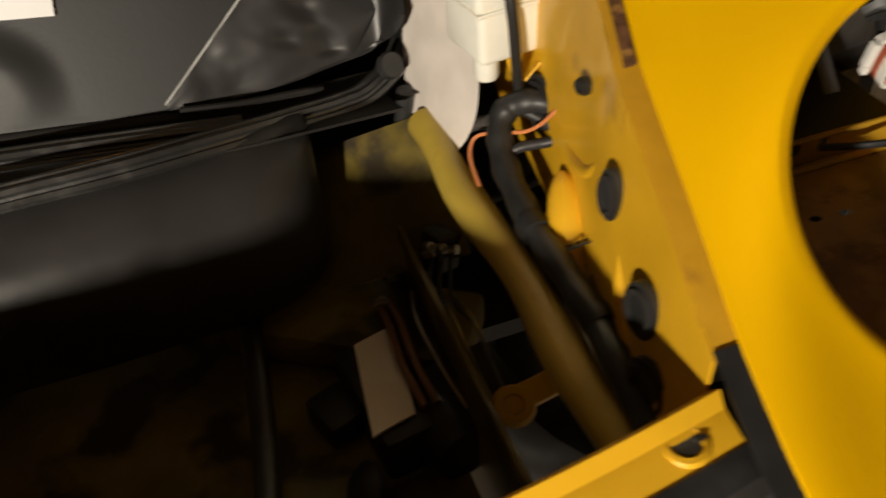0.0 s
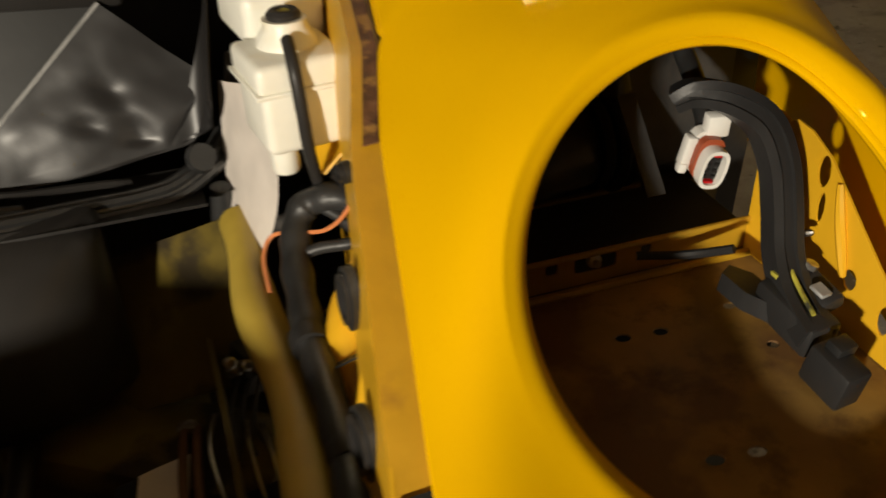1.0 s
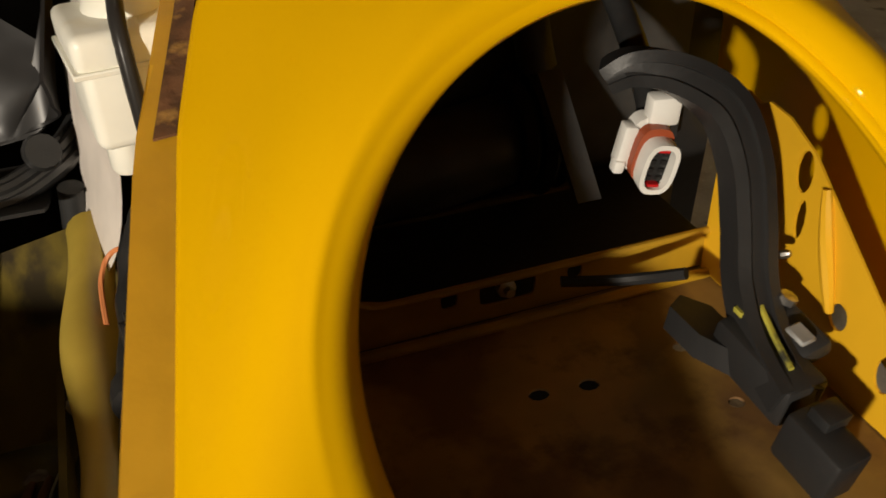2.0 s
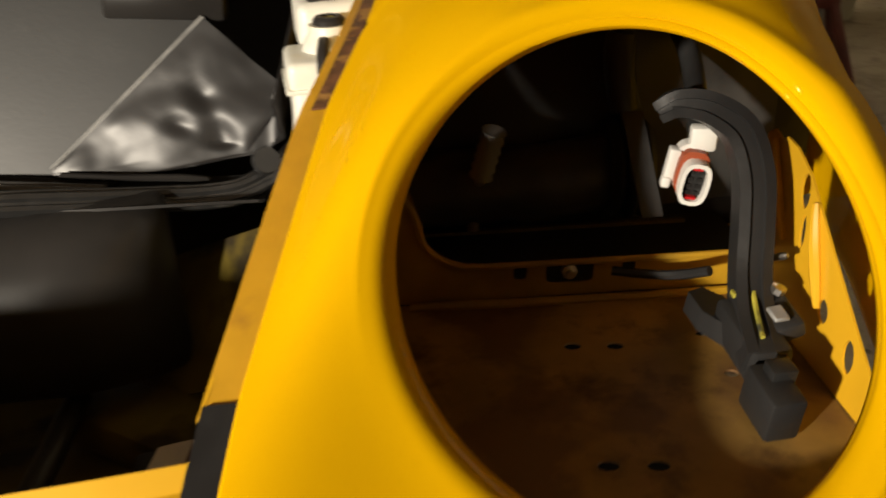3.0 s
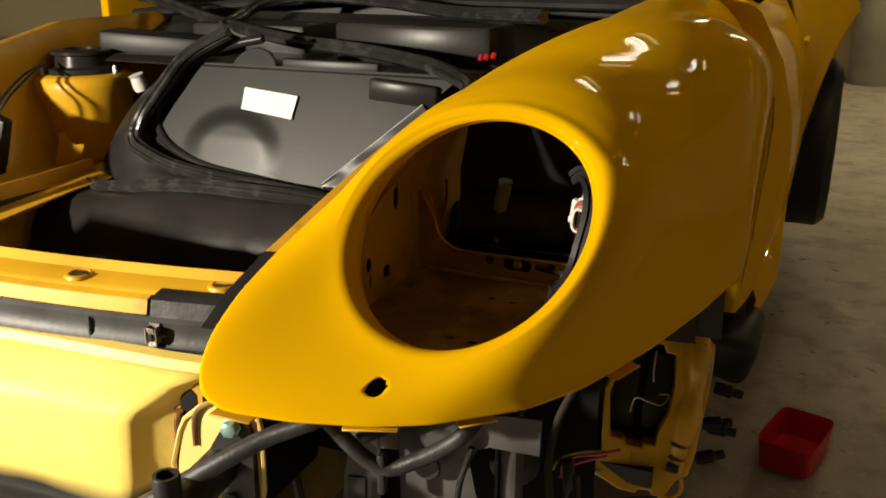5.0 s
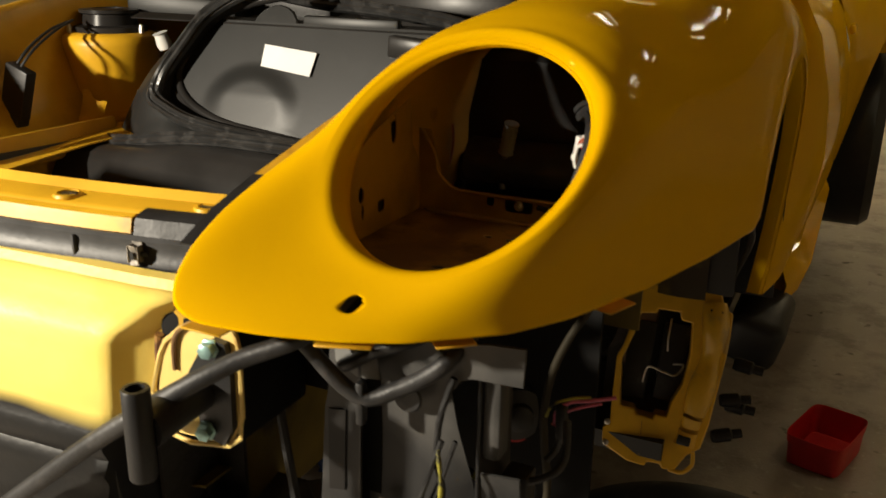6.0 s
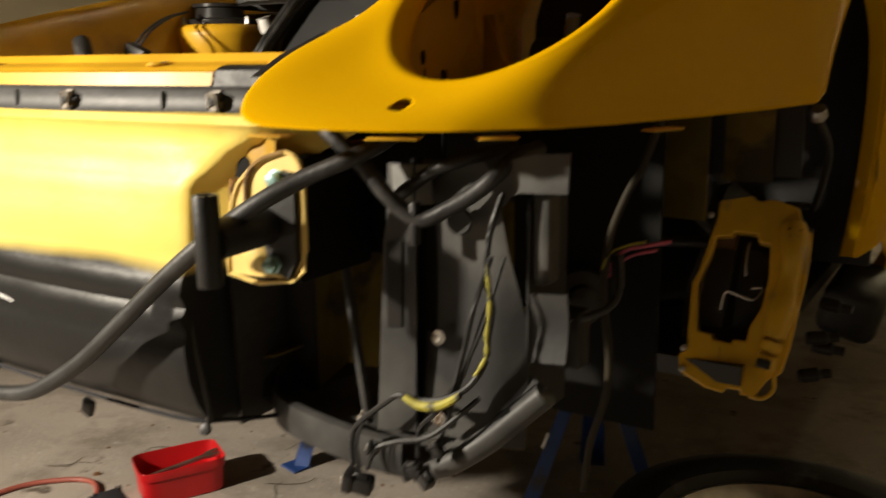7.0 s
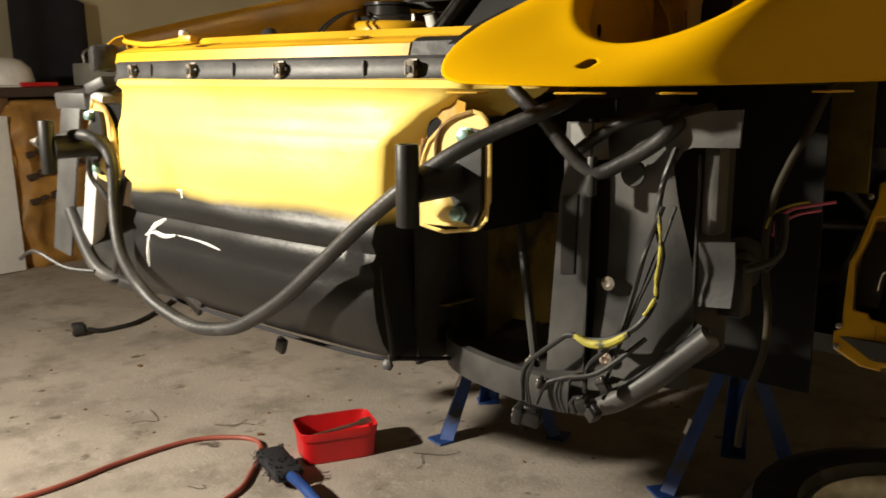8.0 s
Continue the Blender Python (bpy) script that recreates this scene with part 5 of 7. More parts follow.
seal([(-0.40, 0.69, 0.872), (-0.30, 0.632, 0.888), (-0.15, 0.600, 0.914), (-0.05, 0.593, 0.923), (0.06, 0.594, 0.923), (0.13, 0.604, 0.919), (0.20, 0.628, 0.907), (0.26, 0.650, 0.897), (0.31, 0.663, 0.892), (0.35, 0.672, 0.896), (0.395, 0.700, 0.915), (0.425, 0.75, 0.945), (0.44, 0.80, 0.98)])
seal(SEAL_RUN)
seal([(0.455, 0.60, 1.105), (0.435, 0.673, 1.115), (0.37, 0.748, 1.124), (0.299, 0.81, 1.131), (0.215, 0.865, 1.134), (0.133, 0.903, 1.138), (0.053, 0.929, 1.141), (-0.063, 0.967, 1.144), (-0.22, 1.04, 1.154), (-0.395, 1.12, 1.171), (-0.568, 1.18, 1.202), (-0.675, 1.2, 1.217), (-0.79, 1.2, 1.223)])
seal([(-0.314, 1.06, 1.157), (-0.31, 1.12, 1.174), (-0.288, 1.18, 1.202), (-0.225, 1.22, 1.217), (-0.146, 1.23, 1.221), (-0.006, 1.22, 1.215), (0.124, 1.19, 1.204), (0.225, 1.15, 1.198), (0.341, 1.08, 1.2), (0.46, 1.0, 1.205)])
part("seal_clip", box((0.03, 0.016, 0.014), pose(-0.315, 1.085, 1.168, 0, 10, -35), 0.004), STEEL, car, "bright metal seal joiner")
part("yellow_lip", tube([(0.00, 0.612, 0.930), (0.08, 0.614, 0.930), (0.15, 0.626, 0.924)], 0.0025, 6, 8), FLANGE, car)

# tray behind the tub and scuttle
part("tub_shelf", sheet([[(x, 0.795 + 0.15 * v, 1.112 + 0.010 * math.sin(6 * v)) for v in np.linspace(0, 1, 6)] for x in np.linspace(-0.42, 0.40, 12)], 0.003), GLOSS, tub)
part("catch_pad", lathe([(0.055, 0.0), (0.052, 0.004), (0.0, 0.004)], pose(-0.06, 0.797, 1.098, 66, 0, 0), 24, cap=False), LINER, tub, "round moulded pad below the catch")
part("shelf_step", box((0.205, 0.02, 0.024), pose(0.105, 0.810, 1.120, 0, 0, 0), 0.005), LINER, tub)
part("shelf_block", box((0.135, 0.03, 0.040), pose(0.265, 0.790, 1.083, 0, 4, 0), 0.006), GLOSS, tub, "dark recessed block of the tub")
part("left_shelf_box", box((0.26, 0.10, 0.05), pose(-0.42, 0.98, 1.125, 0, 4, 14), 0.010), LINER, tub, "flat grey cover beside the strut tower")
part("scuttle_tray", sheet([[(x, 0.96 + 0.34 * v, 1.10 + 0.08 * v - 0.02 * math.sin(math.pi * v)) for v in np.linspace(0, 1, 9)] for x in np.linspace(-0.62, 0.55, 16)], 0.003), GLOSS, car, "dark glossy scuttle tray")
part("scuttle_box", box((0.36, 0.14, 0.09), pose(0.18, 1.08, 1.14, 0, 0, -4), 0.012), GLOSS, car, "black cover box in the scuttle")
part("battery_cover", box((0.30, 0.12, 0.08), pose(-0.25, 1.12, 1.13), 0.012), PLASTIC, car)
for x, y, z in ((0.384, 0.892, 1.141), (0.37, 0.90, 1.138), (0.40, 0.885, 1.145)):
    part("red_terminal", box((0.008, 0.008, 0.012), pose(x, y, z, 0, 20, 30), 0.002), RED, car)
part("cowl_pipe", tube([(0.40, 0.88, 1.12), (0.43, 0.85, 1.12), (0.46, 0.83, 1.125)], 0.009, 4), LOOM, car)


def windscreen_base():
    rows = []
    for i in range(21):
        x = -0.72 + 1.36 * i / 20
        rows.append([(x, 1.40 - 0.35 * x * x + 0.25 * v, 1.21 + 0.22 * v) for v in np.linspace(0, 1, 6)])
    return sheet(rows, 0.004)


part("windscreen", windscreen_base(), GLOSS, car, "dark windscreen above the scuttle")
part("windscreen_sticker", box((0.22, 0.002, 0.05), pose(0.30, 1.395, 1.245, -42, 0, -10)), YTAPE, car, "yellow strip on the windscreen base")
part("scuttle_rail", tube([(-0.70, 1.22, 1.17), (-0.3, 1.33, 1.205), (0.1, 1.345, 1.21), (0.5, 1.26, 1.215), (0.62, 1.20, 1.22)], 0.012, 8, 8), PLASTIC, car)

# ---- engine-side details beside the tub ----
rail = part("chassis_rail", sheet([[(0.394 + 0.003 * math.sin(y * 23) - 0.02 * max(0, 0.2 - y) + (0.019 + 0.002 * math.sin(y * 31)) * math.cos(a), y, 0.874 + 0.020 * math.sin(a)) for a in np.linspace(-0.9, math.pi + 0.9, 14)] for y in np.linspace(0.10, 0.62, 40)], 0.002), RAILMAT, car, "yellow chassis rail", 60)
part("chassis_floor", sheet([[(x, y, 0.62 + 0.012 * math.sin(x * 20) * math.sin(y * 17)) for x in np.linspace(-0.45, 0.33, 14)] for y in np.linspace(0.08, 0.75, 14)], 0.003), SHADED, car, "dark yellow chassis floor, shade put into its colour")
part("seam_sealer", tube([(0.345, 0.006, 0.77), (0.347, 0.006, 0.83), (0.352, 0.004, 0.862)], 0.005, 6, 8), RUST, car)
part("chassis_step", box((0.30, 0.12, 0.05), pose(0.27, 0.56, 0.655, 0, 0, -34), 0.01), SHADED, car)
part("cross_tube", tube([(0.10, 0.22, 0.66), (0.13, 0.40, 0.67), (0.15, 0.58, 0.70)], 0.014, 5), RUBBER, car)
part("wing_loom", tube([(0.405, 0.10, 0.90), (0.414, 0.20, 0.907), (0.419, 0.27, 0.906), (0.421, 0.35, 0.903), (0.426, 0.43, 0.907), (0.432, 0.475, 0.922), (0.446, 0.500, 0.945), (0.470, 0.492, 0.957), (0.500, 0.470, 0.955)], 0.0135, 8, 12, taper=lambda f: 1.0 + 0.08 * math.sin(60 * f)), RUBBER, car, "thick black wiring loom along the wing")
for y, z in ((0.24, 0.907), (0.37, 0.904)):
    part("loom_tie", lathe([(0.0150, -0.009), (0.0160, 0.0), (0.0150, 0.009)], pose(0.4195, y, z, 90, 0, 0), 14), PLASTIC, car, "black tape round the loom")
part("loom_tube", tube([(0.432, 0.10, 0.885), (0.438, 0.20, 0.892), (0.448, 0.31, 0.900)], 0.0055, 6), GRIMY, car)
part("loom_tube", tube([(0.425, 0.10, 0.893), (0.432, 0.20, 0.898), (0.440, 0.29, 0.905)], 0.004, 6), WOOD, car)
part("loom_branch", tube([(0.430, 0.47, 0.915), (0.450, 0.465, 0.925), (0.478, 0.455, 0.930), (0.496, 0.440, 0.945)], 0.0055, 6), RUBBER, car)
part("loom_branch", tube([(0.462, 0.490, 0.950), (0.480, 0.470, 0.940), (0.490, 0.44, 0.925), (0.478, 0.42, 0.905), (0.455, 0.40, 0.900)], 0.0055, 6), RUBBER, car)
part("loom_branch", tube([(0.440, 0.520, 0.925), (0.425, 0.55, 0.905), (0.41, 0.58, 0.875)], 0.008, 6), RUBBER, car)


def punched_strap(a, b):
    """A flat black strap with a row of holes."""
    a, b = Vector(a), Vector(b)
    n = 8
    outline = [(-0.005, 0), (0.005, 0), (0.005, (b - a).length), (-0.005, (b - a).length)]
    m = look(a, b) @ pose(0, 0, 0, -90, 0, 0)
    holes = [ring2d(0, (b - a).length * (k + 0.5) / n, 0.0022, 0.0032, 8) for k in range(n)]
    part("loom_strap", plate(outline, 0.0018, m, holes), PLASTIC, car, "punched black strap")


punched_strap((0.428, 0.330, 0.905), (0.462, 0.283, 0.957))
punched_strap((0.462, 0.283, 0.957), (0.474, 0.262, 0.960))
part("strap_stud", lathe([(0.006, 0), (0.006, 0.004), (0.003, 0.008)], pose(0.452, 0.275, 0.960, 0, -60, 0), 8), YTAPE, car)
part("copper_wire", tube([(0.404, 0.465, 0.890), (0.406, 0.495, 0.908), (0.418, 0.505, 0.922), (0.440, 0.485, 0.932), (0.459, 0.468, 0.940), (0.474, 0.452, 0.962), (0.488, 0.436, 1.0), (0.492, 0.425, 1.03)], 0.0020, 8, 6), WIRE, car, "bare copper-coloured wire")
def wing_x(y):
    return float(np.interp(y, [0.092, 0.298, 0.385, 0.78], [0.431, 0.470, 0.495, 0.556])) - 0.025


part("wing_underseal", sheet([[(wing_x(y) + 0.046, y, z) for z in (0.83, 0.87, 0.90, 0.938)] for y in np.linspace(0.16, 0.95, 14)], 0.002), UNDERSEAL, car, "black undersealed outside of the inner wing")
for y, z, ry, rz in ((0.49, 0.950, 0.030, 0.034), (0.264, 1.015, 0.012, 0.024), (0.181, 0.975, 0.018, 0.026), (0.150, 0.925, 0.026, 0.026), (0.36, 1.05, 0.008, 0.008)):
    ring = part("rubber_grommet", plate(ring2d(0, 0, ry, rz, 18), 0.006, Matrix(((0, 0, -1, wing_x(y)), (1, 0, 0, y), (0, 1, 0, z), (0, 0, 0, 1))) @ pose(0, 0, 0, 0, -8, 0)), RUBBER, car, "black rubber grommet in the wing")
    part("grommet_lip", plate(ring2d(0, 0, ry * 0.8, rz * 0.8, 18), 0.003, Matrix(((0, 0, -1, wing_x(y) - 0.006), (1, 0, 0, y), (0, 1, 0, z), (0, 0, 0, 1))) @ pose(0, 0, 0, 0, -8, 0), [ring2d(0, 0, ry * 0.62, rz * 0.62, 18)]), GLOSS, ring)
part("wing_swage", tube([(0.440, 0.30, 0.862), (0.450, 0.35, 0.90), (0.462, 0.40, 0.935)], 0.022, 6, 12, taper=lambda f: max(0.05, math.sin(math.pi * f)) ** 0.6), INNER, car)
part("wing_swage", tube([(0.425, 0.16, 0.87), (0.434, 0.22, 0.935), (0.444, 0.25, 0.985)], 0.012, 6, 12, taper=lambda f: max(0.05, math.sin(math.pi * f)) ** 0.6), INNER, car)
part("wing_swage", tube([(0.452, 0.30, 1.03), (0.456, 0.33, 0.985), (0.466, 0.38, 0.96), (0.480, 0.43, 0.955)], 0.007, 6, 10, taper=lambda f: max(0.05, math.sin(math.pi * f)) ** 0.6), INNER, car)
part("wing_bracket", sheet([[(0.470 + 0.030 * u, 0.50 + 0.05 * v, 0.975 + 0.030 * u - 0.012 * math.sin(3 * v)) for u in np.linspace(0, 1, 5)] for v in np.linspace(0, 1, 5)], 0.002), INNER, car, "bent yellow bracket below the reservoir")

reservoir = part("fluid_reservoir", box((0.078, 0.075, 0.062), pose(0.460, 0.550, 1.025, 0, 0, 8), 0.008, 3), TANKMAT, car, "translucent white fluid reservoir with black cap")
part("upper_tank", box((0.082, 0.080, 0.026), pose(0.459, 0.551, 1.062, 0, 0, 8), 0.007, 3), TANKMAT, reservoir)
part("tank_seam", box((0.087, 0.085, 0.004), pose(0.459, 0.551, 1.050, 0, 0, 8), 0.001, 1), TANKMAT, reservoir)
part("filler_neck", lathe([(0.028, 0), (0.025, 0.012), (0.019, 0.022), (0.019, 0.028)], pose(0.460, 0.560, 1.069), 20), TANKMAT, reservoir)
cap = part("reservoir_cap", lathe([(0.015, 0.0), (0.015, 0.009), (0.012, 0.012), (0.007, 0.012), (0.007, 0.009), (0.0, 0.009)], pose(0.460, 0.560, 1.092), 18, cap=False), GLOSS, reservoir, "black cap with brass centre")
part("cap_centre", lathe([(0.0065, 0.0), (0.0055, 0.0015), (0.0, 0.0015)], pose(0.460, 0.560, 1.1015), 14, cap=False), YTAPE, cap)
part("rear_tank", box((0.075, 0.10, 0.05), pose(0.460, 0.640, 1.085, 0, 0, 8), 0.01, 3), TANKMAT, reservoir)
part("spout", lathe([(0.011, 0), (0.013, 0.004), (0.013, 0.03)], pose(0.442, 0.535, 0.968), 14), TANKMAT, reservoir)
part("sender_wire", tube([(0.456, 0.530, 1.088), (0.455, 0.508, 1.076), (0.456, 0.498, 1.04), (0.458, 0.496, 1.00), (0.464, 0.504, 0.965), (0.470, 0.500, 0.950)], 0.0055, 8, 10), GLOSS, reservoir, "black cable sleeve")
TAG_TOP, TAG_MID, TAG_LOW = ((0.406, 0.690, 1.000), (0.434, 0.575, 1.035)), ((0.396, 0.682, 0.893), (0.428, 0.530, 0.937)), ((0.392, 0.615, 0.872), (0.392, 0.560, 0.857))
part("hanging_tag", sheet([[lerp3(Vector(TAG_TOP[0]).lerp(Vector(TAG_TOP[1]), u), Vector(TAG_MID[0]).lerp(Vector(TAG_MID[1]), u), Vector(TAG_LOW[0]).lerp(Vector(TAG_LOW[1]), u), v) + Vector((-0.004 * math.sin(math.pi * u), 0, 0)) for u in np.linspace(0, 1, 7)] for v in np.linspace(0, 1, 12)], 0.0008), TAG, car, "curled white paper tag")
part("hose_clamp", lathe([(0.014, 0), (0.016, 0.006), (0.014, 0.014)], pose(0.372, 0.665, 0.93, 60, 0, 20), 14), RUBBER, car)

pump = part("pump_motor", box((0.062, 0.15, 0.07), pose(0.268, 0.425, 0.652, 0, 0, 8), 0.008), PLASTIC, car, "black pump block with pale cover plate")
part("pump_label", sheet([[(0.238 + 0.050 * u + 0.016 * v, 0.360 + 0.012 * u + 0.130 * v, 0.6905 + 0.001 * math.sin(3 * u)) for u in np.linspace(0, 1, 4)] for v in np.linspace(0, 1, 5)], 0.003), TAG, pump, "pale dusty cover plate")
part("pump_can", lathe([(0.036, 0.0), (0.038, 0.004), (0.038, 0.085), (0.034, 0.09), (0.014, 0.094)], pose(0.330, 0.33, 0.655, -90, 0, 12), 20), GLOSS, pump)
part("pump_block", box((0.10, 0.08, 0.07), pose(0.355, 0.40, 0.655, 0, 0, 10), 0.008), GLOSS, pump)
part("pump_head", lathe([(0.03, 0), (0.032, 0.01), (0.022, 0.02), (0.012, 0.022)], pose(0.225, 0.33, 0.645, 0, -60, 0), 16), PLASTIC, pump)
part("pump_flange", box((0.05, 0.06, 0.04), pose(0.215, 0.44, 0.645, 0, 0, 20), 0.008), PLASTIC, pump)
for k in range(4):
    part("brake_pipe", tube([(0.335 + 0.014 * k, 0.52 - 0.01 * k, 0.72), (0.325 + 0.018 * k, 0.47 - 0.012 * k, 0.725 + 0.004 * k), (0.330 + 0.018 * k, 0.41 - 0.014 * k, 0.712 - 0.004 * k), (0.342 + 0.014 * k, 0.36 - 0.01 * k, 0.69)], 0.0020, 6, 6), STEEL, pump)
for dx in (0.0, 0.014):
    part("pump_cable", tube([(0.300 + dx, 0.60, 0.665), (0.301 + dx, 0.565, 0.672), (0.298 + dx, 0.50, 0.700), (0.294 + dx, 0.43, 0.704), (0.300 + dx, 0.375, 0.695)], 0.0045, 6), WOOD, pump)
part("cable_collar", lathe([(0.015, 0), (0.018, 0.003), (0.015, 0.014)], pose(0.304, 0.560, 0.665, 60, 0, 0), 14), ZINC, pump)
part("tow_eye", lathe([(0.020, -0.006), (0.024, 0.0), (0.020, 0.006), (0.012, 0.006), (0.010, 0.0), (0.012, -0.006)], pose(0.384, 0.335, 0.702, 20, 0, 0), 18), INNER, car)
part("eye_bracket", box((0.07, 0.03, 0.012), pose(0.405, 0.345, 0.700, 20, 0, 10), 0.005), INNER, car)
valves = part("valve_block", box((0.035, 0.035, 0.05), pose(0.380, 0.540, 0.755, 0, 10, 20), 0.004), PLASTIC, car, "dark valve cluster")
for k in range(6):
    part("valve_cap", lathe([(0.006, 0), (0.006, 0.014), (0.004, 0.016)], pose(0.358 + 0.012 * (k % 3), 0.520 + 0.012 * (k // 3), 0.782 - 0.008 * k, 60, 0, 10 + 15 * k), 8), STEEL, valves)
for k in range(3):
    part("valve_pipe", tube([(0.37 + 0.01 * k, 0.53, 0.76), (0.35 + 0.01 * k, 0.50 - 0.01 * k, 0.735), (0.35 + 0.016 * k, 0.45, 0.72)], 0.0022, 6, 6), PLASTIC, valves)
part("bolt_boss", lathe([(0.024, 0), (0.022, 0.012), (0.014, 0.016), (0.014, 0.024)], pose(0.055, 0.235, 0.655), 12), TAG, car)
part("vacuum_hose", tube([(0.285, 0.700, 0.690), (0.305, 0.690, 0.700), (0.345, 0.675, 0.75), (0.375, 0.665, 0.82), (0.388, 0.655, 0.90)], 0.011, 6), RUBBER, car)
part("toe_panel", sheet([[(0.255 + 0.155 * u + 0.01 * v, 0.632 - 0.092 * u + 0.085 * v, 0.704 + 0.082 * u + 0.10 * v) for u in np.linspace(-0.7, 1, 8)] for v in np.linspace(-0.3, 1, 7)], 0.003), SHADED, car, "olive-yellow toe panel, shade put into its colour")

# ---- far side of the nose ----
def far_wing():
    rows = []
    for i in range(25):
        y = 0.13 + 1.23 * i / 24
        top = 0.985 + 0.19 * min(1, y / 0.9) ** 0.9
        x = -0.56 - 0.07 * min(1, y / 0.5)
        rows.append([(x - 0.10, y, top - 0.03), (x - 0.03, y, top - 0.004), (x, y, top), (x + 0.012, y, top - 0.012), (x + 0.015, y, top - 0.05), (x + 0.03, y, top - 0.12), (x + 0.05, y, 0.95), (x + 0.09, y, 0.89), (x + 0.20, y, 0.865)])
    return sheet(rows, 0.002)


part("far_inner_wing", far_wing(), FARWING, car, "yellow inner wing on the far side with worn edge, shade in its colour", 50)
part("far_wing_floor", sheet([[(x, y, 0.875 + 0.01 * math.sin(9 * x + 7 * y)) for x in np.linspace(-0.47, -0.36, 5)] for y in np.linspace(0.10, 1.2, 12)], 0.003), INNER, car)
tower = part("strut_tower", lathe([(0.066, -0.02), (0.074, 0.04), (0.086, 0.10), (0.100, 0.17), (0.107, 0.200), (0.104, 0.216), (0.090, 0.224), (0.06, 0.226)], pose(-0.550, 0.865, 0.848), 32), INNER, car, "yellow strut tower with black top mount", 50)
part("top_mount", lathe([(0.066, 0.0), (0.066, 0.014), (0.050, 0.018), (0.047, 0.040), (0.054, 0.043), (0.054, 0.05), (0.030, 0.053), (0.028, 0.044), (0.0, 0.044)], pose(-0.550, 0.865, 1.070) @ Matrix.Diagonal((1.18, 1.18, 1.0, 1)), 28, cap=False), GLOSS, tower, "shiny black strut top mount")
for k in range(3):
    a = k * math.tau / 3
    part("stud", lathe([(0.006, 0), (0.006, 0.01), (0.004, 0.018)], pose(-0.550 + 0.088 * math.cos(a), 0.865 + 0.088 * math.sin(a), 1.072), 8), STEEL, tower)
relay = part("relay_box", box((0.060, 0.026, 0.105), pose(-0.546, 0.600, 0.972, 0, 20, 0), 0.004), PLASTIC, car, "black relay box hanging on wires")
part("relay_socket", box((0.050, 0.030, 0.024), pose(-0.566, 0.600, 0.915, 0, 20, 0), 0.003), RUBBER, relay)
for dx in (0.0, 0.016):
    part("relay_wire", tube([(-0.532 - dx, 0.60, 1.018), (-0.520 - dx, 0.63, 1.055), (-0.535 - dx, 0.70, 1.085), (-0.57, 0.78, 1.10)], 0.003, 6, 6), RUBBER, relay)
part("relay_tail", tube([(-0.575, 0.60, 0.91), (-0.592, 0.59, 0.885), (-0.585, 0.57, 0.86)], 0.010, 6), RUBBER, relay)
pipes = part("silver_pipe", tube([(-0.50, 0.44, 1.00), (-0.465, 0.42, 0.955), (-0.445, 0.40, 0.92), (-0.43, 0.38, 0.885)], 0.014, 6, 12), ALU, car, "dull silver pipe by the far wing")
part("pipe_sleeve", tube([(-0.53, 0.46, 1.03), (-0.505, 0.445, 1.005), (-0.488, 0.433, 0.985)], 0.018, 5, 12), RUBBER, pipes)
part("wing_flap", sheet([[(-0.500 + 0.045 * u - 0.02 * v + 0.004 * math.sin(9 * u + 5 * v), 0.72 + 0.02 * u, 0.965 - 0.075 * v - 0.03 * u + 0.006 * math.sin(8 * u)) for u in np.linspace(0, 1, 7)] for v in np.linspace(0, 1, 6)], 0.002), INNER, car, "torn yellow sealant flap")
part("wing_flange", tube([(-0.425, 0.40, 0.862), (-0.418, 0.50, 0.861), (-0.410, 0.60, 0.861), (-0.412, 0.70, 0.860)], 0.006, 6, 8), INNER, car, "yellow flange edge beside the tub")
part("wing_gasket", tube([(-0.450, 0.40, 0.874), (-0.440, 0.50, 0.873), (-0.430, 0.62, 0.872), (-0.425, 0.72, 0.868)], 0.010, 6, 8), RUBBER, car, "black gasket along the wing")
part("white_clip", lathe([(0.014, 0), (0.016, 0.01), (0.013, 0.03), (0.016, 0.034)], pose(-0.350, 0.815, 1.050, 15, -10, 0), 14), WHITE, car, "white plastic clip")
part("far_side_wall", box((0.012, 0.62, 0.30), pose(-0.45, 0.44, 0.76), 0.003), INNER, car)
part("bonnet_catch", box((0.035, 0.015, 0.012), pose(-0.15, -0.002, 0.997, 0, 0, 0), 0.003), INNER, car)
part("catch_tongue", tube([(-0.45, 0.06, 1.003), (-0.33, 0.035, 0.994), (-0.20, 0.02, 0.998)], 0.0045, 5, 8), INNER, car)
part("bump_stop", lathe([(0.006, 0), (0.008, 0.012), (0.005, 0.016)], pose(-0.21, 0.03, 0.998), 10), WHITE, car)
part("rail_end", box((0.05, 0.05, 0.05), pose(-0.475, 0.03, 0.972, 0, 0, -20), 0.012), LOOM, car)

# far radiator with its duct
rad = part("far_radiator", box((0.035, 0.24, 0.33), pose(-0.622, 0.20, 0.745, 0, 16, 0), 0.004), ALU, car, "bare aluminium radiator")
for k in range(12):
    part("radiator_fin", box((0.004, 0.004, 0.31), pose(-0.602, 0.09 + 0.018 * k, 0.742, 0, 16, 0)), ALU, rad)
part("end_tank", box((0.045, 0.03, 0.34), pose(-0.610, 0.07, 0.745, 0, 16, 0), 0.006), ALU, rad)
fd = part("far_duct", box((0.062, 0.006, 0.33), pose(-0.722, 0.06, 0.725, 0, 13, 8), 0.002), DUSTY, car, "grey plastic radiator duct")
part("duct_top", box((0.10, 0.08, 0.035), pose(-0.690, 0.10, 0.893, 6, 0, 8), 0.004), DUSTY, fd)
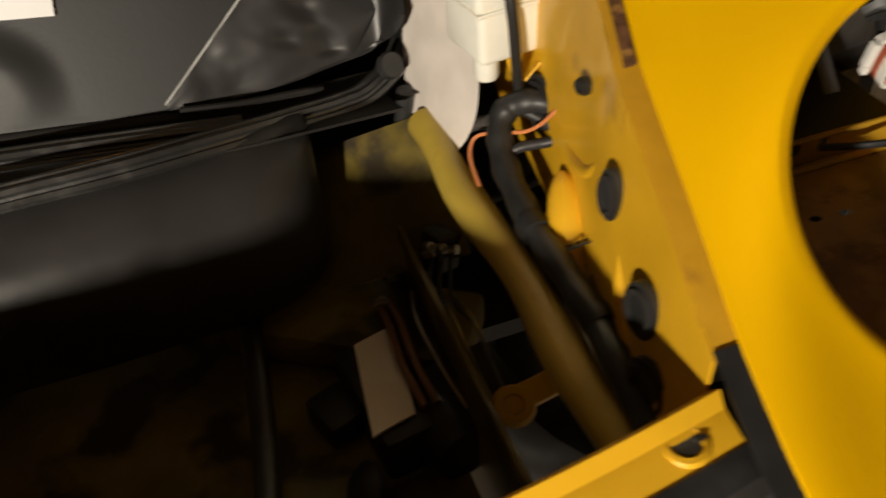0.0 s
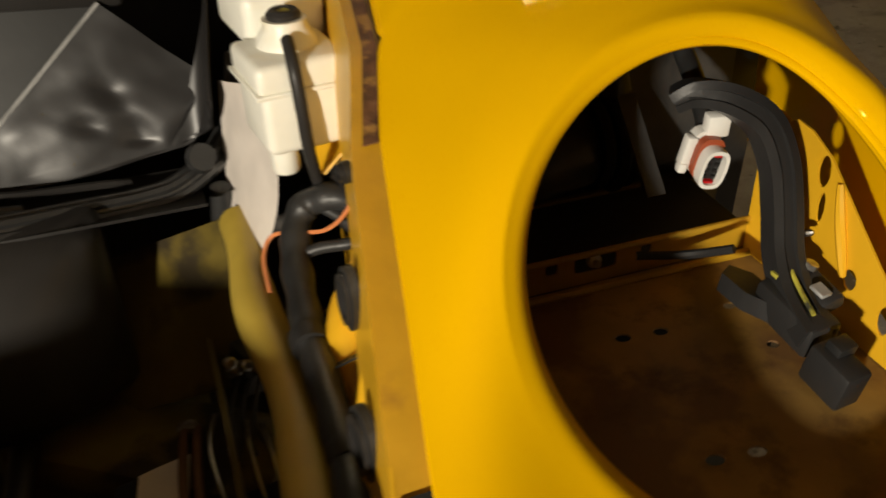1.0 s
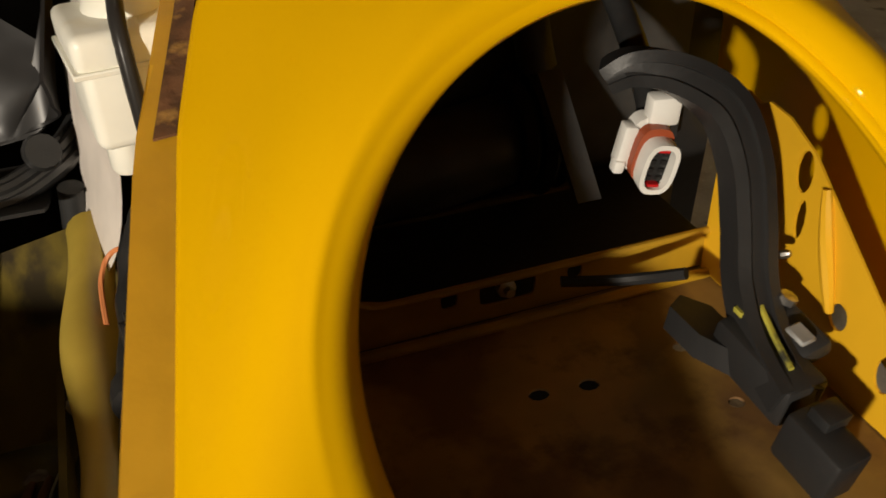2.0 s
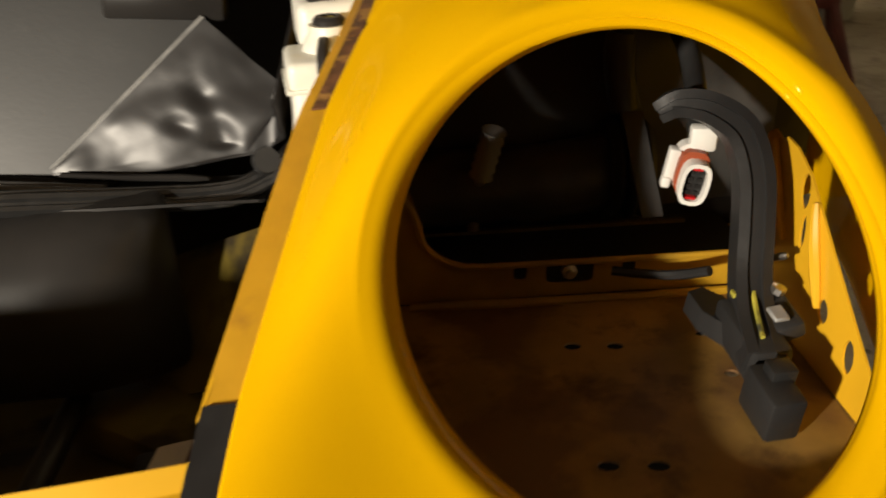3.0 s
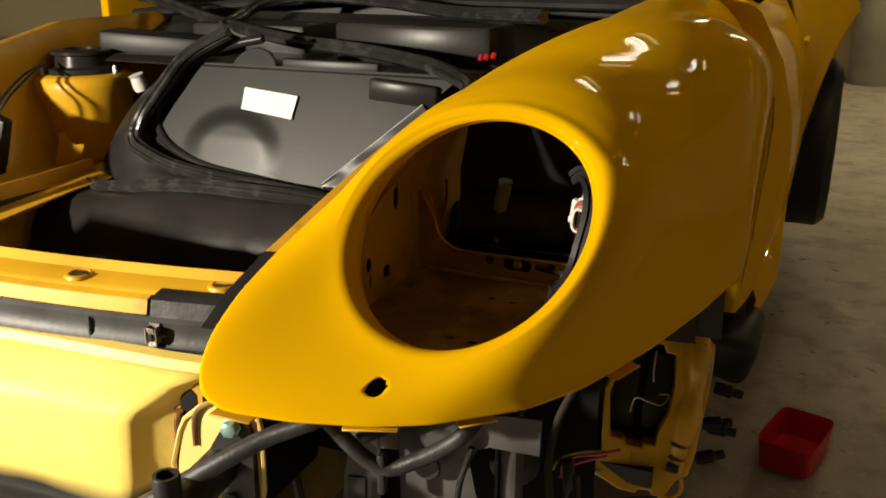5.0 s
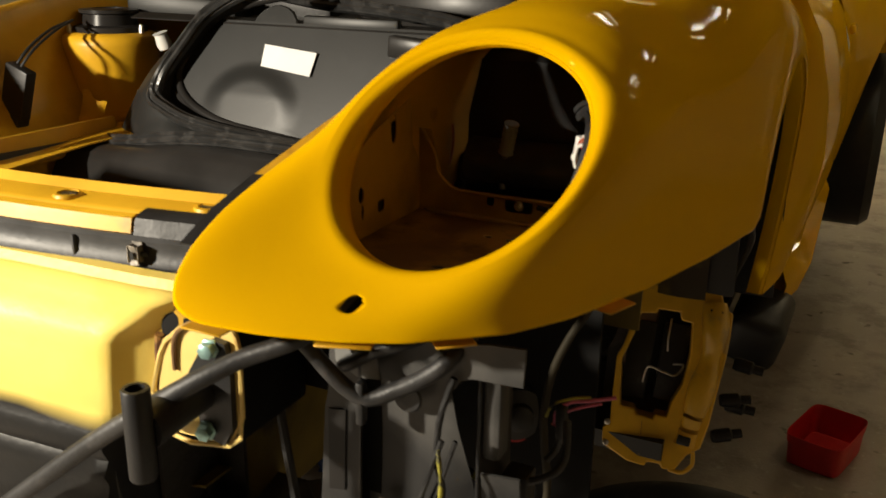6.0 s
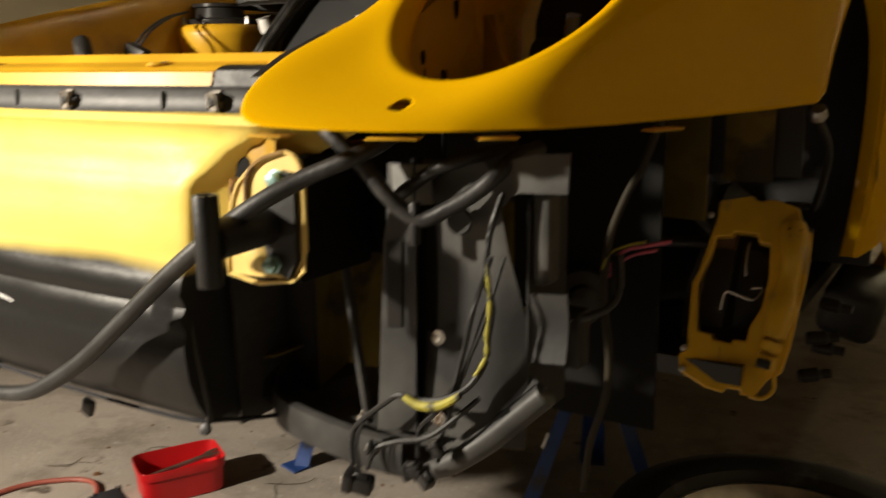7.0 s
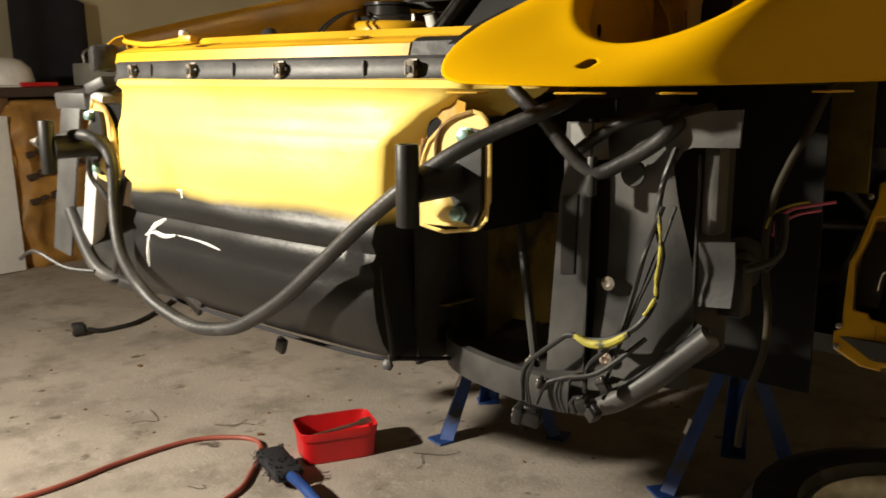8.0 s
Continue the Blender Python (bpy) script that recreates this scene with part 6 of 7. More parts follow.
part("duct_hook", box((0.05, 0.06, 0.022), pose(-0.575, 0.08, 0.922, 0, -20, 20), 0.005), DUSTY, fd)
part("condenser", box((0.10, 0.02, 0.24), pose(-0.440, 0.12, 0.72, 0, 0, 10), 0.003), RUBBER, car, "dark condenser core")
for k in range(6):
    part("condenser_bar", box((0.006, 0.006, 0.235), pose(-0.480 + 0.016 * k, 0.107 + 0.0028 * k, 0.72, 0, 0, 10)), RUBBER, car)
FLIP = [(-x, y, z) for x, y, z in LIP]
fscoop = part("far_scoop", tube(FLIP, 0.014, 6, 10), DUCTMAT, car, "black plastic lower air scoop")
fl = curve_points(FLIP, 6)
part("scoop_floor", sheet([[(p.x, p.y, p.z + 0.006), ((p.x - 0.52) / 2, (p.y + 0.20) / 2, p.z + 0.010), (-0.5 + 0.05 * (p.x + 0.5), 0.26, 0.60)] for p in fl], 0.002), DUCTMAT, fscoop)
part("far_stay", tube([(-0.335, -0.02, 0.78), (-0.372, -0.02, 0.70), (-0.42, 0.0, 0.61), (-0.455, 0.02, 0.57)], 0.006, 5, 8), PLASTIC, car)
part("far_wire", tube([(-0.37, -0.07, 0.80), (-0.385, -0.06, 0.765), (-0.355, -0.05, 0.73), (-0.345, -0.04, 0.69), (-0.39, -0.02, 0.62), (-0.44, 0.0, 0.575)], 0.005, 6, 8), LOOM, car)
part("far_wire", tube([(-0.52, 0.0, 0.565), (-0.58, -0.03, 0.57), (-0.66, -0.05, 0.595), (-0.73, -0.05, 0.57)], 0.004, 6, 8), LOOM, car)
part("mount_tip_bolt", lathe([(0.010, 0), (0.010, 0.012), (0.006, 0.014), (0.006, 0.03)], pose(-0.476, -0.102, 0.825, 0, -90, 0), 8), STEEL, car)
part("panel_lug", box((0.018, 0.010, 0.024), pose(0.09, -0.030, 0.545, 0, 20, 0), 0.003), RUBBER, car)
part("panel_nut", lathe([(0.008, 0), (0.008, 0.006), (0.004, 0.008)], pose(0.300, -0.016, 0.556, 70, 0, 10), 6), MIDGREY, car)
part("panel_seam", tube([(0.284, -0.018, 0.715), (0.290, -0.018, 0.66), (0.297, -0.014, 0.61), (0.299, -0.010, 0.562)], 0.0045, 5, 8), UNDERSEAL, car)
part("lower_bead", tube([(-0.34, 0.0, 0.572), (-0.20, -0.018, 0.563), (0.05, -0.022, 0.560), (0.25, -0.012, 0.558), (0.31, 0.012, 0.560), (0.345, 0.06, 0.556)], 0.003, 6, 8), CLOTH, car)
part("lower_pocket", box((0.10, 0.012, 0.035), pose(-0.17, -0.020, 0.585, 0, 30, 0), 0.008), UNDERSEAL, car)

# ---- body behind the fender ----
def door_skin():
    rows = []
    for i in range(15):
        y = 1.385 + 1.10 * i / 14
        b = 0.02 * math.sin(math.pi * i / 14)
        rows.append([(0.885 + b, y, 0.63), (0.915 + b, y, 0.74), (0.925 + b, y, 0.86), (0.915 + b, y, 0.98), (0.885 + b, y, 1.10), (0.83 + b, y, 1.20), (0.78, y, 1.235)])
    return sheet(rows, 0.002)


door = part("door", door_skin(), PAINT, car, "glossy yellow door")
part("door_handle", box((0.02, 0.14, 0.025), pose(0.925, 2.30, 1.06, 0, -20, 0), 0.008), PAINT, door)


def sill():
    rows = []
    for i in range(19):
        y = 1.385 + 1.215 * i / 18
        f = math.sin(min(1, (18 - i) / 3) * math.pi / 2) * min(1.0, 0.25 + i / 3)
        rows.append([(0.83, y, 0.62), (0.86 + 0.035 * f, y, 0.60), (0.875 + 0.05 * f, y, 0.55), (0.87 + 0.04 * f, y, 0.50), (0.83, y, 0.475)])
    return sheet(rows, 0.002)


part("side_sill", sill(), PAINT, car, "yellow side sill")


def rear_quarter():
    rows = []
    for i in range(21):
        t = i / 20
        y = 2.49 + 1.55 * t
        b = 0.04 * math.sin(math.pi * min(1, t * 1.3)) + 0.13 * math.sin(math.pi * min(1.0, t * 1.25)) ** 2
        arch = 0.72 + math.sqrt(max(0.0, 0.36 ** 2 - (y - 3.05) ** 2)) if abs(y - 3.05) < 0.36 else 0.60
        rows.append([(0.89 + b, y, max(0.60, arch)), (0.93 + b, y, max(0.82, arch + 0.03)), (0.92 + b, y, max(1.0, arch + 0.06)), (0.86 + b, y, 1.18), (0.76, y, 1.28)])
    return sheet(rows, 0.002)


part("rear_quarter", rear_quarter(), PAINT, car, "yellow rear quarter panel")
part("underbody", box((1.56, 3.3, 0.03), pose(0, 2.25, 0.515)), PLASTIC, car, "dark flat underbody")
part("arch_liner_foot", box((0.12, 0.20, 0.12), pose(0.845, 1.32, 0.470, 8, 14, 0), 0.028, 3), PLASTIC, car, "black rounded end of the wheel arch liner")
part("bulkhead", box((1.60, 0.02, 0.72), pose(0, 1.47, 0.88)), PLASTIC, car)
part("far_body_side", box((0.03, 2.9, 0.70), pose(-0.87, 2.75, 0.88), 0.012), PAINT, car)
part("tail_panel", box((1.7, 0.03, 0.70), pose(0, 4.1, 0.88), 0.012), PAINT, car)
part("cabin_deck", box((1.56, 2.5, 0.03), pose(0, 2.8, 1.245), 0.01), PLASTIC, car)
rear = part("rear_wheel", lathe([(0.19, -0.11), (0.30, -0.12), (0.325, -0.09), (0.328, 0.09), (0.30, 0.12), (0.20, 0.11), (0.18, 0.06), (0.0, 0.05)], pose(0.945, 3.08, 0.60, 0, 90, 0), 32, cap=False), PLASTIC, car, "black rear tyre")


def shell(ys, name, mat, edge, label=""):
    """A stretch of the cabin's top, bowed across, between the two side lines."""
    rows = []
    for y in ys:
        z = float(np.interp(y, [1.62, 2.0, 2.45, 3.0, 3.55, 4.08], [1.43, 1.57, 1.63, 1.58, 1.40, 1.22]))
        w = float(np.interp(y, [1.62, 2.0, 2.45, 3.0, 3.55, 4.08], [0.66, 0.60, 0.57, 0.57, 0.62, 0.70])) + edge
        rows.append([(w * s, y, z - 0.09 * s * s - 0.03 * s ** 6) for s in np.linspace(-1, 1, 17)])
    return part(name, sheet(rows, 0.004), mat, car, label, 50)


shell(np.linspace(1.62, 2.0, 8), "windscreen_glass", GLOSS, 0.0, "dark upper windscreen glass")
shell(np.linspace(2.002, 2.95, 14), "roof", PAINT, 0.004, "glossy yellow roof")
shell(np.linspace(2.952, 3.50, 9), "rear_window", GLOSS, 0.0, "dark rear window")
shell(np.linspace(3.502, 4.08, 9), "engine_lid", PAINT, 0.004, "yellow engine lid")
for sx in (1, -1):
    rows = []
    for y in np.linspace(1.66, 3.3, 14):
        z = float(np.interp(y, [1.62, 2.0, 2.45, 3.0, 3.55], [1.43, 1.57, 1.63, 1.58, 1.40])) - 0.12
        w = float(np.interp(y, [1.62, 2.0, 2.45, 3.0, 3.55], [0.66, 0.60, 0.57, 0.57, 0.62]))
        rows.append([(sx * (w + (0.79 - w) * s), y, z + (1.235 - z) * s) for s in np.linspace(0, 1, 5)])
    part("side_window", sheet(rows, 0.004), GLOSS, car, "dark side window")
part("mirror_base", box((0.06, 0.05, 0.03), pose(0.80, 1.50, 1.235, 0, 20, 0), 0.01), PLASTIC, car)

# ---- front suspension ----
CAL = look((0.755, 0.640, 0.617), (0.755 - 0.25, 0.640 + 1.30, 0.617 - 0.42))


def caliper():
    outline = [(-0.035, 0.158), (0.016, 0.168), (0.020, 0.162), (0.032, 0.160), (0.036, 0.164), (0.053, 0.163), (0.083, 0.152), (0.091, 0.121), (0.104, 0.116), (0.103, 0.076), (0.100, 0.044), (0.090, -0.021), (0.084, -0.062), (0.0745, -0.099), (0.055, -0.112), (0.040, -0.137), (0.018, -0.138), (0.016, -0.131), (-0.004, -0.131), (-0.006, -0.138), (-0.036, -0.1335), (-0.075, -0.112), (-0.077, -0.084), (-0.066, -0.078), (-0.0665, -0.049), (-0.0655, 0.029), (-0.057, 0.047), (-0.035, 0.133)]
    window = [(-0.034, 0.102), (-0.010, 0.104), (-0.008, 0.111), (0.026, 0.109), (0.028, 0.097), (0.045, 0.094), (0.046, 0.042), (0.039, -0.003), (0.024, -0.033), (0.020, -0.056), (0.001, -0.054), (-0.001, -0.062), (-0.028, -0.058), (-0.030, -0.050), (-0.0525, -0.047), (-0.057, 0.026), (-0.041, 0.069)]
    m = CAL @ pose(0, 0, -0.055)
    cal = part("brake_caliper", plate(outline, 0.055, m, [window]), CALMAT, car, "yellow brake caliper without its disc")
    mod = cal.modifiers.new("soft_edges", "BEVEL")
    mod.width, mod.segments, mod.limit_method = 0.003, 2, "ANGLE"
    part("piston_bridge", tube([CAL @ Vector(p) for p in ((0.076, 0.128, -0.006), (0.080, 0.085, 0.002), (0.076, 0.040, -0.003), (0.069, 0.0, 0.001), (0.060, -0.045, 0.002), (0.050, -0.095, -0.006))], 0.021, 8, 18, taper=lambda f: 0.86 + 0.14 * math.cos(f * math.tau * 2 - 1.6)), CALMAT, cal)
    for u, v in ((0.078, 0.113), (0.048, -0.087)):
        part("bolt_pocket", box((0.020, 0.014, 0.012), CAL @ pose(u, v, 0.010, 0, 0, -8), 0.002), RUBBER, cal, "dark bolt pocket")
    for u, v in ((-0.045, 0.135), (-0.07, -0.075), (-0.07, -0.108), (0.078, 0.02)):
        part("caliper_bolt", lathe([(0.005, 0), (0.005, 0.004), (0.003, 0.005), (0.003, 0.002), (0.0, 0.002)], CAL @ pose(u, v, 0.001), 8, cap=False), STEEL, cal)
    part("split_line", box((0.0012, 0.055, 0.002), CAL @ pose(-0.017, -0.095, 0.0005)), GRIMY, cal)
    # black plate added for the shade inside the caliper's window
    part("window_floor", plate([(u * 1.04, v * 1.02) for u, v in window], 0.004, CAL @ pose(0, 0, -0.075)), PLASTIC, cal, "black shadow plate behind the pads")
    for sx in (-0.032, 0.020):
        part("brake_pad", box((0.040, 0.125, 0.018), CAL @ pose(sx, 0.025, -0.048, 0, 0, -5), 0.003), RUBBER, cal, "black worn brake pad")
    part("pad_spring", tube([CAL @ Vector((u, v, w)) for u, v, w in ((0.014, 0.097, -0.02), (0.011, 0.066, -0.014), (0.012, 0.045, -0.02))], 0.0018, 6, 6), STEEL, cal)
    part("pad_spring", tube([CAL @ Vector((u, v, w)) for u, v, w in ((-0.022, -0.01, -0.03), (-0.015, 0.017, -0.014), (0.008, 0.012, -0.012), (0.027, 0.009, -0.012), (0.038, 0.026, -0.012), (0.022, 0.026, -0.014))], 0.0018, 8, 6), STEEL, cal)
    part("bleed_pipe", tube([CAL @ Vector((u, v, w)) for u, v, w in ((0.064, -0.104, 0.002), (0.064, -0.125, 0.002), (0.050, -0.139, 0.0), (0.030, -0.138, -0.004))], 0.0035, 6, 8), CALMAT, cal)
    inner = [(u * 0.97 - 0.020, v * 0.97 + 0.002) for u, v in outline]
    part("inner_half", plate(inner, 0.035, CAL @ pose(0, 0, -0.125)), RUBBER, cal, "dark inner half of the caliper")


caliper()
part("hub_carrier", lathe([(0.075, 0.0), (0.080, 0.02), (0.060, 0.05), (0.045, 0.06), (0.045, 0.11)], pose(0.68, 0.80, 0.70, 0, 90, 0), 24), PLASTIC, car, "dark wheel hub carrier")
for k in range(5):
    a = k * math.tau / 5
    part("wheel_stud", lathe([(0.006, 0), (0.006, 0.035), (0.004, 0.04)], pose(0.785, 0.80 + 0.05 * math.cos(a), 0.70 + 0.05 * math.sin(a), 0, 90, 0), 8), PLASTIC, car)
part("track_arm", tube([(0.40, 0.72, 0.58), (0.55, 0.76, 0.57), (0.70, 0.80, 0.60)], 0.022, 6, 10), PLASTIC, car, "black lower control arm")
part("track_rod", tube([(0.42, 0.66, 0.70), (0.56, 0.69, 0.69), (0.70, 0.73, 0.69)], 0.010, 6, 10), PLASTIC, car)
strut = part("damper", lathe([(0.028, 0.0), (0.028, 0.16), (0.030, 0.165), (0.018, 0.17), (0.018, 0.36)], pose(0.665, 0.84, 0.74, 0, -10, 0), 16), PLASTIC, car, "black suspension damper")
helix = [(0.645 + 0.052 * math.cos(k * 0.5), 0.84 + 0.052 * math.sin(k * 0.5), 0.90 + 0.0032 * k) for k in range(72)]
bm = bmesh.new()
add_tube(bm, helix, 0.007, 8)
part("coil_spring", bm, PLASTIC, strut)
part("brake_hose", tube([(0.70, 0.68, 0.72), (0.66, 0.62, 0.78), (0.62, 0.58, 0.84), (0.58, 0.56, 0.90)], 0.006, 6, 8), RUBBER, car)
part("arch_strut", tube([(0.86, 0.62, 0.90), (0.86, 0.72, 0.84), (0.83, 0.80, 0.745)], 0.005, 5, 8), PLASTIC, car, "thin metal stay")
part("arch_stay_end", lathe([(0.010, 0), (0.012, 0.005), (0.010, 0.018)], pose(0.862, 0.60, 0.905, 40, 0, 0), 10), STEEL, car)
for z, dy, tip in ((0.585, 0.05, 6), (0.535, 0.0, -5), (0.515, 0.03, 4), (0.475, -0.02, -8)):
    part("sensor_plug", lathe([(0.010, 0), (0.012, 0.006), (0.012, 0.030), (0.008, 0.034), (0.008, 0.05)], pose(0.838 + 0.2 * dy, 0.78 + dy, z, 0, 90 + tip, 10 - 2 * tip), 10), GLOSS, car, "black sensor plug")
part("lower_carrier", box((0.10, 0.09, 0.10), pose(0.76, 0.86, 0.60, 0, 0, 12), 0.02), PLASTIC, car)
part("caliper_bracket", box((0.04, 0.06, 0.20), pose(0.70, 0.73, 0.63, 0, 10, 10), 0.012), GRIMY, car)
part("under_wing_panel", box((0.26, 0.005, 0.16), pose(0.63, 0.44, 0.86, 0, 0, 0)), SHADED, car)

# ---- stands and things on the floor ----
def jack_stand(x, y, top, turn):
    th = thing("jack_stand", "blue steel jack stand under the car", "jack stand", "jack stands", (x, y, 0))
    th.rotation_euler = (0, 0, radians(turn))
    for k in range(3):
        a = radians(225 + 120 * k)
        c, s = math.cos(a), math.sin(a)
        rows = []
        for u in (0.0, 0.5, 1.0):
            r, z, w = 0.184 - 0.145 * u, 0.004 + 0.338 * u, 0.030 - 0.012 * u
            rows.append([(r * c - w * s - 0.02 * c, r * s + w * c - 0.02 * s, z), (r * c, r * s, z), (r * c + w * s - 0.02 * c, r * s - w * c - 0.02 * s, z)])
        part("leg", sheet(rows, 0.004), BLUE, th)
        part("foot", box((0.05, 0.06, 0.006), pose(0.178 * c, 0.178 * s, 0.003, 0, 0, math.degrees(a)), 0.001, 1), BLUE, th)
    part("collar", box((0.07, 0.07, 0.05), pose(0, 0, 0.345), 0.006), BLUE, th)
    part("post", box((0.036, 0.036, top - 0.30), pose(0, 0, (top + 0.28) / 2), 0.003), STEEL, th)
    part("saddle", box((0.10, 0.06, 0.02), pose(0, 0, top - 0.010), 0.004), BLUE, th)
    part("sticker", box((0.012, 0.002, 0.035), pose(-0.0865, -0.0865, 0.156, 0, 0, 135) @ pose(0, 0, 0, 23, 0, 0)), LABEL, th)
    return th


jack_stand(-0.276, 0.976, 0.50, 30)
jack_stand(0.36, 1.05, 0.50, 8)


def tray(x, y, turn, label, w=0.165, d=0.115, h=0.078):
    th = thing("red_tray", label, "tray", "red parts trays", (x, y, 0.001))
    th.rotation_euler = (0, 0, radians(turn))
    lv = [(0.0, 0.90, 0.0), (0.002, 0.93, 0.0), (h * 0.72, 0.97, 0.0), (h * 0.74, 1.0, 0.0), (h, 1.02, 0.0), (h + 0.001, 1.01, 0.0), (h * 0.8, 0.97, 0.0), (0.006, 0.90, 0.0), (0.004, 0.86, 0.0)]
    rows = []
    for z, s, _ in lv:
        ringp = ring2d(0, 0, w / 2 * s, d / 2 * s, 40, 7)
        rows.append([bmesh_v for bmesh_v in [(u, v, z) for u, v in ringp]])
    bm = bmesh.new()
    rings = [[bm.verts.new(p) for p in r] for r in rows]
    for a, b in zip(rings, rings[1:]):
        for k in range(40):
            bm.faces.new((a[k], a[(k + 1) % 40], b[(k + 1) % 40], b[k]))
    bm.faces.new(rings[0][::-1])
    bm.faces.new(rings[-1])
    part("tray_shell", bm, RED, th)
    return th


tray(-0.482, 0.578, 62, "bright red plastic parts tray holding a spanner", 0.195, 0.125, 0.080)
tray(1.027, 1.66, 73.5, "red plastic parts tray standing empty on the floor", 0.225, 0.145, 0.085)


def spanner():
    m = pose(-0.478, 0.580, 0.058, 0, -8, 62)
    outline = [(-0.075, -0.005), (0.055, -0.006), (0.065, -0.014), (0.092, -0.014), (0.092, -0.004), (0.078, -0.004), (0.078, 0.006), (0.092, 0.006), (0.092, 0.016), (0.065, 0.016), (0.055, 0.006), (-0.075, 0.005)]
    tagged(part("spanner", plate(outline, 0.006, m), STEEL), "grey steel open-ended spanner lying in the tray", "spanner")


spanner()


def brush():
    th = thing("floor_brush", "black bristled brush with blue handle on the floor", "brush", at=(-0.42, 0.375, 0.0))
    th.rotation_euler = (0, 0, radians(-18))
    part("brush_head", box((0.14, 0.070, 0.030), pose(-0.06, 0, 0.034, 0, 4, 0), 0.012, 3), CLOTH, th, "black brush back")
    rnd = random.Random(3)
    bm = bmesh.new()
    for _ in range(420):
        x, y = rnd.uniform(-0.128, 0.008), rnd.uniform(-0.033, 0.033)
        a = rnd.uniform(0, math.tau)
        out = Vector((0.007 * math.cos(a) + 0.10 * (x + 0.06), 0.006 * math.sin(a) + 0.20 * y, rnd.uniform(-0.004, 0.010)))
        z = rnd.uniform(0.018, 0.050)
        add_tube(bm, [(x, y, z), (x + out.x * 0.6, y + out.y * 0.6, z + out.z), (x + out.x, y + out.y, max(0.003, z + out.z - 0.008))], 0.0016, 4)
    part("bristles", bm, CLOTH, th, "matted black bristles")
    part("handle", tube([(0.02, 0, 0.035), (0.08, 0.0, 0.04), (0.16, 0.005, 0.03), (0.24, 0.01, 0.022)], 0.013, 6, 12), BLUE, th, "blue plastic handle")


brush()
tagged(part("air_hose", tube([(-0.90, -0.60, 0.007), (-0.86, -0.25, 0.007), (-0.82, 0.0, 0.007), (-0.83, 0.18, 0.007), (-0.815, 0.36, 0.007), (-0.75, 0.45, 0.007), (-0.68, 0.48, 0.007), (-0.61, 0.44, 0.007), (-0.54, 0.36, 0.007), (-0.48, 0.27, 0.007), (-0.46, 0.12, 0.007), (-0.50, -0.2, 0.007), (-0.52, -0.6, 0.007)], 0.0063, 10, 10), HOSE), "faded red rubber air hose looped on the floor", "hose")
cable = thing("power_cable", "black power cable with plug on the floor", "cable", at=(-1.96, 0.70, 0.0))
part("cable", tube([(0.015, -0.02, 0.024), (0.03, 0.02, 0.012), (0.035, 0.07, 0.010), (0.03, 0.16, 0.010), (-0.03, 0.27, 0.010), (-0.14, 0.42, 0.010), (-0.30, 0.60, 0.010)], 0.008, 8, 8), RUBBER, cable)
part("plug", lathe([(0.010, 0), (0.024, 0.012), (0.026, 0.045), (0.022, 0.05)], pose(0.012, -0.022, 0.028, 0, -90, 70), 14), RUBBER, cable)
for d in (-0.009, 0.009):
    part("prong", tube([(-0.005 + d, -0.069, 0.028), (-0.012 + d, -0.089, 0.028)], 0.0025, 2, 6), STEEL, cable)


def tyre():
    th = thing("loose_wheel", "black road wheel lying flat on the floor", "wheel", at=(0.84, 0.74, 0.0))
    part("tyre", lathe([(0.215, 0.0), (0.25, 0.0), (0.30, 0.012), (0.318, 0.04), (0.320, 0.17), (0.30, 0.205), (0.26, 0.215), (0.225, 0.205), (0.215, 0.18), (0.215, 0.0)], pose(0, 0, 0.001), 40, cap=False), RUBBER, th)
    part("rim", lathe([(0.216, 0.185), (0.205, 0.188), (0.19, 0.17), (0.18, 0.10), (0.10, 0.075), (0.0, 0.075)], pose(0, 0, 0), 36, cap=False), STEEL, th, "dull silver rim")
    for k in range(5):
        a = k * math.tau / 5
        part("spoke", box((0.15, 0.045, 0.03), pose(0.115 * math.cos(a), 0.115 * math.sin(a), 0.10, 0, 0, math.degrees(a)), 0.008), STEEL, th)


tyre()

# crumbs, leaves and threads on the slab
def debris():
    rnd = random.Random(5)
    bm = bmesh.new()
    for _ in range(90):
        x, y = rnd.uniform(-2.2, 0.1), rnd.uniform(-0.3, 1.6)
        s = rnd.uniform(0.002, 0.008) * (1.8 if rnd.random() < 0.1 else 1)
        add_box(bm, (s * rnd.uniform(0.6, 1.6), s, s * 0.4), pose(x, y, s * 0.2, 0, 0, rnd.uniform(0, 180)))
    tagged(part("floor_crumbs", bm, WOOD), "dirt crumbs scattered on the concrete", "debris", kind="stuff")
    bm = bmesh.new()
    for _ in range(9):
        x, y, a = rnd.uniform(-1.1, -0.2), rnd.uniform(0.2, 1.0), rnd.uniform(0, 6.28)
        pts = [(x + 0.03 * k * math.cos(a + 0.4 * k * rnd.uniform(-1, 1)), y + 0.03 * k * math.sin(a), 0.003) for k in range(4)]
        add_tube(bm, curve_points(pts, 3), 0.0007, 5)
    tagged(part("straw_threads", bm, TANHOSE), "dull tan straw threads on the floor", "debris", kind="stuff")


debris()

# ---- background of the garage ----
sack = thing("paper_sack", "large orange-brown paper sack with dark print", "sack", at=(-3.42, 1.24, 0.0))
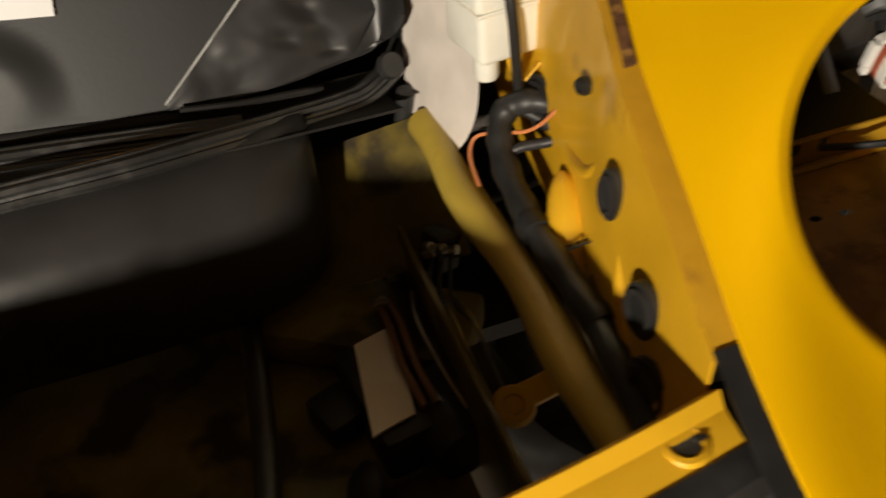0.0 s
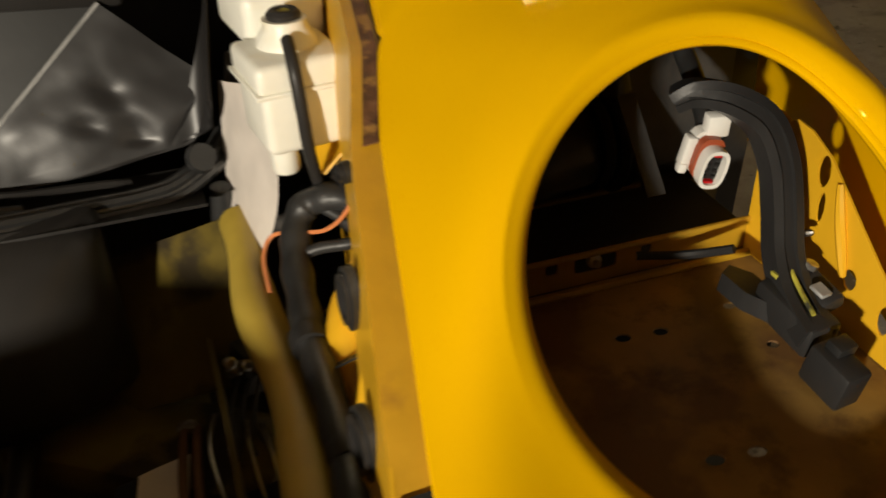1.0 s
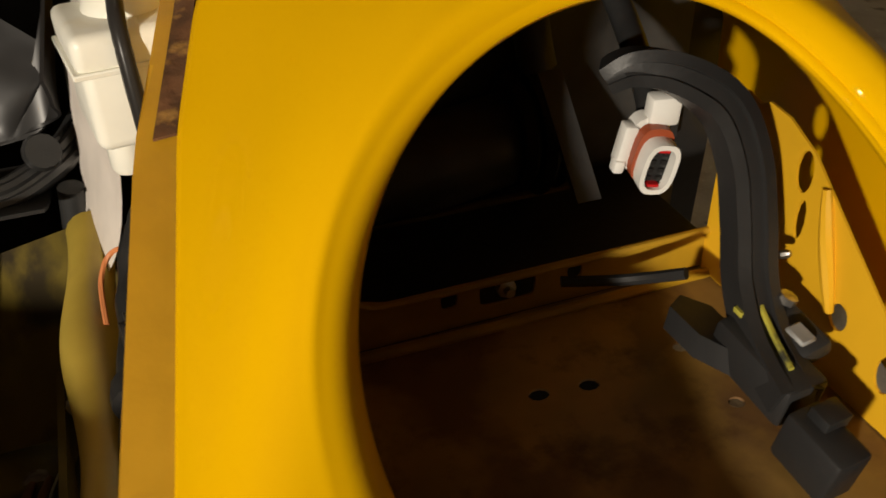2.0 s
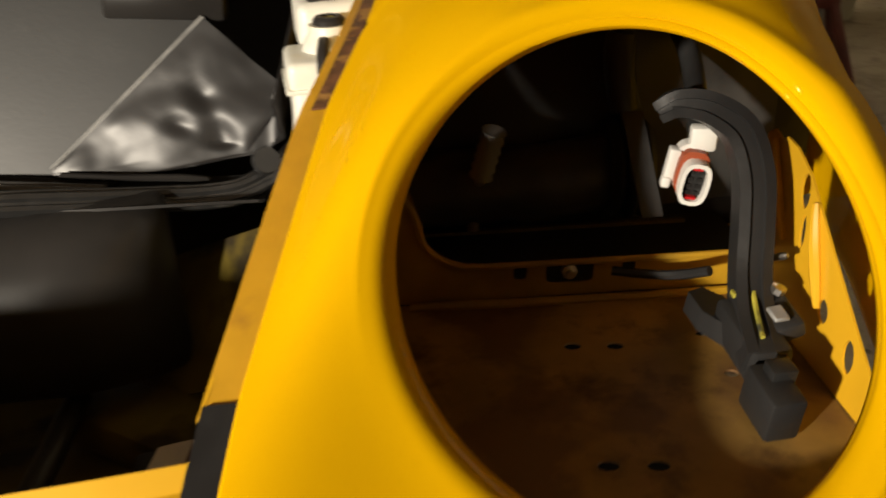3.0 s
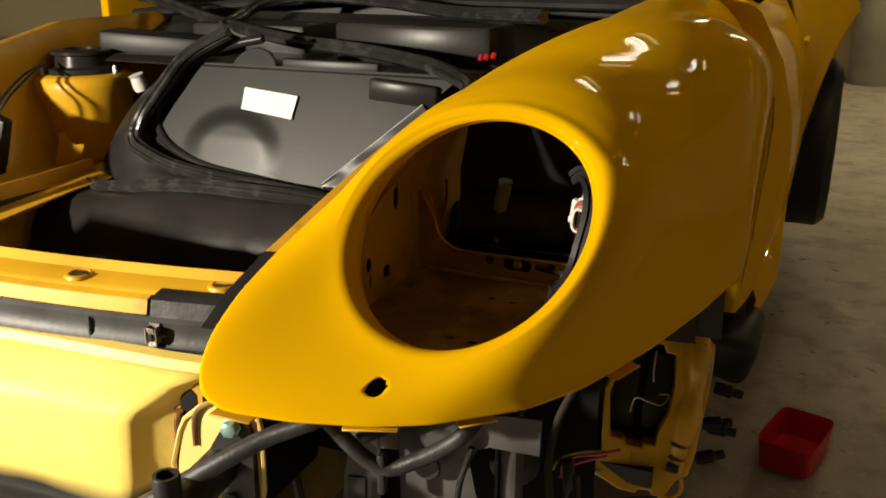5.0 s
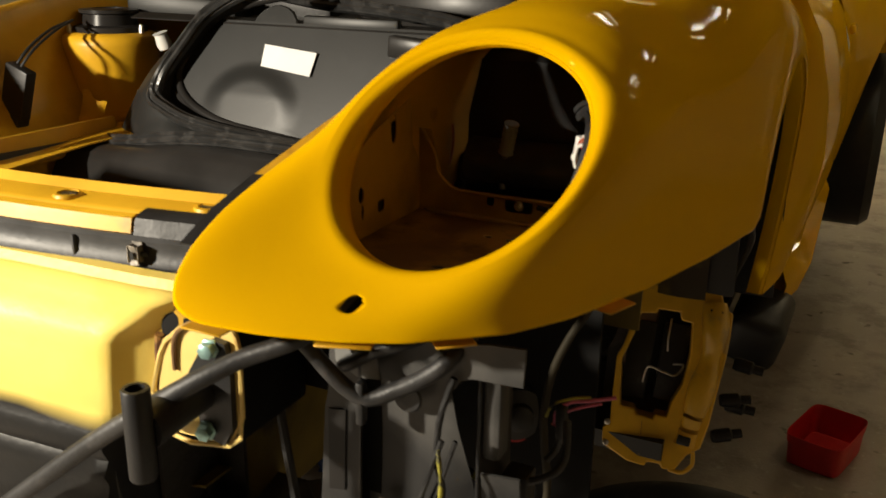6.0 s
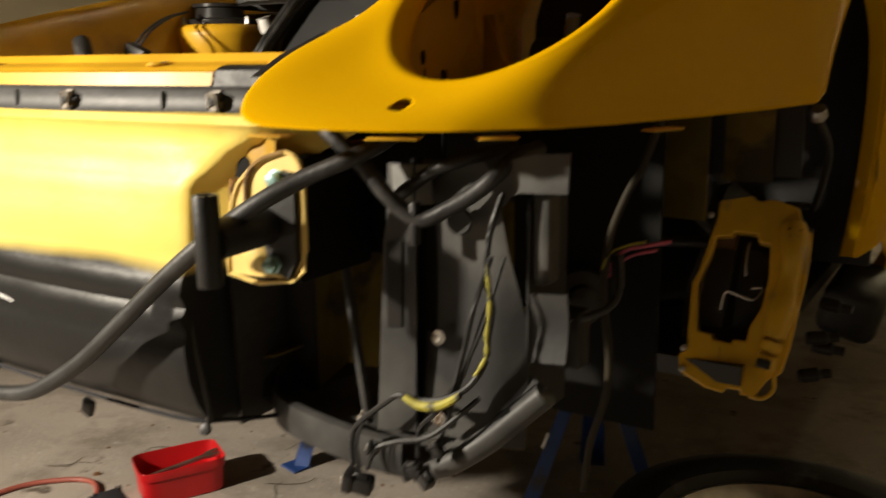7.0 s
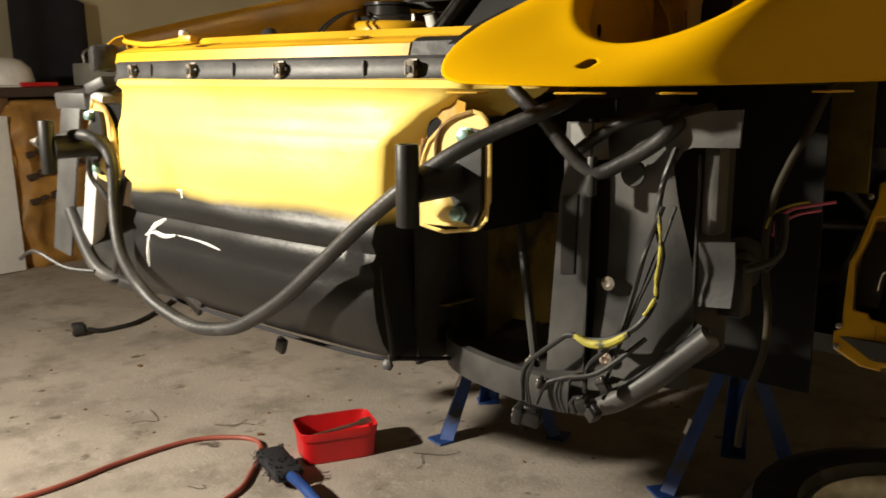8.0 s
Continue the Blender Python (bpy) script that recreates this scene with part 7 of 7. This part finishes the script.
def sack_body():
    rows = []
    for k in range(29):
        z = 0.80 * k / 28
        w = 1.0 - 0.25 * max(0, (k / 2 - 11) / 3) ** 2 - 0.1 * (k < 1)
        crease = lambda a: 0.060 * noise.noise(Vector((2.6 * math.cos(a), 2.6 * math.sin(a), z * 7)))
        rows.append([(0.17 * w * math.copysign(abs(math.cos(a)) ** 0.6, math.cos(a)) + 0.006 * math.sin(5 * a + k) + crease(a), 0.24 * w * math.copysign(abs(math.sin(a)) ** 0.6, math.sin(a)) + 0.01 * math.sin(3 * a + 0.9 * k), z) for a in np.linspace(0, math.tau, 61)[:-1]])
    return sheet(rows, 0.003, closed=True)


part("sack_body", sack_body(), SACK, sack)
prints = random.Random(11)
for z in (0.60, 0.49, 0.37):
    y = -0.15
    while y < 0.13:
        w = prints.uniform(0.02, 0.055)
        part("print_bar", box((0.05, w, prints.uniform(0.022, 0.040)), pose(0.165, y + w / 2, z + 0.25 * y, 14, 0, 0), 0.003, 1), INK, sack)
        y += w + prints.uniform(0.008, 0.02)
part("sack_fold", box((0.10, 0.40, 0.05), pose(0, 0, 0.80, 0, 10, 0), 0.015), SACK, sack)
garment = thing("hanging_garment", "black work jacket hanging on the wall", "jacket", at=(-4.05, 1.62, 0.85))
part("jacket_body", sheet([[(0.05 + 0.03 * math.sin(u * 9) + 0.02 * v, -0.22 + 0.44 * u, 0.50 - 0.62 * v + 0.05 * math.sin(math.pi * u)) for u in np.linspace(0, 1, 15)] for v in np.linspace(0, 1, 9)], 0.03), CLOTH, garment)
part("jacket_hook", tube([(-0.06, 0, 0.52), (0.03, 0, 0.56)], 0.008, 3), STEEL, garment)
bench = thing("work_bench", "dark wooden workbench cluttered along the wall", "bench", at=(-3.7, 2.0, 0.0))
part("bench_top", box((0.7, 2.0, 0.05), pose(0, 0, 0.86), 0.006), INK, bench)
for sx in (-0.3, 0.3):
    for sy in (-0.95, 0.95):
        part("leg", box((0.07, 0.07, 0.835), pose(sx, sy, 0.4175), 0.004), WOOD, bench)
part("back_board", box((0.04, 1.9, 0.5), pose(-0.28, 0, 0.5)), PLASTIC, bench)
part("front_board", box((0.02, 1.9, 0.60), pose(0.27, 0, 0.42)), CLOTH, bench)
white_arc = thing("white_helmet", "white rounded shell on the bench", "helmet", at=(-3.5, 1.15, 0.885))
part("shell", lathe([(0.12, 0.0), (0.125, 0.03), (0.11, 0.09), (0.07, 0.13), (0.02, 0.145)], None, 24), WHITE, white_arc)
part("brim", lathe([(0.135, 0.0), (0.137, 0.006), (0.12, 0.012)], None, 24), WHITE, white_arc)
crate = thing("metal_tool_box", "grey open metal tool box on the bench", "tool box", at=(-3.6, 1.75, 0.885))
part("box_body", box((0.20, 0.32, 0.12), pose(0, 0, 0.06), 0.006), GREYPIPE, crate)
part("box_handle", tube([(0, -0.14, 0.12), (0, -0.12, 0.19), (0, 0.12, 0.19), (0, 0.14, 0.12)], 0.008, 5), STEEL, crate)
part("box_tray", box((0.17, 0.28, 0.02), pose(0, 0, 0.13), 0.003), CLOTH, crate)
tagged(part("red_spirit_level", box((0.03, 0.18, 0.022), pose(-3.36, 1.24, 0.897), 0.003), RED), "red spirit level lying on the bench", "level")
gb = thing("green_bag", "dark green plastic bag on the floor", "bag", at=(-3.1, 1.42, 0.0))
part("bag_body", lathe([(0.10, 0.0), (0.14, 0.05), (0.13, 0.18), (0.07, 0.27), (0.03, 0.31)], None, 16), material("green_plastic_bag", (0.01, 0.06, 0.03), 0.45, vary=0.3, scale=12, bump=0.6, fine=18), gb)
panel = thing("leaning_board", "white painted board leaning at the wall", "board", at=(-3.26, 0.80, 0.0))
part("board", box((0.03, 0.46, 0.75), pose(0, 0, 0.377, 0, -4, 0), 0.003), LABEL, panel)

# press with labelled column
press = thing("shop_press", "black steel shop press with blue label", "press", at=(2.55, 4.9, 0.0))
for sx in (-0.30, 0.32):
    part("foot_beam", box((0.08, 1.25, 0.09), pose(sx, -0.05, 0.046), 0.006), PLASTIC, press)
    part("column", box((0.10, 0.10, 1.75), pose(sx, 0.20, 0.96), 0.006), PLASTIC, press)
    part("brace", tube([(sx, -0.45, 0.09), (sx, 0.15, 0.95)], 0.03, 2, 6), PLASTIC, press)
part("head_beam", box((0.75, 0.16, 0.16), pose(0.01, 0.20, 1.75), 0.008), PLASTIC, press)
part("bed_beam", box((0.60, 0.20, 0.12), pose(0.01, 0.20, 0.75), 0.008), PLASTIC, press)
lab = part("label_plate", box((0.085, 0.004, 0.40), pose(-0.30, 0.147, 0.78), 0.001), material("blue_label", (0.10, 0.14, 0.42), 0.5, vary=0.2, scale=30), press, "blue label with pale bars")
for k in range(4):
    part("label_bar", box((0.07, 0.002, 0.014), pose(-0.30, 0.1435, 0.63 + 0.09 * k)), LABEL, lab)
    part("label_figure", box((0.035, 0.002, 0.045), pose(-0.29, 0.1435, 0.67 + 0.09 * k)), LABEL, lab)
stand = thing("red_stand", "dark red splayed stand with flat feet", "stand", at=(2.55, 3.75, 0.0))
MAROON = material("maroon_paint", (0.10, 0.018, 0.015), 0.5, vary=0.2, scale=12, bump=0.1)
for k in range(3):
    a = k * math.tau / 3 + 2.9
    part("leg", tube([(0.24 * math.cos(a), 0.24 * math.sin(a), 0.03), (0.04 * math.cos(a), 0.04 * math.sin(a), 0.42)], 0.026, 2, 8), MAROON, stand)
    part("foot_pad", lathe([(0.055, 0.0), (0.06, 0.008), (0.05, 0.022), (0.025, 0.03)], pose(0.25 * math.cos(a), 0.25 * math.sin(a), 0.001), 16), PLASTIC, stand)
part("head", lathe([(0.05, 0.40), (0.06, 0.43), (0.05, 0.46)], None, 16), MAROON, stand)
bin_ = thing("grey_bin", "grey-green plastic bin with pale lid", "bin", at=(3.25, 5.3, 0.0))
part("bin_body", lathe([(0.20, 0.0), (0.24, 0.02), (0.27, 0.45), (0.25, 0.55)], None, 24), GREYPIPE, bin_)
part("bin_lid", lathe([(0.26, 0.55), (0.25, 0.62), (0.15, 0.66), (0.02, 0.67)], None, 24), WHITE, bin_)
post = thing("water_tank", "tall grey cylindrical tank by the far wall", "tank", at=(1.55, 9.45, 0.0))
part("tank_body", lathe([(0.20, 0.0), (0.22, 0.03), (0.22, 1.75), (0.15, 1.85), (0.03, 1.88)], None, 28), GREYPIPE, post)
part("tank_pipe", tube([(0.0, 0.0, 1.87), (0.0, 0.0, 2.69)], 0.03, 2), STEEL, post)
cupb = thing("white_cupboard", "cream cupboard by the far wall", "cupboard", at=(2.35, 9.45, 0.0))
part("cupboard_body", box((0.62, 0.55, 1.9), pose(0, 0, 0.95), 0.01), WALL, cupb)
part("cupboard_door", box((0.58, 0.02, 1.75), pose(0, -0.287, 0.95), 0.004), WHITE, cupb)
shelf = thing("dark_shelf", "dark narrow shelf with small bottles", "shelf", at=(1.90, 9.6, 0.0))
part("shelf_frame", box((0.22, 0.35, 1.6), pose(0, 0, 0.80), 0.004), CLOTH, shelf)
for k in range(3):
    part("bottle", lathe([(0.03, 0), (0.03, 0.12), (0.012, 0.16), (0.012, 0.19)], pose(-0.06 + 0.06 * k, -0.21, 0.45 + 0.004), 12), (WHITE, BLUE, WHITE)[k], shelf)
part("shelf_board", box((0.22, 0.10, 0.02), pose(0, -0.22, 0.438)), WOOD, shelf)
ramp = thing("wooden_ramp", "reddish-brown wooden block with rubber base", "ramp", at=(1.98, 5.75, 0.0))
part("ramp_block", box((0.20, 1.0, 0.09), pose(0, 0, 0.075, 0, 0, -6), 0.006), material("orange_brown_wood", (0.34, 0.12, 0.035), 0.6, vary=0.25, scale=9, bump=0.25, fine=70), ramp)
part("ramp_base", box((0.21, 1.02, 0.03), pose(0, 0, 0.016, 0, 0, -6), 0.004), RUBBER, ramp)
tagged(part("orange_cord", tube([(2.06, 5.2, 0.006), (2.05, 4.41, 0.006), (2.08, 3.6, 0.006), (2.15, 2.87, 0.006), (2.30, 2.3, 0.006)], 0.006, 8, 8), WIRE), "thin orange extension cord along the floor", "cord")
tagged(part("brown_cabinet", box((0.7, 0.5, 1.5), pose(2.85, 7.6, 0.752), 0.01), WOOD), "dark brown cabinet against clutter", "cabinet")
